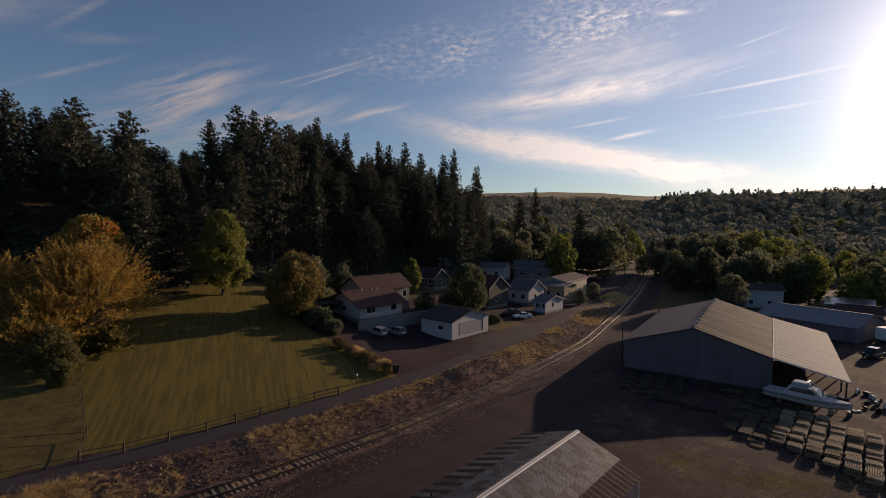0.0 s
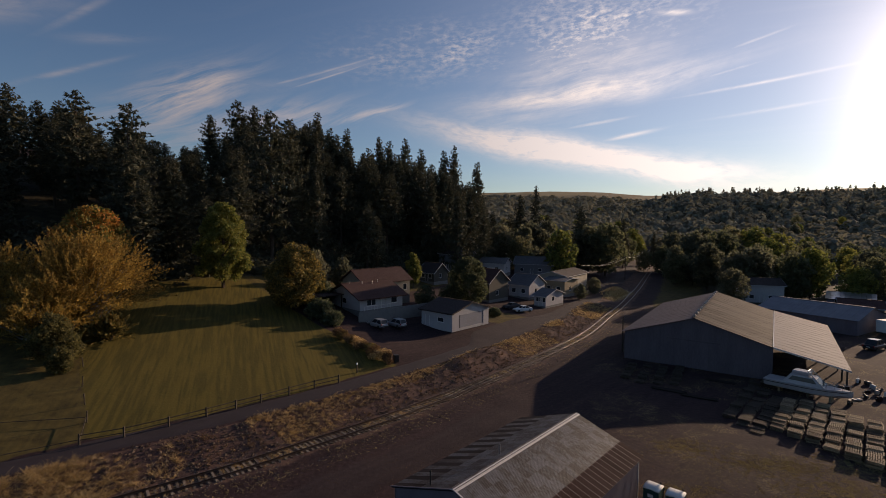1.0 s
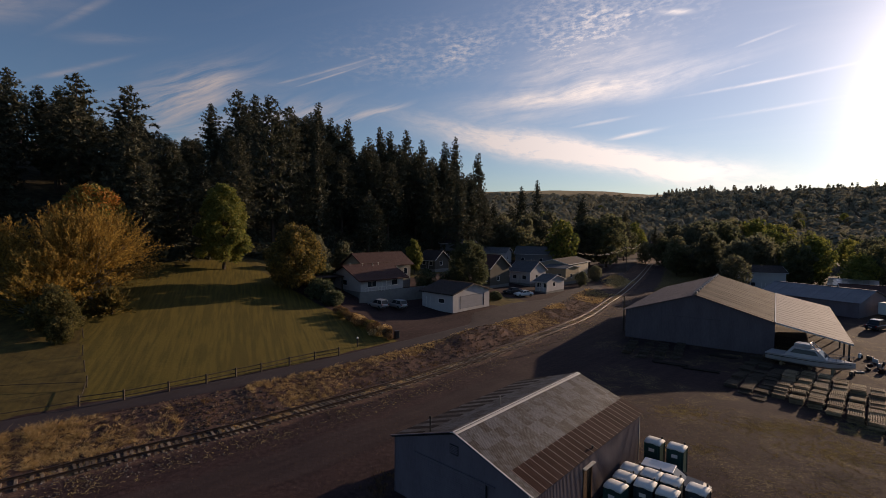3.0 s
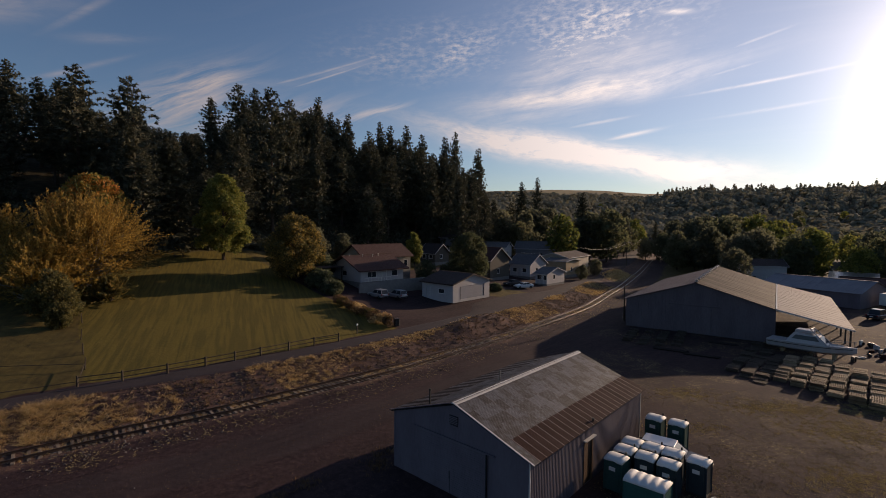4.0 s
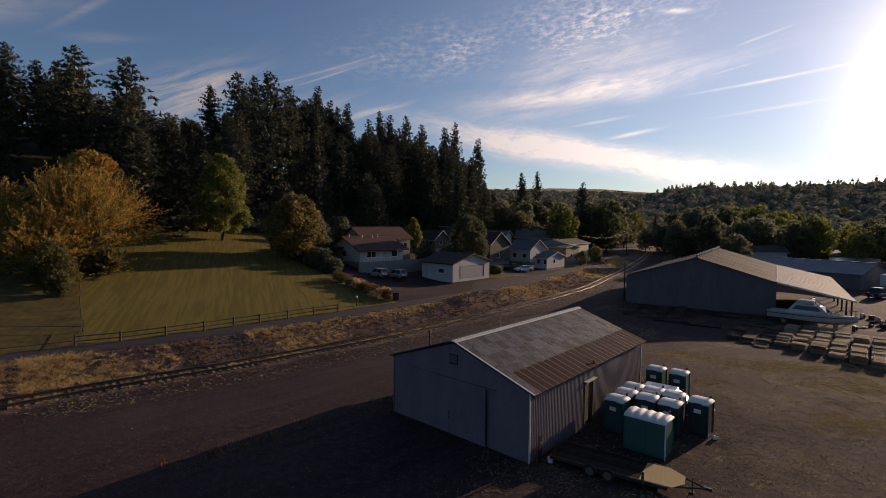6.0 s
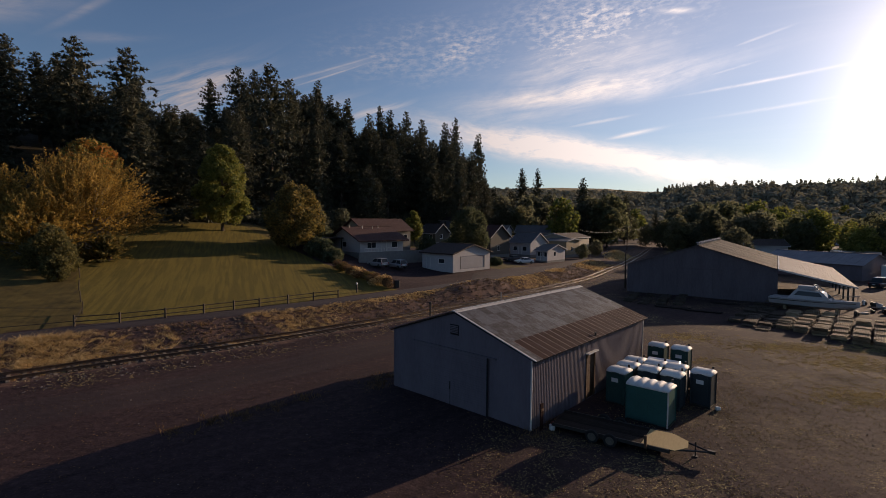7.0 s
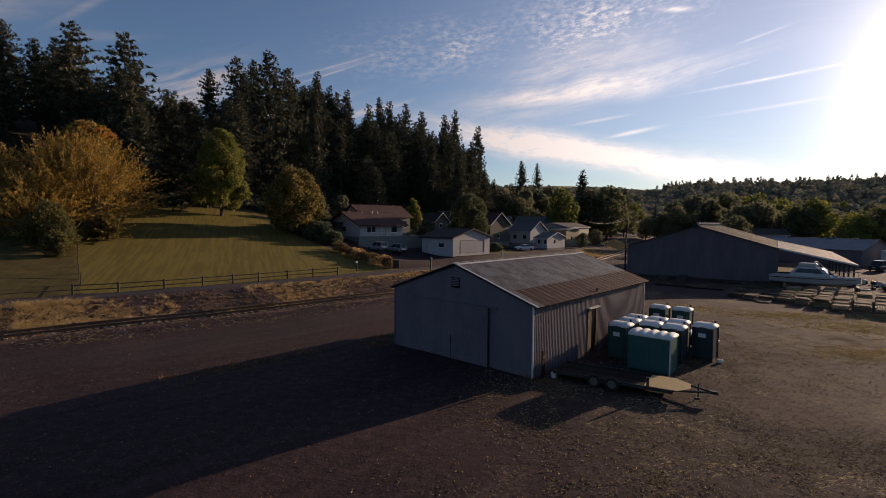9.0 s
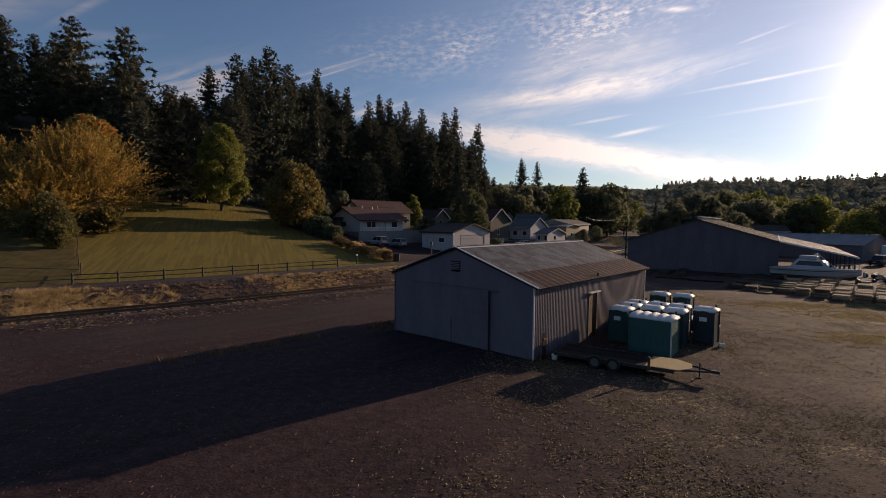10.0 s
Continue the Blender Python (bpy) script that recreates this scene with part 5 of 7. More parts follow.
# the wooded hill
PINES = [pine_tree("pine_tree", 30, 5.0, 3, "tall dark green pine on the wooded hill", 31, 170, 0.66, 2.2, group="hill pines"),
         pine_tree("pine_tree", 30, 5.6, 5, "broad dark pine with gaps between boughs", 32, 135, 0.74, 2.6, 0.5, group="hill pines"),
         pine_tree("pine_tree", 30, 4.9, 2, "pointed dark fir on the hill", 33, 165, 0.6, 1.4, 0.3, group="hill pines"),
         pine_tree("pine_tree", 30, 5.2, 7, "old dark pine with a bare lower trunk", 34, 130, 0.72, 3.0, 0.5, group="hill pines")]
TOPS = [(-110.8, 110.8, 55.1, 0), (-104.8, 113, 51.6, 0), (-100.9, 114.5, 52, 2), (-86.2, 102.3, 50.8, 1), (-72.5, 99.5, 47.3, 1), (-66.5, 104, 36.9, 2), (-85.9, 156.8, 57.7, 0), (-81.2, 166.8, 64.9, 1),
        (-72.3, 159.9, 61.3, 0), (-50.9, 122.1, 50.9, 1), (-53.4, 141.1, 52.8, 3), (-56.6, 178.5, 63.2, 2), (-50, 171.4, 56, 1), (-48.4, 189.9, 59.5, 2), (-34.8, 165.3, 48, 2), (-35, 186.3, 55.7, 0),
        (-30.8, 185, 53.8, 1), (-28.4, 212.7, 59.5, 2), (-19.7, 195.4, 52.3, 0), (-11.1, 206.9, 53.3, 1), (-6.8, 210.4, 55.9, 2), (3.2, 206.9, 48.5, 2), (22.8, 217.5, 35.5, 2), (46.6, 343.6, 49.4, 0), (47.1, 206.3, 30.3, 0)]
rng = np.random.default_rng(8)
used = []
for i, (x, y, zt, k) in enumerate(TOPS):
    h = zt - height(x, y)
    w = 0.66 + 0.46 * h / 30
    used.append((x, y))
    another(PINES[2 if x > -0.33 * y else k], x, y, (w, w, h / 30), rng.random() * 6)
# the wood's rim against the sky: bearing in degrees and rise, from sixteen metres over the yard
WOOD_RIM = np.array([(-46, 0.25), (-44.6, 0.249), (-42.7, 0.213), (-40.1, 0.259), (-37.8, 0.191), (-35.9, 0.252), (-34, 0.185), (-30.5, 0.177), (-28.8, 0.233), (-27.5, 0.187), (-25.9, 0.263), (-22.1, 0.265), (-20.9, 0.243), (-17.7, 0.249), (-14.2, 0.222),
                (-12.8, 0.176), (-10.2, 0.206), (-7.6, 0.199), (-6.3, 0.168), (-5.6, 0.185), (-3.3, 0.162), (-1.9, 0.188), (-0.3, 0.128), (0.9, 0.157), (2.4, 0.088), (4, 0.06)])


def rim_height(x, y):
    az, r = math.degrees(math.atan2(x, y)), math.hypot(x, y)
    return 16 + r * (min(float(np.interp(az + o, WOOD_RIM[:, 0], WOOD_RIM[:, 1])) for o in (-0.9, 0, 0.9)) - 0.012)


tries = 0
while len(used) < 190 and tries < 9000:
    tries += 1
    front = len(used) > 150
    x, y = rng.uniform(-200, 30), rng.uniform(75, 300)
    s, k = across(x, y)
    if not (64 if front else 70) < s[0] < (92 if front else 190) or min((x - a) ** 2 + (y - b) ** 2 for a, b in used) < 12:
        continue
    g = height(x, y)
    lim = rim_height(x, y)
    h = min(rng.uniform(13, 24) if front else rng.uniform(22, 32), lim - g)
    if h < 8:
        continue
    w = 0.62 + 0.42 * h / 30
    used.append((x, y))
    another(PINES[int(rng.integers(4))], x, y, (w, w, h / 30), rng.random() * 6)
# the close ranks at the end of the wood
for i in range(46):
    az, r = radians(-20.5 + 0.5 * i + rng.uniform(-0.2, 0.2)), rng.uniform(158, 226)
    x, y = r * math.sin(az), r * math.cos(az)
    h = rim_height(x, y) - height(x, y) - rng.uniform(0, 3.5)
    if h > 9:
        w = 0.62 + 0.42 * h / 30
        another(PINES[(2, 0, 2)[i % 3]], x, y, (w, w, h / 30), rng.random() * 6)
for p, q in zip(PINES, ((-92, 128), (-104, 150), (-62, 190), (-80, 136))):
    h = min(27.0, rim_height(*q) - height(*q))
    stand(p, *q, (0.9, 0.9, h / 30))

# undergrowth at the foot of the wood
ui = rng.integers(0, len(TRACK) - 150, 2600)
us = 65.5 + 24 * rng.random(2600) ** 1.4
ux = TRACK[ui] + NORM[ui] * us[:, None]
keep = (ux[:, 0] > -120) & (ux[:, 0] < 10) & (ux[:, 1] < 215)
ux = ux[keep]
uz = land(ux[:, 0], ux[:, 1])
un = 12
uc = np.repeat(np.column_stack([ux, uz + 0.5]), un, 0) + rng.normal(size=(len(ux) * un, 3)) * np.repeat(0.5 + 0.5 * rng.random((len(ux), 1)), un, 0) * (1.0, 1.0, 0.8)
v, f = leaf_quads(uc, rng.uniform(0.3, 0.7, len(uc)), rng)
tagged(new("undergrowth", leaf_mesh("undergrowth", v, f, NEEDLES)), "dark undergrowth at the foot of the wood", "bushes", kind="stuff")

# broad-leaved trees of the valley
BROAD = [leafy_tree("tree", 14, 6.0, 1.5, 1250, 0.56, PALED_GREEN, "leafy green tree among the houses", 41, "round"),
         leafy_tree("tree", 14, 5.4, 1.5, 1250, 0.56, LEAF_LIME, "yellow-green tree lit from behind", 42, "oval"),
         leafy_tree("tree", 14, 6.4, 1.2, 1250, 0.56, HAZED_DULL, "dark green broad tree in the valley", 43, "round"),
         leafy_tree("tree", 14, 5.0, 1.0, 1250, 0.56, HAZED_DULL, "dull green tree beside the lane", 44, "oval")]
NEARER = [leafy_tree("tree", 14, 6.0, 1.2, 2800, 0.43, PALED_GREEN, "full green tree behind the sheds", 45, "round"),
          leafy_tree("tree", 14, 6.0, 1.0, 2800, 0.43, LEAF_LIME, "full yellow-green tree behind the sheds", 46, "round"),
          leafy_tree("tree", 14, 6.4, 1.0, 2800, 0.43, HAZED_DULL, "full dark green tree near the houses", 47, "round"),
          leafy_tree("tree", 14, 5.2, 1.0, 2800, 0.43, HAZED_DULL, "tall dull green tree near the houses", 48, "oval")]
KNOWN = [(56, 201, 1.75, 0), (50, 205, 1.55, 2), (68, 246, 1.3, 0), (80, 270, 1.4, 2), (96, 290, 1.5, 1), (102, 202, 1.6, 0), (92, 204, 1.5, 2), (110, 214, 1.5, 2), (118, 196, 1.2, 1), (150, 215, 1.0, 0), (140, 180, 1.1, 1),
         (28, 215, 1.5, 2), (12, 198, 1.3, 2), (-2, 180, 1.2, 3), (36, 222, 1.4, 3), (20, 190, 1.0, 0), (38.5, 150, 0.4, 2), (32, 138.5, 0.33, 2), (-30, 113, 0.6, 3), (-38, 116, 0.6, 2),
         (86, 158, 1.05, 2), (93, 163, 1.15, 2), (99, 170, 1.15, 0), (83, 172, 1.15, 3), (97, 149, 1.0, 0), (104, 152, 1.15, 1), (110, 142, 0.85, 1), (117, 146, 0.95, 0), (124, 138, 0.9, 1), (118, 128, 0.75, 1),
         (128, 160, 1.05, 2), (137, 166, 1.0, 0), (112, 172, 1.1, 2), (124, 180, 1.1, 3), (146, 158, 0.95, 1), (152, 176, 1.0, 2), (78, 186, 1.1, 0), (132, 196, 1.2, 0), (160, 196, 1.1, 3), (111, 237, 1.5, 2), (121, 232, 1.6, 0), (129, 226, 1.55, 1), (137, 222, 1.4, 1), (100, 243, 1.35, 2), (74, 138, 0.75, 2)]
for x, y, s, k in KNOWN:
    another(NEARER[k], x, y, (s, s, s * rng.uniform(0.92, 1.08)), rng.random() * 6)
for x, y, q in ((62, 232, 0.72), (75, 240, 0.8), (58, 260, 0.8), (40, 250, 0.75), (108, 186, 0.55), (128, 205, 0.6), (140, 210, 0.55)):
    another(PINES[0], x, y, (q * 1.1, q * 1.1, q), q * 9)
n = 0
while n < 150:
    az, r = radians(rng.uniform(4, 62)), 165 + 600 * rng.random() ** 1.5
    x, y = r * math.sin(az), r * math.cos(az)
    s = float(across(x, y)[0][0])
    if (-9 < s < 22 and r < 230) or (s < 0 and r < 185):
        continue
    n += 1
    q = rng.uniform(0.65, 1.25)
    if r > 240 and rng.random() < 0.09:
        another(PINES[2], x, y, (0.75 * q, 0.75 * q, 0.62 * q), rng.random() * 6)
    else:
        another(BROAD[int(rng.integers(4))], x, y, (q, q, q * rng.uniform(0.85, 1.15)), rng.random() * 6)
for p, q in zip(BROAD + NEARER, ((118, 240), (160, 260), (190, 300), (230, 330), (88, 225), (168, 224), (146, 232), (104, 236))):
    stand(p, *q)

# woods on the valley's far side, and the uneven tree line along its crest
cs = []
for i in range(4600):
    az, r = radians(rng.uniform(-4, 62)), rng.uniform(430, 1330)
    cs.append((r * math.sin(az), r * math.cos(az), rng.uniform(4.0, 8.5), 1.0))
for i in range(1100):
    az = rng.uniform(20.5, 62)
    if math.sin(az * 2.3) + math.sin(az * 5.9 + 1) < -0.9:
        continue
    rs = np.arange(600, 1500, 25.0)
    zs = land(rs * math.sin(radians(az)), rs * math.cos(radians(az)))
    r = rs[int(np.argmax((zs - 14) / rs))] + rng.uniform(-25, 25)
    cs.append((r * math.sin(radians(az)), r * math.cos(radians(az)), rng.uniform(3.0, 6.6), rng.choice((1.0, 1.4, 1.9))))
cs = np.array(cs)
cz = land(cs[:, 0], cs[:, 1])
PER = 30
base = np.repeat(np.column_stack([cs[:, :2], cz + cs[:, 2] * cs[:, 3] * 0.8]), PER, 0)
d = rng.normal(size=base.shape)
d[:, 2] += 0.5
d /= np.linalg.norm(d, axis=1)[:, None]
tall = np.repeat(cs[:, 3], PER)
narrow = np.where(tall > 1.8, np.clip(0.75 - 0.6 * d[:, 2], 0.15, 1.0), 1.0)
at = base + d * (np.repeat(cs[:, 2], PER) * rng.uniform(0.8, 1.1, len(base)))[:, None] * np.column_stack([0.85 * narrow, 0.85 * narrow, tall])
# the distance haze of these crowns sits in their leaf colour
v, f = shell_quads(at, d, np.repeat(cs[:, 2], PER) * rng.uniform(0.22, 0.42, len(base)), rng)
tagged(new("far_woods", leaf_mesh("far_woods", v, f, HAZED_FAR_LEAVES)), "green woods on the far valley side, haze put into their colour", "woods", kind="stuff")


# ---- railway ----
def track_frame(i, s=0.0):
    x, y = TRACK[i] + NORM[i] * s
    return Matrix.Translation((x, y, 0)) @ Matrix.Rotation(math.atan2(TAN_[i, 1], TAN_[i, 0]), 4, "Z")


railway = thing("railway_track", Matrix.Identity(4), "rusty single railway track on weathered sleepers", "railway track")
for off in (-0.55, 0.95):
    sts = []
    for i in range(30, len(TRACK) - 60, 2):
        x, y = TRACK[i] + NORM[i] * (off - 0.04)
        z = height(x, y) + 0.19
        nx_, ny_ = NORM[i]
        sts.append([(x + nx_ * o, y + ny_ * o, z + dz) for o, dz in ((0.07, -0.1), (0.07, -0.07), (0.012, -0.04), (0.012, 0.05), (0.036, 0.055), (0.036, 0.09), (-0.036, 0.09), (-0.036, 0.055), (-0.012, 0.05), (-0.012, -0.04), (-0.07, -0.07), (-0.07, -0.1))])
    part("rail", Shape().sweep(sts), RAIL, railway)

# ---- fence along the trail ----
fence = thing("rail_fence", Matrix.Identity(4), "dark wooden two-rail fence between lawn and trail", "fence")
FENCE_AT = [(-36.4, 42.3), (-33.4, 44.2), (-30.6, 46.9), (-28.1, 49.6), (-26.0, 52.0), (-24.0, 54.1), (-21.7, 56.9), (-19.4, 59.5), (-16.9, 61.9)]
for i, (x, y) in enumerate(FENCE_AT):
    z = height(x, y)
    part("post", Shape().soft_box(x - 0.08, x + 0.08, y - 0.08, y + 0.08, z - 0.3, z + 1.12, 0.02), FENCE_WOOD, fence)
    if i:
        a, b = FENCE_AT[i - 1], (x, y)
        za, zb = height(*a), z
        for up_ in (0.5, 0.95):
            part("rail", Shape().rod((*a, za + up_), (*b, zb + up_), 0.05, 0.05, 6), FENCE_WOOD, fence)


# ---- portable toilets ----
def toilet(name, w, d, h, body_mat, label, ribs=0):
    """A moulded cabin: ribbed body, domed white roof, door with a white notice."""
    th = thing(name, Matrix.Identity(4), label, "portable toilet", "portable toilets by the shed")
    part("base", Shape().box(-w / 2 - 0.03, w / 2 + 0.03, -d / 2 - 0.03, d / 2 + 0.03, 0.0, 0.12), STEEL, th)
    part("body", Shape().soft_box(-w / 2, w / 2, -d / 2, d / 2, 0.12, h - 0.25, 0.04), body_mat, th)
    sts = []
    n = 41 if ribs else 9
    for k in range(n):
        x = -w / 2 - 0.04 + (w + 0.08) * k / (n - 1)
        lift = (0.02 - 0.10 * abs(math.cos(math.pi * ribs * k / (n - 1))) ** 3 if ribs else 0.0) if 0 < k < n - 1 else -0.06
        sts.append([(x, (d / 2 + 0.05) * math.cos(math.pi * j / 8) * 1.0, h - 0.27 + (0.27 + lift) * math.sin(math.pi * j / 8) ** 0.8) for j in range(9)])
    part("roof", Shape().sweep(sts), WHITE_PLASTIC, th, "domed white roof", True)
    if ribs:
        for x in (-w * 0.25, w * 0.05):
            part("side_panel", Shape().soft_box(x, x + w * 0.28, -d / 2 - 0.02, -d / 2, 0.25, h - 0.5, 0.01), body_mat, th)
    else:
        part("arch", Shape().prism([(0.42 * math.cos(math.pi * k / 8), h - 0.42 + 0.2 * math.sin(math.pi * k / 8)) for k in range(9)], 0.05, Matrix.Translation((0, -d / 2 - 0.07, 0))), body_mat, th, "arched panel over the door")
        door = part("door", Shape().soft_box(-w / 2 + 0.14, w / 2 - 0.14, -d / 2 - 0.03, -d / 2, 0.2, h - 0.42, 0.01), body_mat, th)
        part("notice", Shape().box(-0.24, 0.18, -d / 2 - 0.045, -d / 2 - 0.03, h - 0.85, h - 0.6), WHITE_PLASTIC, door, "white notice")
    part("vent_pipe", Shape().rod((w / 2 - 0.15, d / 2 - 0.15, h - 0.2), (w / 2 - 0.15, d / 2 - 0.15, h + 0.12), 0.06), STEEL, th)
    for x in (-w / 2, w / 2):
        for y in (-d / 2, d / 2):
            # one white post on the wide cabin paints in its sunlit edge
            part("corner_post", Shape().rod((x, y, 0.1), (x, y, h - 0.26), 0.045, 0.045, 6), TRIM if x > 0 and y < 0 and ribs else body_mat, th)
    return th


GREENS = toilet("portable_toilet", 1.12, 1.15, 2.3, GREEN_PLASTIC, "green portable toilet with white domed roof")
DARKS = toilet("portable_toilet", 1.12, 1.15, 2.3, NAVY_PLASTIC, "dark portable toilet with white domed roof and notice")
SPOTS = [(9.9, 30.5, 0), (10.85, 31.75, 1), (11.7, 32.95, 1), (11.9, 30.85, 1), (12.8, 32.2, 1), (12.95, 29.9, 1), (13.8, 31.4, 1), (15.0, 30.35, 1), (14.9, 37.4, 0), (16.2, 36.4, 0)]
for i, (x, y, k) in enumerate(SPOTS):
    m = frame_at(x, y, height(x, y) - 0.02, -38 + (i * 37 % 7 - 3))
    if i == 0:
        GREENS.matrix_world = m
    elif i == 1:
        DARKS.matrix_world = m
    else:
        copy_thing(DARKS if k else GREENS, m)
toilet("wide_portable_toilet", 2.25, 1.5, 2.35, TEAL_PLASTIC, "wide green portable toilet with ribbed white roof", 5).matrix_world = frame_at(10.8, 27.6, 0, -37)


# ---- vehicles ----
def wheel(parent, x, y, r, w, name="wheel"):
    t = Shape()
    n = 18
    prof = ((r * 0.62, -w / 2), (r * 0.94, -w / 2), (r, -w * 0.3), (r, w * 0.3), (r * 0.94, w / 2), (r * 0.62, w / 2))
    rings = [[(x + a * math.cos(2 * math.pi * i / n), y + b, r + a * math.sin(2 * math.pi * i / n)) for a, b in prof] for i in range(n)]
    k = len(prof)
    t.add([p for q in rings for p in q], [(i * k + j, i * k + (j + 1) % k, ((i + 1) % n) * k + (j + 1) % k, ((i + 1) % n) * k + j) for i in range(n) for j in range(k)])
    tyre = part("tyre", t, RUBBER)
    wh = new(name)
    wh.empty_display_size, wh.parent = 0.1, parent
    tyre.parent = wh
    part("rim", Shape().rod((x, y - w * 0.4, r), (x, y + w * 0.4, r), r * 0.63, r * 0.63, 14).rod((x, y - w * 0.47, r), (x, y + w * 0.47, r), r * 0.2, r * 0.2, 8), RIM, wh)
    return wh


def car(name, paint, label, L=4.7, W=1.8, H=1.65, wagon=True, roof_paint=None):
    """A car, nose to +x, standing on its wheels: lofted body, glasshouse, wheels, lights and bumpers."""
    th = thing(name, Matrix.Identity(4), label, "car")
    prof = [(-L / 2, 0.55, 0.85), (-L / 2 + 0.12, 0.32, 1.0), (-L / 2 + 0.7, 0.27, 1.02), (-0.4, 0.26, 1.0), (L / 2 - 1.5, 0.26, 1.0), (L / 2 - 0.5, 0.28, 0.9), (L / 2 - 0.1, 0.34, 0.75), (L / 2, 0.48, 0.62)]
    sts = []
    for x, lo, hi in prof:
        h = W / 2 * (1 - 0.10 * (abs(x) / (L / 2)) ** 4)
        sts.append([(x, -h * 0.9, lo), (x, h * 0.9, lo), (x, h, lo + 0.15), (x, h, hi - 0.14), (x, h * 0.88, hi), (x, -h * 0.88, hi), (x, -h, hi - 0.14), (x, -h, lo + 0.15)])
    part("body", Shape().sweep(sts), paint, th, smooth=False)
    b0, b1 = (-L / 2 + 0.08, L / 2 - 1.55) if wagon else (-L / 2 + 0.75, L / 2 - 1.5)
    t0, t1 = (b0 + 0.28, b1 - 0.75) if wagon else (b0 + 0.7, b1 - 0.7)
    lo, hi, wb, wt = 0.98, H, W * 0.44, W * 0.36
    part("glasshouse", Shape().add([(b0, -wb, lo), (b1, -wb, lo), (b1, wb, lo), (b0, wb, lo), (t0, -wt, hi - 0.05), (t1, -wt, hi - 0.05), (t1, wt, hi - 0.05), (t0, wt, hi - 0.05)],
                                   [(0, 1, 5, 4), (1, 2, 6, 5), (2, 3, 7, 6), (3, 0, 4, 7)]), GLASS, th, "dark window glass")
    part("roof", Shape().soft_box(t0 - 0.06, t1 + 0.06, -wt - 0.05, wt + 0.05, hi - 0.07, hi, 0.03), roof_paint or paint, th)
    for s in (-1, 1):
        for xb, xt in ((b0, t0), (b1, t1), ((b0 + b1) / 2, (t0 + t1) / 2)):
            part("pillar", Shape().rod((xb, s * wb, lo), (xt, s * wt, hi - 0.04), 0.045, 0.04, 5), paint, th)
        part("headlight", Shape().soft_box(L / 2 - 0.16, L / 2 - 0.02, s * W * 0.36 - 0.16, s * W * 0.36 + 0.16, 0.58, 0.72, 0.02), WHITE_PLASTIC, th)
        part("tail_light", Shape().soft_box(-L / 2 - 0.02, -L / 2 + 0.1, s * W * 0.41 - 0.09, s * W * 0.41 + 0.09, 0.75, 1.0, 0.02), TAIL_RED, th)
        for x in (-L / 2 + 0.9, L / 2 - 0.9):
            wheel(th, x, s * (W / 2 - 0.1), 0.33, 0.22)
    for x in (-L / 2 - 0.04, L / 2 - 0.06):
        part("bumper", Shape().soft_box(x, x + 0.1, -W * 0.45, W * 0.45, 0.38, 0.55, 0.03), STEEL, th)
    part("number_plate", Shape().box(-L / 2 - 0.06, -L / 2 - 0.03, -0.25, 0.25, 0.62, 0.75), WHITE_PLASTIC, th)
    return th


TAIL_RED = plain("tail_light_red", (0.25, 0.012, 0.01), 0.3)
for nm, paint, lab, x, y, a, wag in (("car", SILVER, "silver estate car parked below the house wall", -17.0, 89.4, 136, True), ("car", SILVER, "silver hatchback parked beside the estate car", -13.9, 92.2, 138, True),
                                     ("car", WHITE_PAINT, "white car parked on the verge by the lane", 13.0, 114.6, 205, False), ("car", BLACK_PAINT, "dark car parked behind a white one", 10.6, 117.2, 215, False)):
    car(nm, paint, lab, wagon=wag, H=1.7 if wag else 1.45).matrix_world = frame_at(x, y, height(x, y) + 0.03, a)
car("car", BLACK_PAINT, "dark car with pale roof parked behind the portable toilets", wagon=True, H=1.6, roof_paint=SILVER).matrix_world = frame_at(14.9, 33.9, 0.0, -33)
car("pickup_truck", BLACK_PAINT, "dark truck with a pale bonnet beside the far shed", L=5.2, W=1.95, H=1.9, wagon=False, roof_paint=WHITE_PAINT).matrix_world = frame_at(75.0, 91.8, height(75, 92), 30)


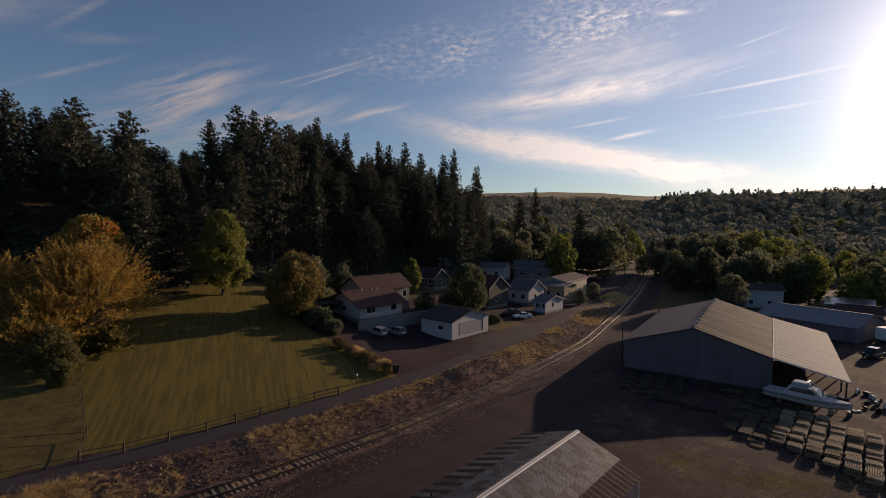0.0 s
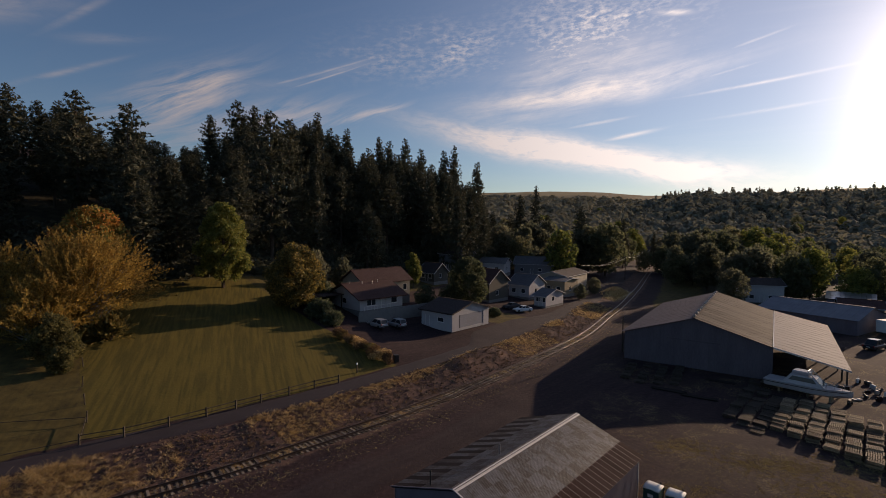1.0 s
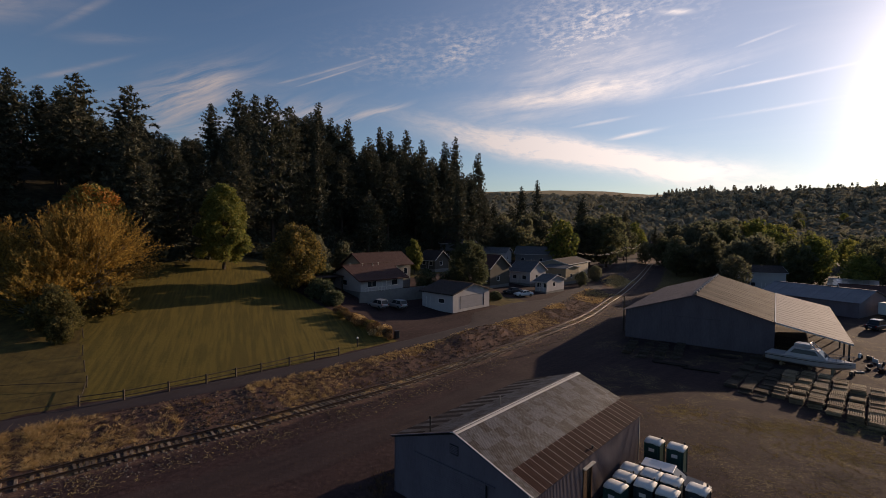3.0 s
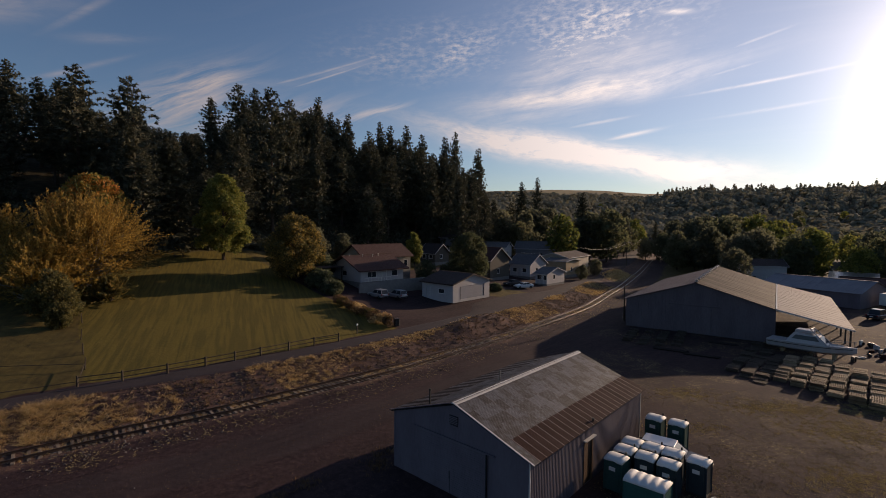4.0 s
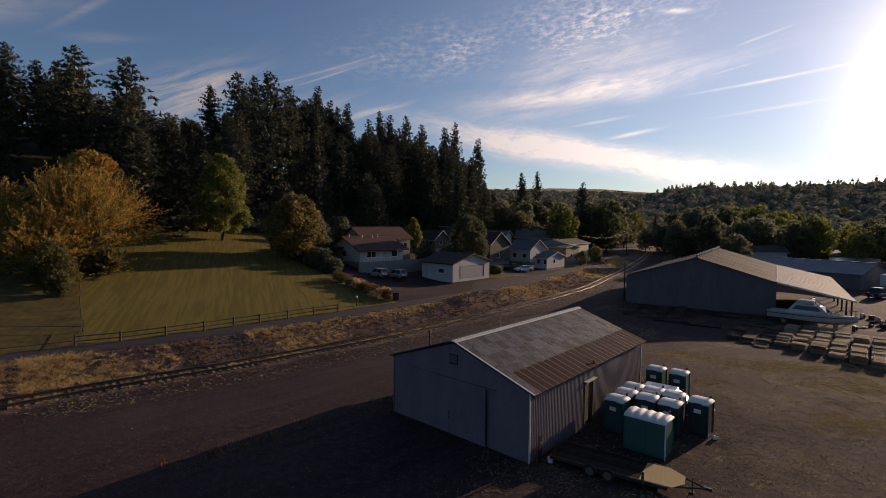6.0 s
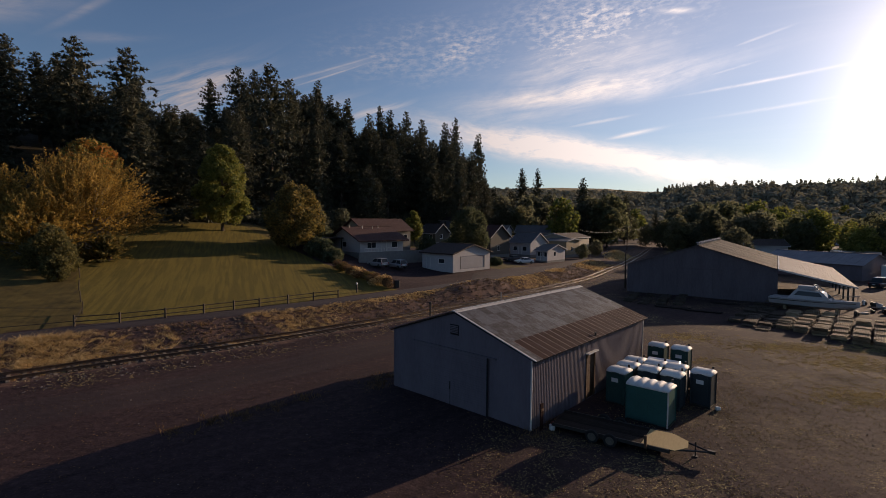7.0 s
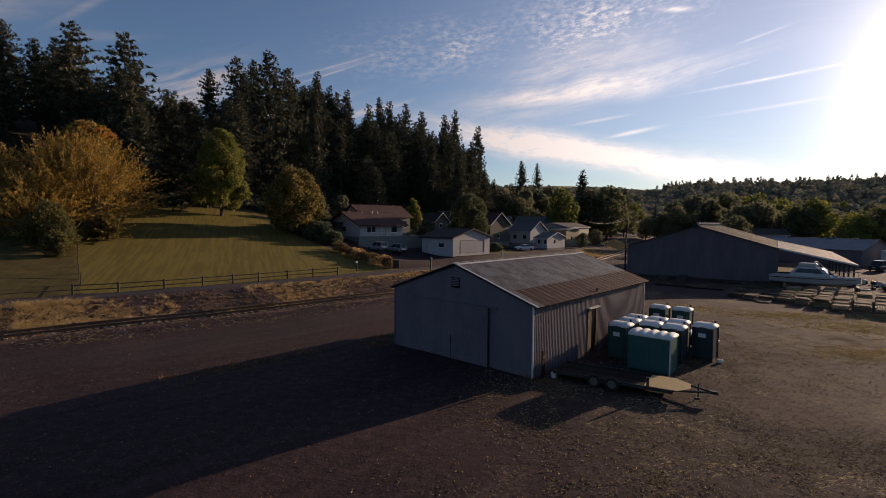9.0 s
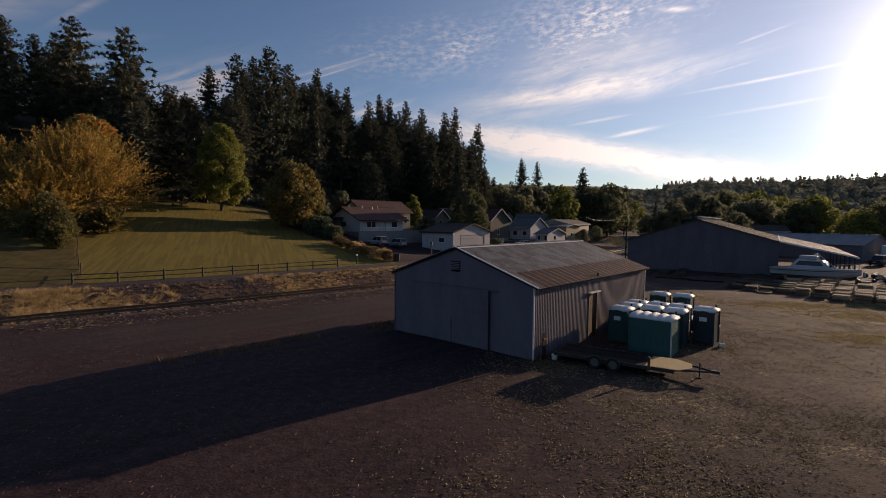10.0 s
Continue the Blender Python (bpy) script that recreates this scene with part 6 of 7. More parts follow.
def flat_trailer():
    """A low two-axle trailer with a plank deck, a plywood sheet on its nose, and an A-frame hitch."""
    th = thing("flat_trailer", frame_at(8.35, 25.05, 0.0, -29), "low two-axle flat trailer with dark plank deck beside the toilets", "trailer")
    for k in range(11):
        part("plank", Shape().box(-3.3, 2.4, -1.05 + k * 0.19, -1.05 + k * 0.19 + 0.175, 0.42, 0.47), DECK, th)
    for y in (-1.1, 1.06):
        part("side_rail", Shape().box(-3.35, 2.45, y, y + 0.07, 0.33, 0.50), STEEL, th)
    for x in (-3.35, -1.4, 0.6, 2.4):
        part("cross_member", Shape().box(x, x + 0.08, -1.05, 1.06, 0.30, 0.415), STEEL, th)
    for s in (-1, 1):
        for x in (-1.15, -0.25):
            wheel(th, x, s * 1.22, 0.34, 0.2)
        part("axle_hanger", Shape().box(-1.3, -0.1, s * 1.02 - 0.05, s * 1.02 + 0.05, 0.22, 0.335), STEEL, th)
        part("hitch_bar", Shape().rod((2.45, s * 0.85, 0.42), (4.1, 0.02 * s, 0.40), 0.045), STEEL, th)
    part("coupler", Shape().box(4.0, 4.35, -0.08, 0.08, 0.34, 0.48), STEEL, th)
    part("jack", Shape().rod((3.5, 0, 0.05), (3.5, 0, 0.74), 0.03).box(3.4, 3.6, -0.1, 0.1, 0.0, 0.05), STEEL, th)
    part("nose_plate", Shape().add([(1.2, -1.02, 0.48), (2.7, -1.02, 0.485), (3.2, -0.35, 0.49), (3.15, 0.45, 0.49), (2.4, 1.0, 0.485), (1.3, 0.98, 0.48), (1.2, -1.02, 0.505), (2.7, -1.02, 0.51), (3.2, -0.35, 0.515), (3.15, 0.45, 0.515), (2.4, 1.0, 0.51), (1.3, 0.98, 0.505)],
                                   [(6, 7, 8, 9, 10, 11), (5, 4, 3, 2, 1, 0)] + [(i, (i + 1) % 6, (i + 1) % 6 + 6, i + 6) for i in range(6)]), PLYWOOD, th, "pale plywood sheet")
    part("upright", Shape().box(1.35, 1.47, -1.22, -1.12, 0.34, 0.98), BROWN_WOOD, th)
    part("tail_light", Shape().box(-3.4, -3.34, -1.0, -0.8, 0.36, 0.46), TAIL_RED, th)
    return th


flat_trailer()


def boat():
    """A small cabin cruiser on blocks: flared hull, deck, sloped cabin, flying bridge and rail."""
    th = thing("boat", frame_at(45.2, 65.2, 0.25, -47.5), "white cabin cruiser stored on blocks in the yard", "boat")
    L = 9.4
    sts = []
    for t in (0.0, 0.08, 0.3, 0.55, 0.75, 0.88, 0.96, 1.0):
        x = -L / 2 + L * t
        b = 1.45 * (1 - max(0, (t - 0.45) / 0.55) ** 2.2) + 0.02
        keel = 0.15 + 0.75 * max(0, (t - 0.6) / 0.4) ** 2
        top = 1.35 + 0.25 * t * t
        ch = keel + 0.38
        sts.append([(x, 0, keel), (x, b * 0.78, ch), (x, b, top), (x, b * 0.93, top + 0.02), (x, -b * 0.93, top + 0.02), (x, -b, top), (x, -b * 0.78, ch)])
    part("hull", Shape().sweep(sts), HULL, th)
    stripe = Shape()
    for a, b in zip(sts[:6], sts[1:7]):
        stripe.add([(a[5][0], a[5][1] - 0.012, a[5][2] - 0.28), (b[5][0], b[5][1] - 0.012, b[5][2] - 0.28), (b[5][0], b[5][1] - 0.012, b[5][2] - 0.2), (a[5][0], a[5][1] - 0.012, a[5][2] - 0.2)], [(0, 1, 2, 3)])
    part("rub_stripe", stripe, STEEL, th)
    cab = [(-2.6, 1.25, 1.38), (1.9, 1.1, 1.45), (0.9, 0.85, 2.55), (-1.7, 0.95, 2.65)]
    part("cabin", Shape().add([(x, -w, z) for x, w, z in cab] + [(x, w, z) for x, w, z in cab], [(0, 1, 2, 3), (7, 6, 5, 4), (1, 5, 6, 2), (2, 6, 7, 3), (3, 7, 4, 0)]), HULL, th)
    for s in (-1, 1):
        part("side_window", Shape().add([(-1.9, s * 1.15, 1.85), (1.15, s * 1.02, 1.85), (0.72, s * 0.94, 2.4), (-1.45, s * 1.03, 2.4)], [(0, 1, 2, 3)]), GLASS, th)
    part("windscreen", Shape().add([(1.72, -0.95, 1.72), (1.72, 0.95, 1.72), (1.1, 0.8, 2.44), (1.1, -0.8, 2.44)], [(0, 1, 2, 3)]), GLASS, th)
    part("flying_bridge", Shape().soft_box(-1.6, 0.3, -0.8, 0.8, 2.6, 3.1, 0.1), HULL, th)
    for s in (-1, 1):
        part("arch_leg", Shape().rod((0.1, s * 0.75, 3.3), (1.95, s * 1.0, 1.5), 0.06), HULL, th)
        part("bow_rail", Shape().rod((1.9, s * 1.2, 2.0), (4.6, s * 0.12, 2.3), 0.025), BARE_STEEL, th)
        for k in range(4):
            x = 2.2 + k * 0.75
            part("stanchion", Shape().rod((x, s * (1.12 - 0.3 * k), 1.45), (x, s * (1.1 - 0.3 * k), 2.05 + 0.08 * k), 0.02, 0.02, 5), BARE_STEEL, th)
    part("arch_bar", Shape().rod((0.1, -0.75, 3.3), (0.1, 0.75, 3.3), 0.06), HULL, th)
    for x in (-3.2, 0.0, 2.4):
        part("block", Shape().box(x, x + 0.3, -0.6, 0.6, -0.3, 0.42 if x < 2 else 0.6), GREY_WOOD, th)
    part("swim_step", Shape().box(-5.2, -4.7, -1.1, 1.1, 0.55, 0.62), GREY_WOOD, th)
    return th


boat()

# ---- stacks of pallets ----
def pallet_mesh(wood):
    """A pallet: seven top boards and three bottom boards across two bearers."""
    sh = Shape()
    tops_ = [-0.6 + k * 0.184 for k in range(7)]
    lows = [-0.6, -0.048, 0.504]
    xs = sorted({round(v + d, 4) for v in tops_ + lows for d in (0.0, 0.096)})
    for y in (-0.5, 0.41):
        sh.sweep([[(x, y, 0.022), (x, y + 0.09, 0.022), (x, y + 0.09, 0.112), (x, y, 0.112)] for x in xs])
    for v in tops_:
        sh.box(round(v, 4), round(v + 0.096, 4), -0.5, 0.5, 0.112, 0.134)
    for v in lows:
        sh.box(round(v, 4), round(v + 0.096, 4), -0.5, 0.5, 0.0, 0.022)
    return sh.weld().mesh("pallet", wood)


PALLET = pallet_mesh(GREY_WOOD)
# same pallet in darker wood, the barn's shade put into its colour
SHADED_PALLET = pallet_mesh(FENCE_WOOD)
prng = random.Random(5)
for c in range(11):
    q, p0 = -11.7 + c * 1.6, (64.0, 62.6, 61.4, 62.4, 62.8, 62.6, 61.4, 60.6, 59.8, 59.4, 59.0)[c]
    for r in range(12 + (c < 4) * 4):
        if prng.random() < 0.07:
            continue
        p = p0 + r * 1.06
        x, y = q * 0.779 + p * 0.627, -q * 0.627 + p * 0.779
        if math.hypot(x - 45.2, y - 65.2) < 4.6:
            continue
        st = thing("pallet_stack", frame_at(x, y, height(x, y) + 0.01, -39 + prng.uniform(-8, 8)), "weathered wooden pallets stacked in the yard", "pallets", "rows of pallet stacks")
        for k in range(prng.choice((3, 4, 5, 5, 6, 6) if c > 2 else (1, 2, 3))):
            # the first three rows use the pallet darkened for the barn's shade
            ob = part("pallet", PALLET if c > 2 else SHADED_PALLET, GREY_WOOD, st)
            ob.matrix_basis = pose(prng.uniform(-0.11, 0.11), prng.uniform(-0.11, 0.11), k * 0.136, 0, 0, prng.uniform(-8, 8))

# ---- old pallet rows, the barn's shade put into their dark wood ----
for c in range(4):
    for r in range(5):
        x, y = 22.6 + c * 2.3 + r * 0.95, 69.6 + r * 1.9 - c * 0.3
        if prng.random() < 0.1:
            continue
        st = thing("pallet_stack", frame_at(x, y, height(x, y) + 0.01, -26 + prng.uniform(-7, 7)), "old wooden pallets, coloured darker for the barn's shade, heaped near its wall", "pallets", "rows of pallet stacks")
        for k in range(prng.choice((2, 3, 4))):
            ob = part("pallet", SHADED_PALLET, FENCE_WOOD, st)
            ob.matrix_basis = pose(prng.uniform(-0.12, 0.12), prng.uniform(-0.12, 0.12), k * 0.136, 0, 0, prng.uniform(-9, 9))

# ---- things at the shed's corner and by the toilets ----
board = thing("leaning_board", frame_at(4.35, 25.85, 0, 51), "rusty brown board leaning on the shed's corner", "board")
part("plank", Shape().box(-0.14, 0.14, -0.05, 0.0, 0.0, 1.5), ROOF_RUST, board)
part("batten", Shape().box(-0.14, 0.14, -0.09, -0.05, 1.1, 1.2), BROWN_WOOD, board)
lid = thing("bucket", frame_at(4.95, 25.9, 0, 20), "white plastic bucket on the dirt beside the shed", "bucket")
part("tub", Shape().rod((0, 0, 0.0), (0, 0, 0.3), 0.14, 0.17, 14), WHITE_PLASTIC, lid)
part("handle", Shape().rod((-0.17, 0, 0.28), (0, -0.12, 0.2), 0.008).rod((0, -0.12, 0.2), (0.17, 0, 0.28), 0.008), STEEL, lid)
jug = thing("jug", frame_at(15.5, 29.5, 0, 10), "white plastic jug on the ground beside a toilet", "jug")
part("tub", Shape().soft_box(-0.16, 0.16, -0.1, 0.1, 0, 0.24, 0.04), WHITE_PLASTIC, jug)
part("cap", Shape().rod((0.08, 0, 0.24), (0.08, 0, 0.29), 0.03, 0.03, 8), STEEL, jug)

# ---- scrap beside the boat ----
for i in range(22):
    x, y = 49 + prng.uniform(-1.5, 9.0), 64.5 + prng.uniform(-3.0, 8.0)
    a = prng.uniform(0, 180)
    w, d, h = prng.uniform(0.3, 1.1), prng.uniform(0.25, 0.7), prng.uniform(0.15, 0.7)
    sc = thing("scrap_machine", frame_at(x, y, height(x, y), a), "scrap machine part lying in the dirt yard", "scrap", "scrap by the boat")
    m = (STEEL, WHITE_PLASTIC, BARE_STEEL, STEEL, ROOF_RUST)[i % 5]
    part("casing", Shape().soft_box(-w / 2, w / 2, -d / 2, d / 2, 0, h, min(d, h) * 0.2), m, sc)
    part("bar", Shape().rod((-w * 0.7, 0, h * 0.6), (w * 0.8, d * 0.3, h + 0.15), 0.04), BARE_STEEL, sc)
    if i % 3 == 0:
        wheel(sc, w * 0.3, -d / 2 - 0.08, 0.22, 0.14)


def planks(x, y, a, n, ln, label):
    th = thing("timber_pile", frame_at(x, y, height(x, y), a), label, "timber")
    for k in range(n):
        z = 0.06 * (k // 5)
        part("plank", Shape().box(-ln / 2 + prng.uniform(-0.2, 0.2), ln / 2 + prng.uniform(-0.2, 0.2), -0.5 + (k % 5) * 0.2, -0.5 + (k % 5) * 0.2 + 0.17, z, z + 0.05), DECK, th)
    return th


planks(36.8, 70.6, -32, 10, 3.6, "weathered planks piled against the barn")
planks(27.5, 66.0, -30, 15, 4.2, "low pile of old planks in the barn's shade")
planks(30.5, 63.5, -28, 12, 4.0, "low pile of old boards in the yard")
planks(41.5, 64.6, -40, 5, 2.6, "a few boards lying before the boat")

# ---- further sheds on the far side of the yard ----
def long_shed(m, W, D, h, rise, roof_mat, label, n):
    th = thing("warehouse", m, label, "shed")
    for a in ((0, W, 0, 0.2), (0, W, D - 0.2, D)):
        part("wall", Shape().box(a[0], a[1], a[2], a[3], -0.3, h - 0.03), WALL_SHEET, th)
    for x in (0.0, W - 0.2):
        part("gable_wall", Shape().add([(x, 0.2, -0.3), (x, D - 0.2, -0.3), (x, D - 0.2, h - 0.05), (x, D / 2, h + rise - 0.05), (x, 0.2, h - 0.05)] + [(x + 0.2, 0.2, -0.3), (x + 0.2, D - 0.2, -0.3), (x + 0.2, D - 0.2, h - 0.05), (x + 0.2, D / 2, h + rise - 0.05), (x + 0.2, 0.2, h - 0.05)],
                                       [(4, 3, 2, 1, 0), (5, 6, 7, 8, 9)] + [(i, (i + 1) % 5, (i + 1) % 5 + 5, i + 5) for i in range(5)]), WALL_SHEET, th)
    dx = (W + 0.8) / n
    for y0, y1 in ((-0.5, D / 2), (D + 0.5, D / 2)):
        for i in range(n):
            x = -0.4 + i * dx
            z0 = h - rise / (D / 2) * 0.5 + 0.012 * (i % 2)
            part("roof_sheet", roof_slab(x, x + dx - 0.03, y0, z0, y1, h + rise + 0.012 * (i % 2), 0.05), roof_mat, th)
    part("ridge_cap", Shape().box(-0.4, W + 0.4, D / 2 - 0.25, D / 2 + 0.25, h + rise + 0.01, h + rise + 0.05), roof_mat, th)
    return th


long_shed(frame_at(69.5, 118.5, 0.0, -56.0), 19.0, 15, 3.3, 2.0, BLUE_ROOF, "long low shed with blue-grey metal roof", 22)
long_shed(frame_at(99.0, 138.0, -0.5, -38.0), 10, 12, 3.4, 1.3, BRIGHT_ROOF, "shed with a bright metal roof", 10)
box = thing("box_trailer", frame_at(88.5, 104.5, 0.0, 20), "pale box trailer parked beside the far shed", "trailer")
part("body", Shape().soft_box(-3, 3, -1.2, 1.2, 0.7, 3.2, 0.06), WHITE_PLASTIC, box)
part("chassis", Shape().box(-3.2, 3.6, -0.9, 0.9, 0.5, 0.7), STEEL, box)
for s in (-1, 1):
    wheel(box, -0.8, s * 1.05, 0.4, 0.24)

# ---- poles and wires ----
def utility_pole(x, y, h, label, arm=True):
    z = height(x, y)
    th = thing("utility_pole", Matrix.Translation((x, y, z)), label, "utility pole")
    part("pole", Shape().rod((0, 0, -0.5), (0, 0, h), 0.15, 0.10), FENCE_WOOD, th)
    if arm:
        part("crossarm", Shape().box(-1.1, 1.1, -0.06, 0.06, h - 0.7, h - 0.56), FENCE_WOOD, th)
        for k in (-1.0, -0.5, 0.5, 1.0):
            part("insulator", Shape().rod((k, 0, h - 0.56), (k, 0, h - 0.38), 0.05, 0.03, 6), WHITE_PLASTIC, th)
    return Vector((x, y, z + h - 0.4))


tops = [utility_pole(60.9, 191.0, 9.6, "wooden utility pole with crossarm beside the lane"), utility_pole(84, 240, 10, "distant wooden utility pole")]
utility_pole(27.6, 86.2, 6.3, "plain wooden post at the barn's corner", False)


def wire(a, b, sag, label):
    sh = Shape()
    pts = [a.lerp(b, k / 14) - Vector((0, 0, sag * 4 * (k / 14) * (1 - k / 14))) for k in range(15)]
    side = (b - a).cross(Vector((0, 0, 1))).normalized() * 0.025
    up_ = Vector((0, 0, 0.025))
    sh.sweep([[tuple(p + side), tuple(p + up_), tuple(p - side), tuple(p - up_)] for p in pts])
    tagged(part("wire", sh, BARE_STEEL), label, "wire")


for o in (-0.9, 0.9):
    wire(tops[0] + Vector((o, 0, 0)), Vector((37.5 + o, 163.0, 9.2)), 1.6, "sagging power line lit by the low sun")
    wire(tops[0] + Vector((o, 0, 0)), tops[1] + Vector((o, 0, 0)), 1.5, "sagging power line between poles")
tower = thing("radio_mast", Matrix.Translation((975, 1352, height(975, 1352))), "thin radio mast on the far ridge", "mast")
part("mast", Shape().rod((0, 0, 0), (0, 0, 48), 1.0, 0.7, 6), STEEL, tower)
part("platform", Shape().box(-6, 6, -1, 1, 44, 46), STEEL, tower)

# ---- by the trail and the drive ----
mb = thing("mailbox", Matrix.Translation((-15.4, 66.0, height(-15.4, 66.0))), "white mailbox on a dark wooden post by the trail", "mailbox")
part("post", Shape().soft_box(-0.08, 0.08, -0.08, 0.08, -0.2, 1.15, 0.01), FENCE_WOOD, mb)
part("box", Shape().soft_box(-0.1, 0.1, -0.2, 0.2, 1.15, 1.38, 0.04), WHITE_PLASTIC, mb)
bn = thing("bin", frame_at(-10.7, 71.6, height(-10.7, 71.6), 30), "dark wheeled bin at the end of the hedge", "bin")
part("body", Shape().soft_box(-0.35, 0.35, -0.4, 0.4, 0.05, 1.1, 0.05), STEEL, bn)
part("lid", Shape().soft_box(-0.38, 0.38, -0.44, 0.42, 1.1, 1.18, 0.03), STEEL, bn)
tb = thing("picnic_table", frame_at(-56.6, 90.9, height(-56.6, 90.9), 20), "dark wooden picnic table at the top of the lawn", "table")
for k in range(5):
    part("top_board", Shape().box(-0.95, 0.95, -0.4 + k * 0.16, -0.4 + k * 0.16 + 0.14, 0.72, 0.76), FENCE_WOOD, tb)
for s in (-0.75, 0.6):
    part("bench", Shape().box(-0.95, 0.95, s, s + 0.26, 0.42, 0.46), FENCE_WOOD, tb)
for x in (-0.7, 0.7):
    part("leg_frame", Shape().box(x, x + 0.09, -0.75, 0.85, 0.34, 0.42).box(x, x + 0.09, -0.45, -0.36, 0, 0.72).box(x, x + 0.09, 0.34, 0.43, 0, 0.72), FENCE_WOOD, tb)
posts = thing("wire_fence", Matrix.Identity(4), "pale leaning posts of an old wire fence beside the lawn", "fence")
for x, y, tilt in ((-38.9, 46.2, 0.1), (-41.7, 49.4, -0.08), (-45.0, 53.0, 0.12), (-48.6, 57.5, -0.1)):
    z = height(x, y)
    part("post", Shape().rod((x, y, z - 0.2), (x + tilt, y, z + 1.25), 0.07, 0.06, 7), FENCE_WOOD, posts)
for a, b in (((-36.4, 42.3), (-46.5, 34.5)), ((-39.0, 46.2), (-50.5, 41.5)), ((-38.9, 46.2), (-36.4, 42.3))):
    pr = [(a[0] + (b[0] - a[0]) * k / 5, a[1] + (b[1] - a[1]) * k / 5) for k in range(6)]
    for p, q in zip(pr, pr[1:]):
        part("rail", Shape().rod((*p, height(*p) + 0.55), (*q, height(*q) + 0.55), 0.035, 0.035, 5), FENCE_WOOD, posts)


def hedge():
    th = thing("hedge", Matrix.Identity(4), "row of dry golden-brown shrubs between lawn and drive", "hedge")
    hr = np.random.default_rng(3)
    for i in range(9):
        t = i / 8
        x, y = -21.6 + 9.8 * t, 79.3 - 8.2 * t
        z = height(x, y)
        r = 1.25 - 0.1 * (i % 3)
        bl = [(x + hr.normal() * 0.5, y + hr.normal() * 0.5, z + 0.5 + hr.random() * 0.5, r * (0.5 + 0.3 * hr.random())) for _ in range(5)]
        p, d = blob_points(1100, bl, hr, 0.5)
        p = p[p[:, 2] > z - 0.1]
        v, f = leaf_quads(p, 0.12 * (0.6 + 0.8 * hr.random(len(p))), hr)
        part("shrub", leaf_mesh("shrub", v, f, (WEEDS, LEAF_BRONZE, WEEDS, STRAW)[i % 4]), WEEDS, th)
    return th


hedge()
for x, y, h, w, s in ((-27.5, 88.0, 3.4, 3.2, 61), (-24.5, 85.0, 2.6, 2.4, 62), (-30.5, 98.0, 4.5, 3.4, 63), (6.0, 108.0, 1.8, 1.5, 64), (-9.5, 108.0, 5.5, 3.2, 65), (-4.0, 116, 5.0, 3.5, 66)):
    stand(leafy_tree("shrub", h, w, 0.1, 2200, 0.22, LEAF_DULL, "dark green shrub beside the house", s, "round", category="shrub"), x, y)


# ---- dry grass, weeds and stones ----
def tufts(name, pts, hgt, blades, material, label, rng, flop=0.38):
    """Thin leaning blades in tufts, joined."""
    n = len(pts) * blades
    base = np.repeat(pts, blades, 0) + np.column_stack([rng.normal(size=(n, 2)) * 0.13, np.zeros(n)])
    h = np.repeat(hgt, blades) * (0.5 + 0.7 * rng.random(n))
    lean = (rng.normal(size=(n, 2)) + np.repeat(rng.normal(size=(len(pts), 2)), blades, 0) * 0.7) * flop * h[:, None]
    a = rng.random(n) * 6.283
    w = np.column_stack([np.cos(a), np.sin(a), np.zeros(n)]) * (0.008 + 0.013 * rng.random(n))[:, None]
    tip = base + np.column_stack([lean, h])
    v = np.stack([base - w, base + w, tip + w * 0.4, tip - w * 0.4], 1).reshape(-1, 3)
    tagged(new(name, leaf_mesh(name, v, np.arange(4 * n).reshape(n, 4), material)), label, "grass", kind="stuff")


def lying_straw(name, xy, length, material, label, rng):
    """Loose dry stalks flat on the dirt, each a thin bent strip."""
    n = len(xy)
    a = rng.random(n) * 6.283
    d = np.column_stack([np.cos(a), np.sin(a)]) * (length * (0.5 + rng.random(n)))[:, None]
    k = np.column_stack([-d[:, 1], d[:, 0]])
    w = k / np.linalg.norm(k, axis=1)[:, None] * (0.008 + 0.014 * rng.random(n))[:, None]
    bend = k * rng.normal(size=(n, 1)) * 0.18
    ends = [xy - d * 0.5, xy + bend, xy + d * 0.5]
    rise = [0.010 + 0.015 * rng.random(n), 0.014 + 0.03 * rng.random(n), 0.010 + 0.015 * rng.random(n)]
    v = []
    for e, z in zip(ends, rise):
        g = land(e[:, 0], e[:, 1]) + z
        v += [np.column_stack([e - w, g - 0.004]), np.column_stack([e + w, g + 0.006])]
    v = np.stack(v, 1).reshape(-1, 3)
    o = 6 * np.arange(n)
    f = np.concatenate([np.column_stack([o, o + 1, o + 3, o + 2]), np.column_stack([o + 2, o + 3, o + 5, o + 4])])
    tagged(new(name, leaf_mesh(name, v, f, material)), label, "grass", kind="stuff")


grng = np.random.default_rng(21)


def scatter(n, s0, s1, a, b, power=1.0, clump=None):
    """Places beside the railway between two distances from it, thicker towards the camera."""
    i = (a + (b - a) * grng.random(n) ** power).astype(int)
    s = s0 + (s1 - s0) * grng.random(n)
    p = TRACK[i] + NORM[i] * s[:, None] + grng.normal(size=(n, 2)) * 0.3
    if clump:
        p = p[waves(p[:, 0], p[:, 1], *clump) > grng.random(len(p)) * 1.2 - 0.75]
    return np.column_stack([p, land(p[:, 0], p[:, 1])])


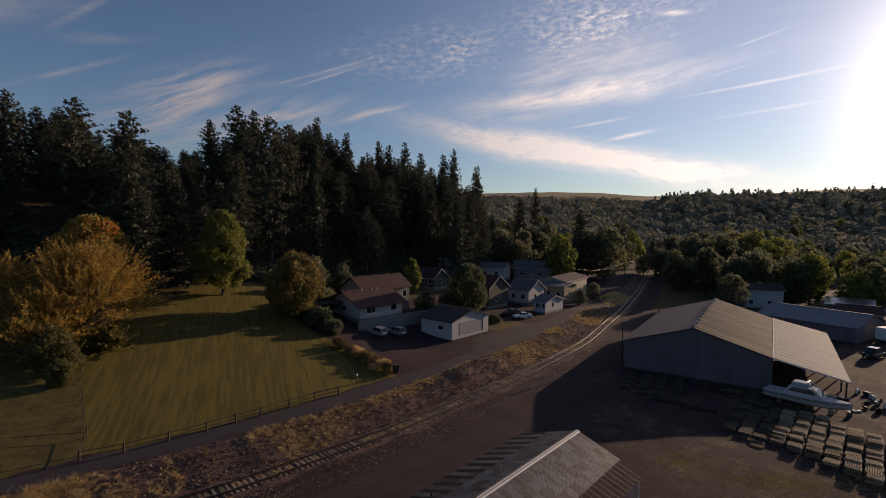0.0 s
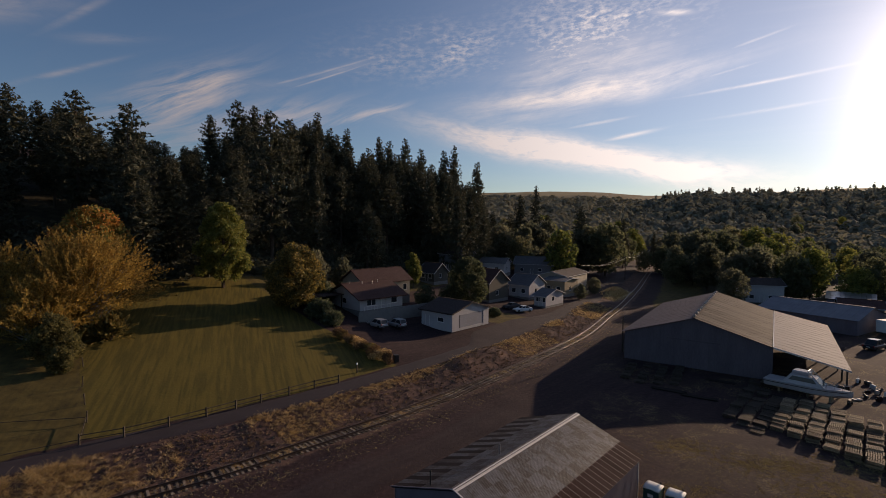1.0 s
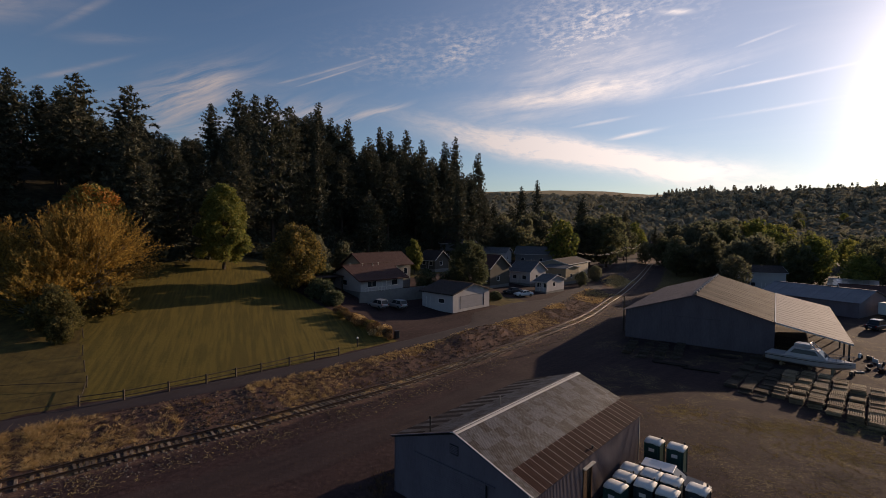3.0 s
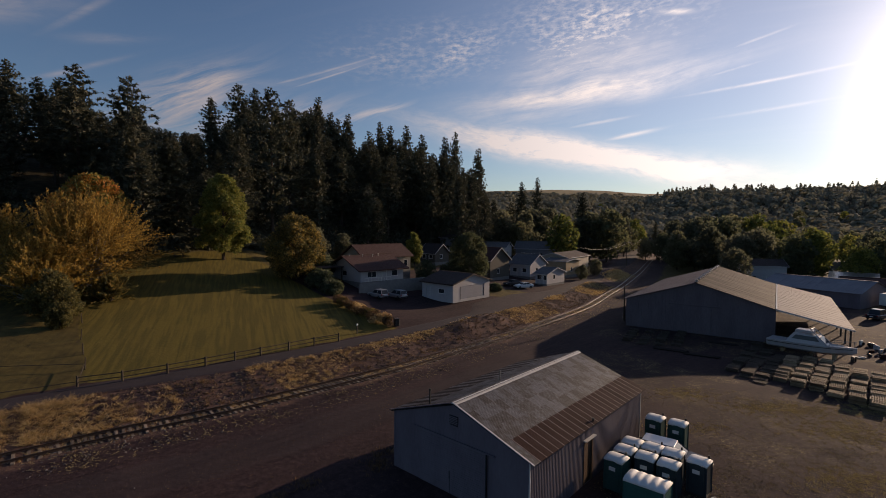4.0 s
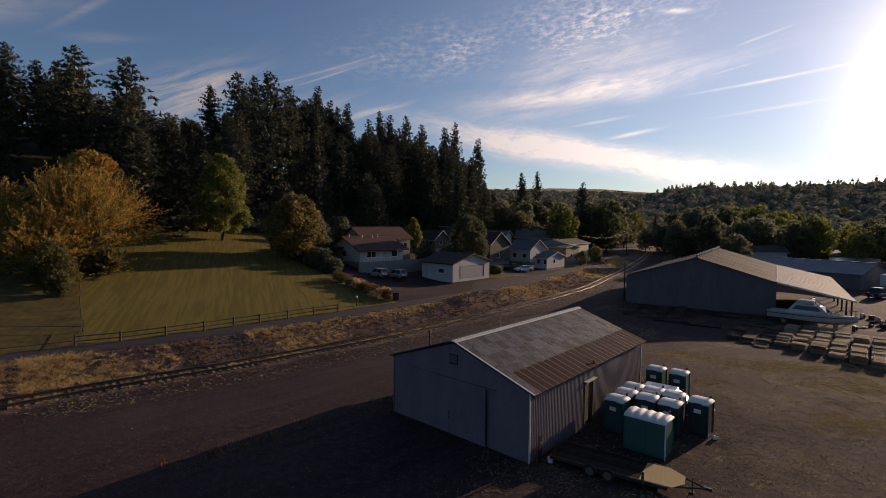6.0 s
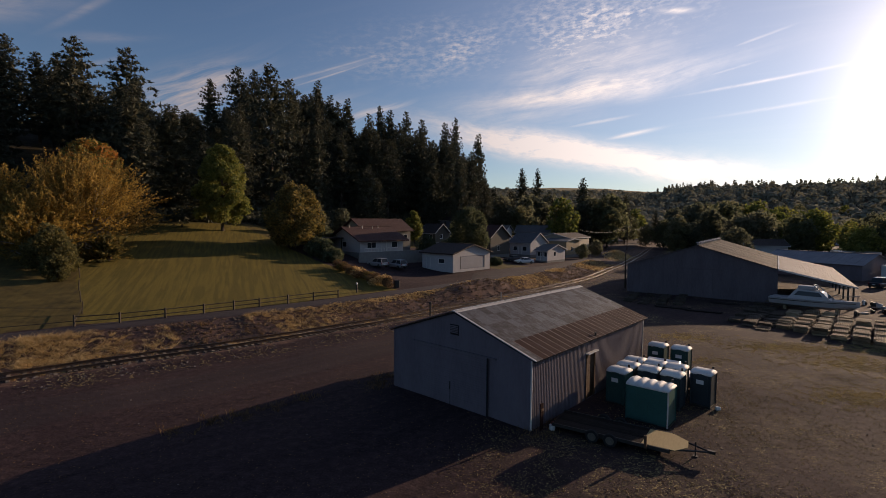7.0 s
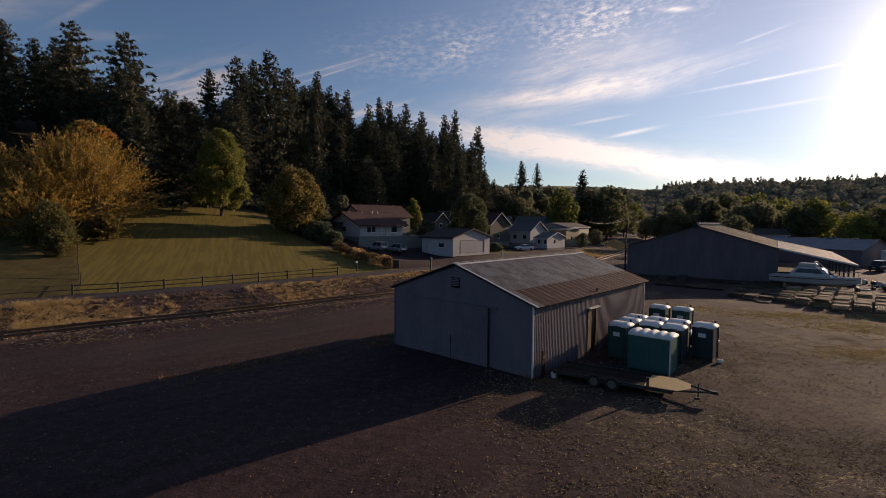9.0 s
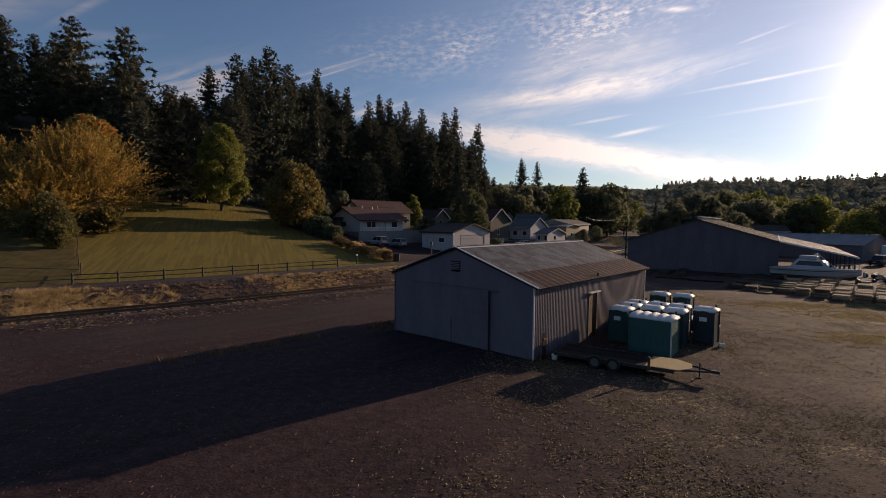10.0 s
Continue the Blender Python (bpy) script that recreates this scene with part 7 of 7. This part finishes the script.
i0, i1 = int(np.argmin(np.abs(TRACK[:, 1] - 20))), int(np.argmin(np.abs(TRACK[:, 1] - 130)))
p = scatter(12500, 2.0, 8.2, i0, i1, 1.4, (2.6, 3))
p = p[waves(p[:, 0], p[:, 1], 4.3, 11) > 0.05 * grng.normal(size=len(p)) - 0.10 - 0.4 * (p[:, 0] < -22)]
tall_ = (p[:, 0] < -21) | (waves(p[:, 0], p[:, 1], 3.1, 2) > 0.32)
tufts("dry_grass", p, (0.07 + 0.13 * grng.random(len(p))) * np.where(tall_, 2.1, 1.0), 20, STRAW, "dry golden grass on the railway bank", grng, 1.1)
p = scatter(1300, -0.5, 0.9, i0, i1, 1.5, (2.4, 5))
tufts("track_grass", p, 0.05 + 0.13 * grng.random(len(p)), 14, STRAW, "dry grass between the rails", grng)
hm = np.column_stack([grng.normal(45.5, 3.2, 900), grng.normal(152, 6.5, 900)])
hm = hm[np.abs((hm[:, 0] - 45.5) * 0.85 - (hm[:, 1] - 152) * 0.5) < 3]
tufts("mound_grass", np.column_stack([hm, land(hm[:, 0], hm[:, 1])]), 0.3 + 0.5 * grng.random(len(hm)), 10, STRAW, "golden dry grass on the mound by the lane", grng)
p = scatter(2600, 2.0, 8.0, i0, i1, 1.4, (1.1, 8))
tufts("bank_weeds", p, 0.08 + 0.22 * grng.random(len(p)), 14, WEEDS, "brown dead weeds on the railway bank", grng)
# loose straw lies in many small heaps
heap = np.column_stack([grng.uniform(-9, 36, 1500), grng.uniform(7, 48, 1500)])
heap = heap[grng.random(len(heap)) < np.clip(0.45 + 0.6 * waves(heap[:, 0], heap[:, 1], 2.6, 4) + 0.4 * waves(heap[:, 0], heap[:, 1], 1.1, 9), 0.06, 1)]
yx = np.repeat(heap, 26, 0) + grng.normal(size=(26 * len(heap), 2)) * np.repeat(0.45 + 0.9 * grng.random((len(heap), 1)), 26, 0)
loc = np.array(SHED.matrix_world.inverted())


def off_shed(q):
    lx, ly = loc[0, 0] * q[:, 0] + loc[0, 1] * q[:, 1] + loc[0, 3], loc[1, 0] * q[:, 0] + loc[1, 1] * q[:, 1] + loc[1, 3]
    return q[~((lx > -0.4) & (lx < 16.8) & (ly > -0.4) & (ly < 11.5))]


yx = off_shed(yx)
yx = yx[yx[:, 0] - 0.3 * yx[:, 1] > -8 + 5 * grng.random(len(yx))]
lying_straw("yard_straw", yx, 0.075, YARD_STRAW, "thin trampled straw over the dirt yard", grng)


def chaff(name, xy, length, material, label, rng):
    """Broken stalks strewn over the dirt, each a flat sliver tipped a little."""
    n = len(xy)
    a = rng.random(n) * 6.283
    d = np.column_stack([np.cos(a), np.sin(a)]) * (length * (0.35 + rng.random(n)))[:, None]
    w = np.column_stack([-np.sin(a), np.cos(a)]) * (0.004 + 0.007 * rng.random(n))[:, None]
    g = land(xy[:, 0], xy[:, 1]) + 0.012
    lift = 0.02 * rng.random(n) ** 2
    v = np.stack([np.column_stack([xy - d - w, g]), np.column_stack([xy - d + w, g + 0.012]), np.column_stack([xy + d + w, g + 0.012 + lift]), np.column_stack([xy + d - w, g + lift])], 1).reshape(-1, 3)
    tagged(new(name, leaf_mesh(name, v, np.arange(4 * n).reshape(n, 4), material)), label, "grass", kind="stuff")


cx = np.column_stack([grng.uniform(-7, 34, 420000), 7.5 + 30 * grng.random(420000) ** 1.35])
dens = 0.07 + 0.50 * waves(cx[:, 0], cx[:, 1], 2.1, 13) + 0.36 * waves(cx[:, 0] * 0.8 + cx[:, 1] * 0.6, cx[:, 1] * 0.8 - cx[:, 0] * 0.6, 0.83, 5) + 0.30 * waves(cx[:, 0] * 0.6 - cx[:, 1] * 0.8, cx[:, 0] * 0.8 + cx[:, 1] * 0.6, 0.31, 8)
cx = off_shed(cx[np.clip(dens, 0.025, 0.75) > grng.random(len(cx)) * 1.15])
cx = cx[cx[:, 0] - 0.3 * cx[:, 1] > -8 + 5 * grng.random(len(cx))]
chaff("yard_chaff", cx, 0.036, YARD_STRAW, "fine broken straw strewn over the dirt yard", grng)
cl = np.column_stack([grng.uniform(-32, 34, 26000), 7.5 + 40 * grng.random(26000) ** 1.2])
cl = off_shed(cl[across(cl[:, 0], cl[:, 1])[0] < -1.5])
chaff("yard_twigs", cl, 0.036, WEEDS, "brown twigs and leaf bits over the dirt yard", grng)
pt = [np.column_stack([grng.normal(x, sx, n), grng.normal(y, sy, n)]) for x, y, sx, sy, n in ((22.2, 49.0, 1.7, 1.0, 260), (29.0, 45.6, 2.4, 0.9, 420), (32.0, 40.8, 2.6, 1.7, 620), (26.0, 32.5, 2.3, 1.2, 420), (37.5, 46.0, 2.5, 1.5, 420), (18.0, 40.5, 2.0, 0.6, 160))]
pt = np.concatenate(pt)
tufts("yard_grass", np.column_stack([pt, land(pt[:, 0], pt[:, 1])]), 0.02 + 0.05 * grng.random(len(pt)), 18, YARD_GRASS, "low golden grass patches in the dirt yard", grng)
ts = np.concatenate([scatter(7000, -4.2, -1.1, i0, i1, 1.5, (1.3, 6)), scatter(4500, -0.45, 0.8, i0, i1, 2.2)])
lying_straw("track_straw", ts[:, :2], 0.22, YARD_STRAW, "pale straw scattered beside the railway", grng)
wx = np.array([(-12.5, 26.5), (-14, 25.6), (-15.5, 24.2), (-11.6, 27.8), (-6.2, 33.0), (-5.8, 32.0), (-5.6, 34.2), (-10.2, 29.6), (4.3, 26.6), (4.6, 27.4), (4.1, 25.2)])
wx = np.repeat(wx, 30, 0) + grng.normal(size=(330, 2)) * np.array((0.55, 0.4))
tufts("yard_weeds", np.column_stack([wx, land(wx[:, 0], wx[:, 1])]), 0.06 + 0.18 * grng.random(330), 8, WEEDS, "dead brown weeds beside the shed", grng)


def pebbles(name, pts, sizes, material, label, rng):
    """Loose stones: six-cornered lumps, joined."""
    n = len(pts)
    d = np.array([(1, 0, 0), (0, 1, 0), (-1, 0, 0), (0, -1, 0), (0, 0, 0.8), (0, 0, -0.6)])
    v = pts[:, None] + d[None] * (sizes[:, None, None] * (0.6 + 0.7 * rng.random((n, 6, 1))))
    f = np.array([(0, 1, 4), (1, 2, 4), (2, 3, 4), (3, 0, 4), (1, 0, 5), (2, 1, 5), (3, 2, 5), (0, 3, 5)])
    tagged(new(name, leaf_mesh(name, v.reshape(-1, 3), (f[None] + 6 * np.arange(n)[:, None, None]).reshape(-1, 3), material)), label, "stones", kind="stuff")


p = scatter(4200, -3.4, 2.4, i0, i1, 1.5)
pebbles("ballast", p + np.array((0, 0, 0.02)), 0.03 + 0.08 * grng.random(len(p)) ** 2.5, STONE, "loose pale stones along the railway", grng)
p = scatter(7000, 1.6, 8.2, i0, i1, 1.4)
pebbles("bank_stones", p + np.array((0, 0, 0.03)), 0.05 + 0.17 * grng.random(len(p)) ** 2, CLOD, "rough brown clods and stones on the railway bank", grng)
q2 = np.column_stack([grng.uniform(-30, 35, 600), grng.uniform(8, 50, 600)])
q2 = q2[across(q2[:, 0], q2[:, 1])[0] < -1]
pebbles("yard_stones", np.column_stack([q2, land(q2[:, 0], q2[:, 1]) + 0.01]), 0.015 + 0.05 * grng.random(len(q2)) ** 3, STONE, "small stones in the dirt yard", grng)

# ---- sleepers, nearest stretch ----
TIE = Shape().soft_box(-0.11, 0.11, -1.05, 1.45, -0.10, 0.015, 0.01).mesh("sleeper", SLEEPER)
k, run = 0, 0.0
srng = random.Random(9)
for i in range(i0 - 6, len(TRACK) - 1):
    run += float(np.linalg.norm(TRACK[i] - TRACK[i - 1]))
    if run < 0.62 or k >= 280:
        continue
    run -= 0.62 if run < 1.24 else run
    k += 1
    for half in (0.0, 0.5):
        if k >= 280:
            break
        x, y = TRACK[i] * (1 - half) + TRACK[i + 1] * half
        mid = TRACK[i] + NORM[i] * 0.2
        ob = part("sleeper", TIE, SLEEPER, railway)
        ob.matrix_basis = Matrix.Translation((x, y, height(*mid) + 0.05 + srng.uniform(-0.05, 0.03))) @ Matrix.Rotation(math.atan2(TAN_[i, 1], TAN_[i, 0]) + srng.uniform(-0.04, 0.04), 4, "Z")
        k += half > 0
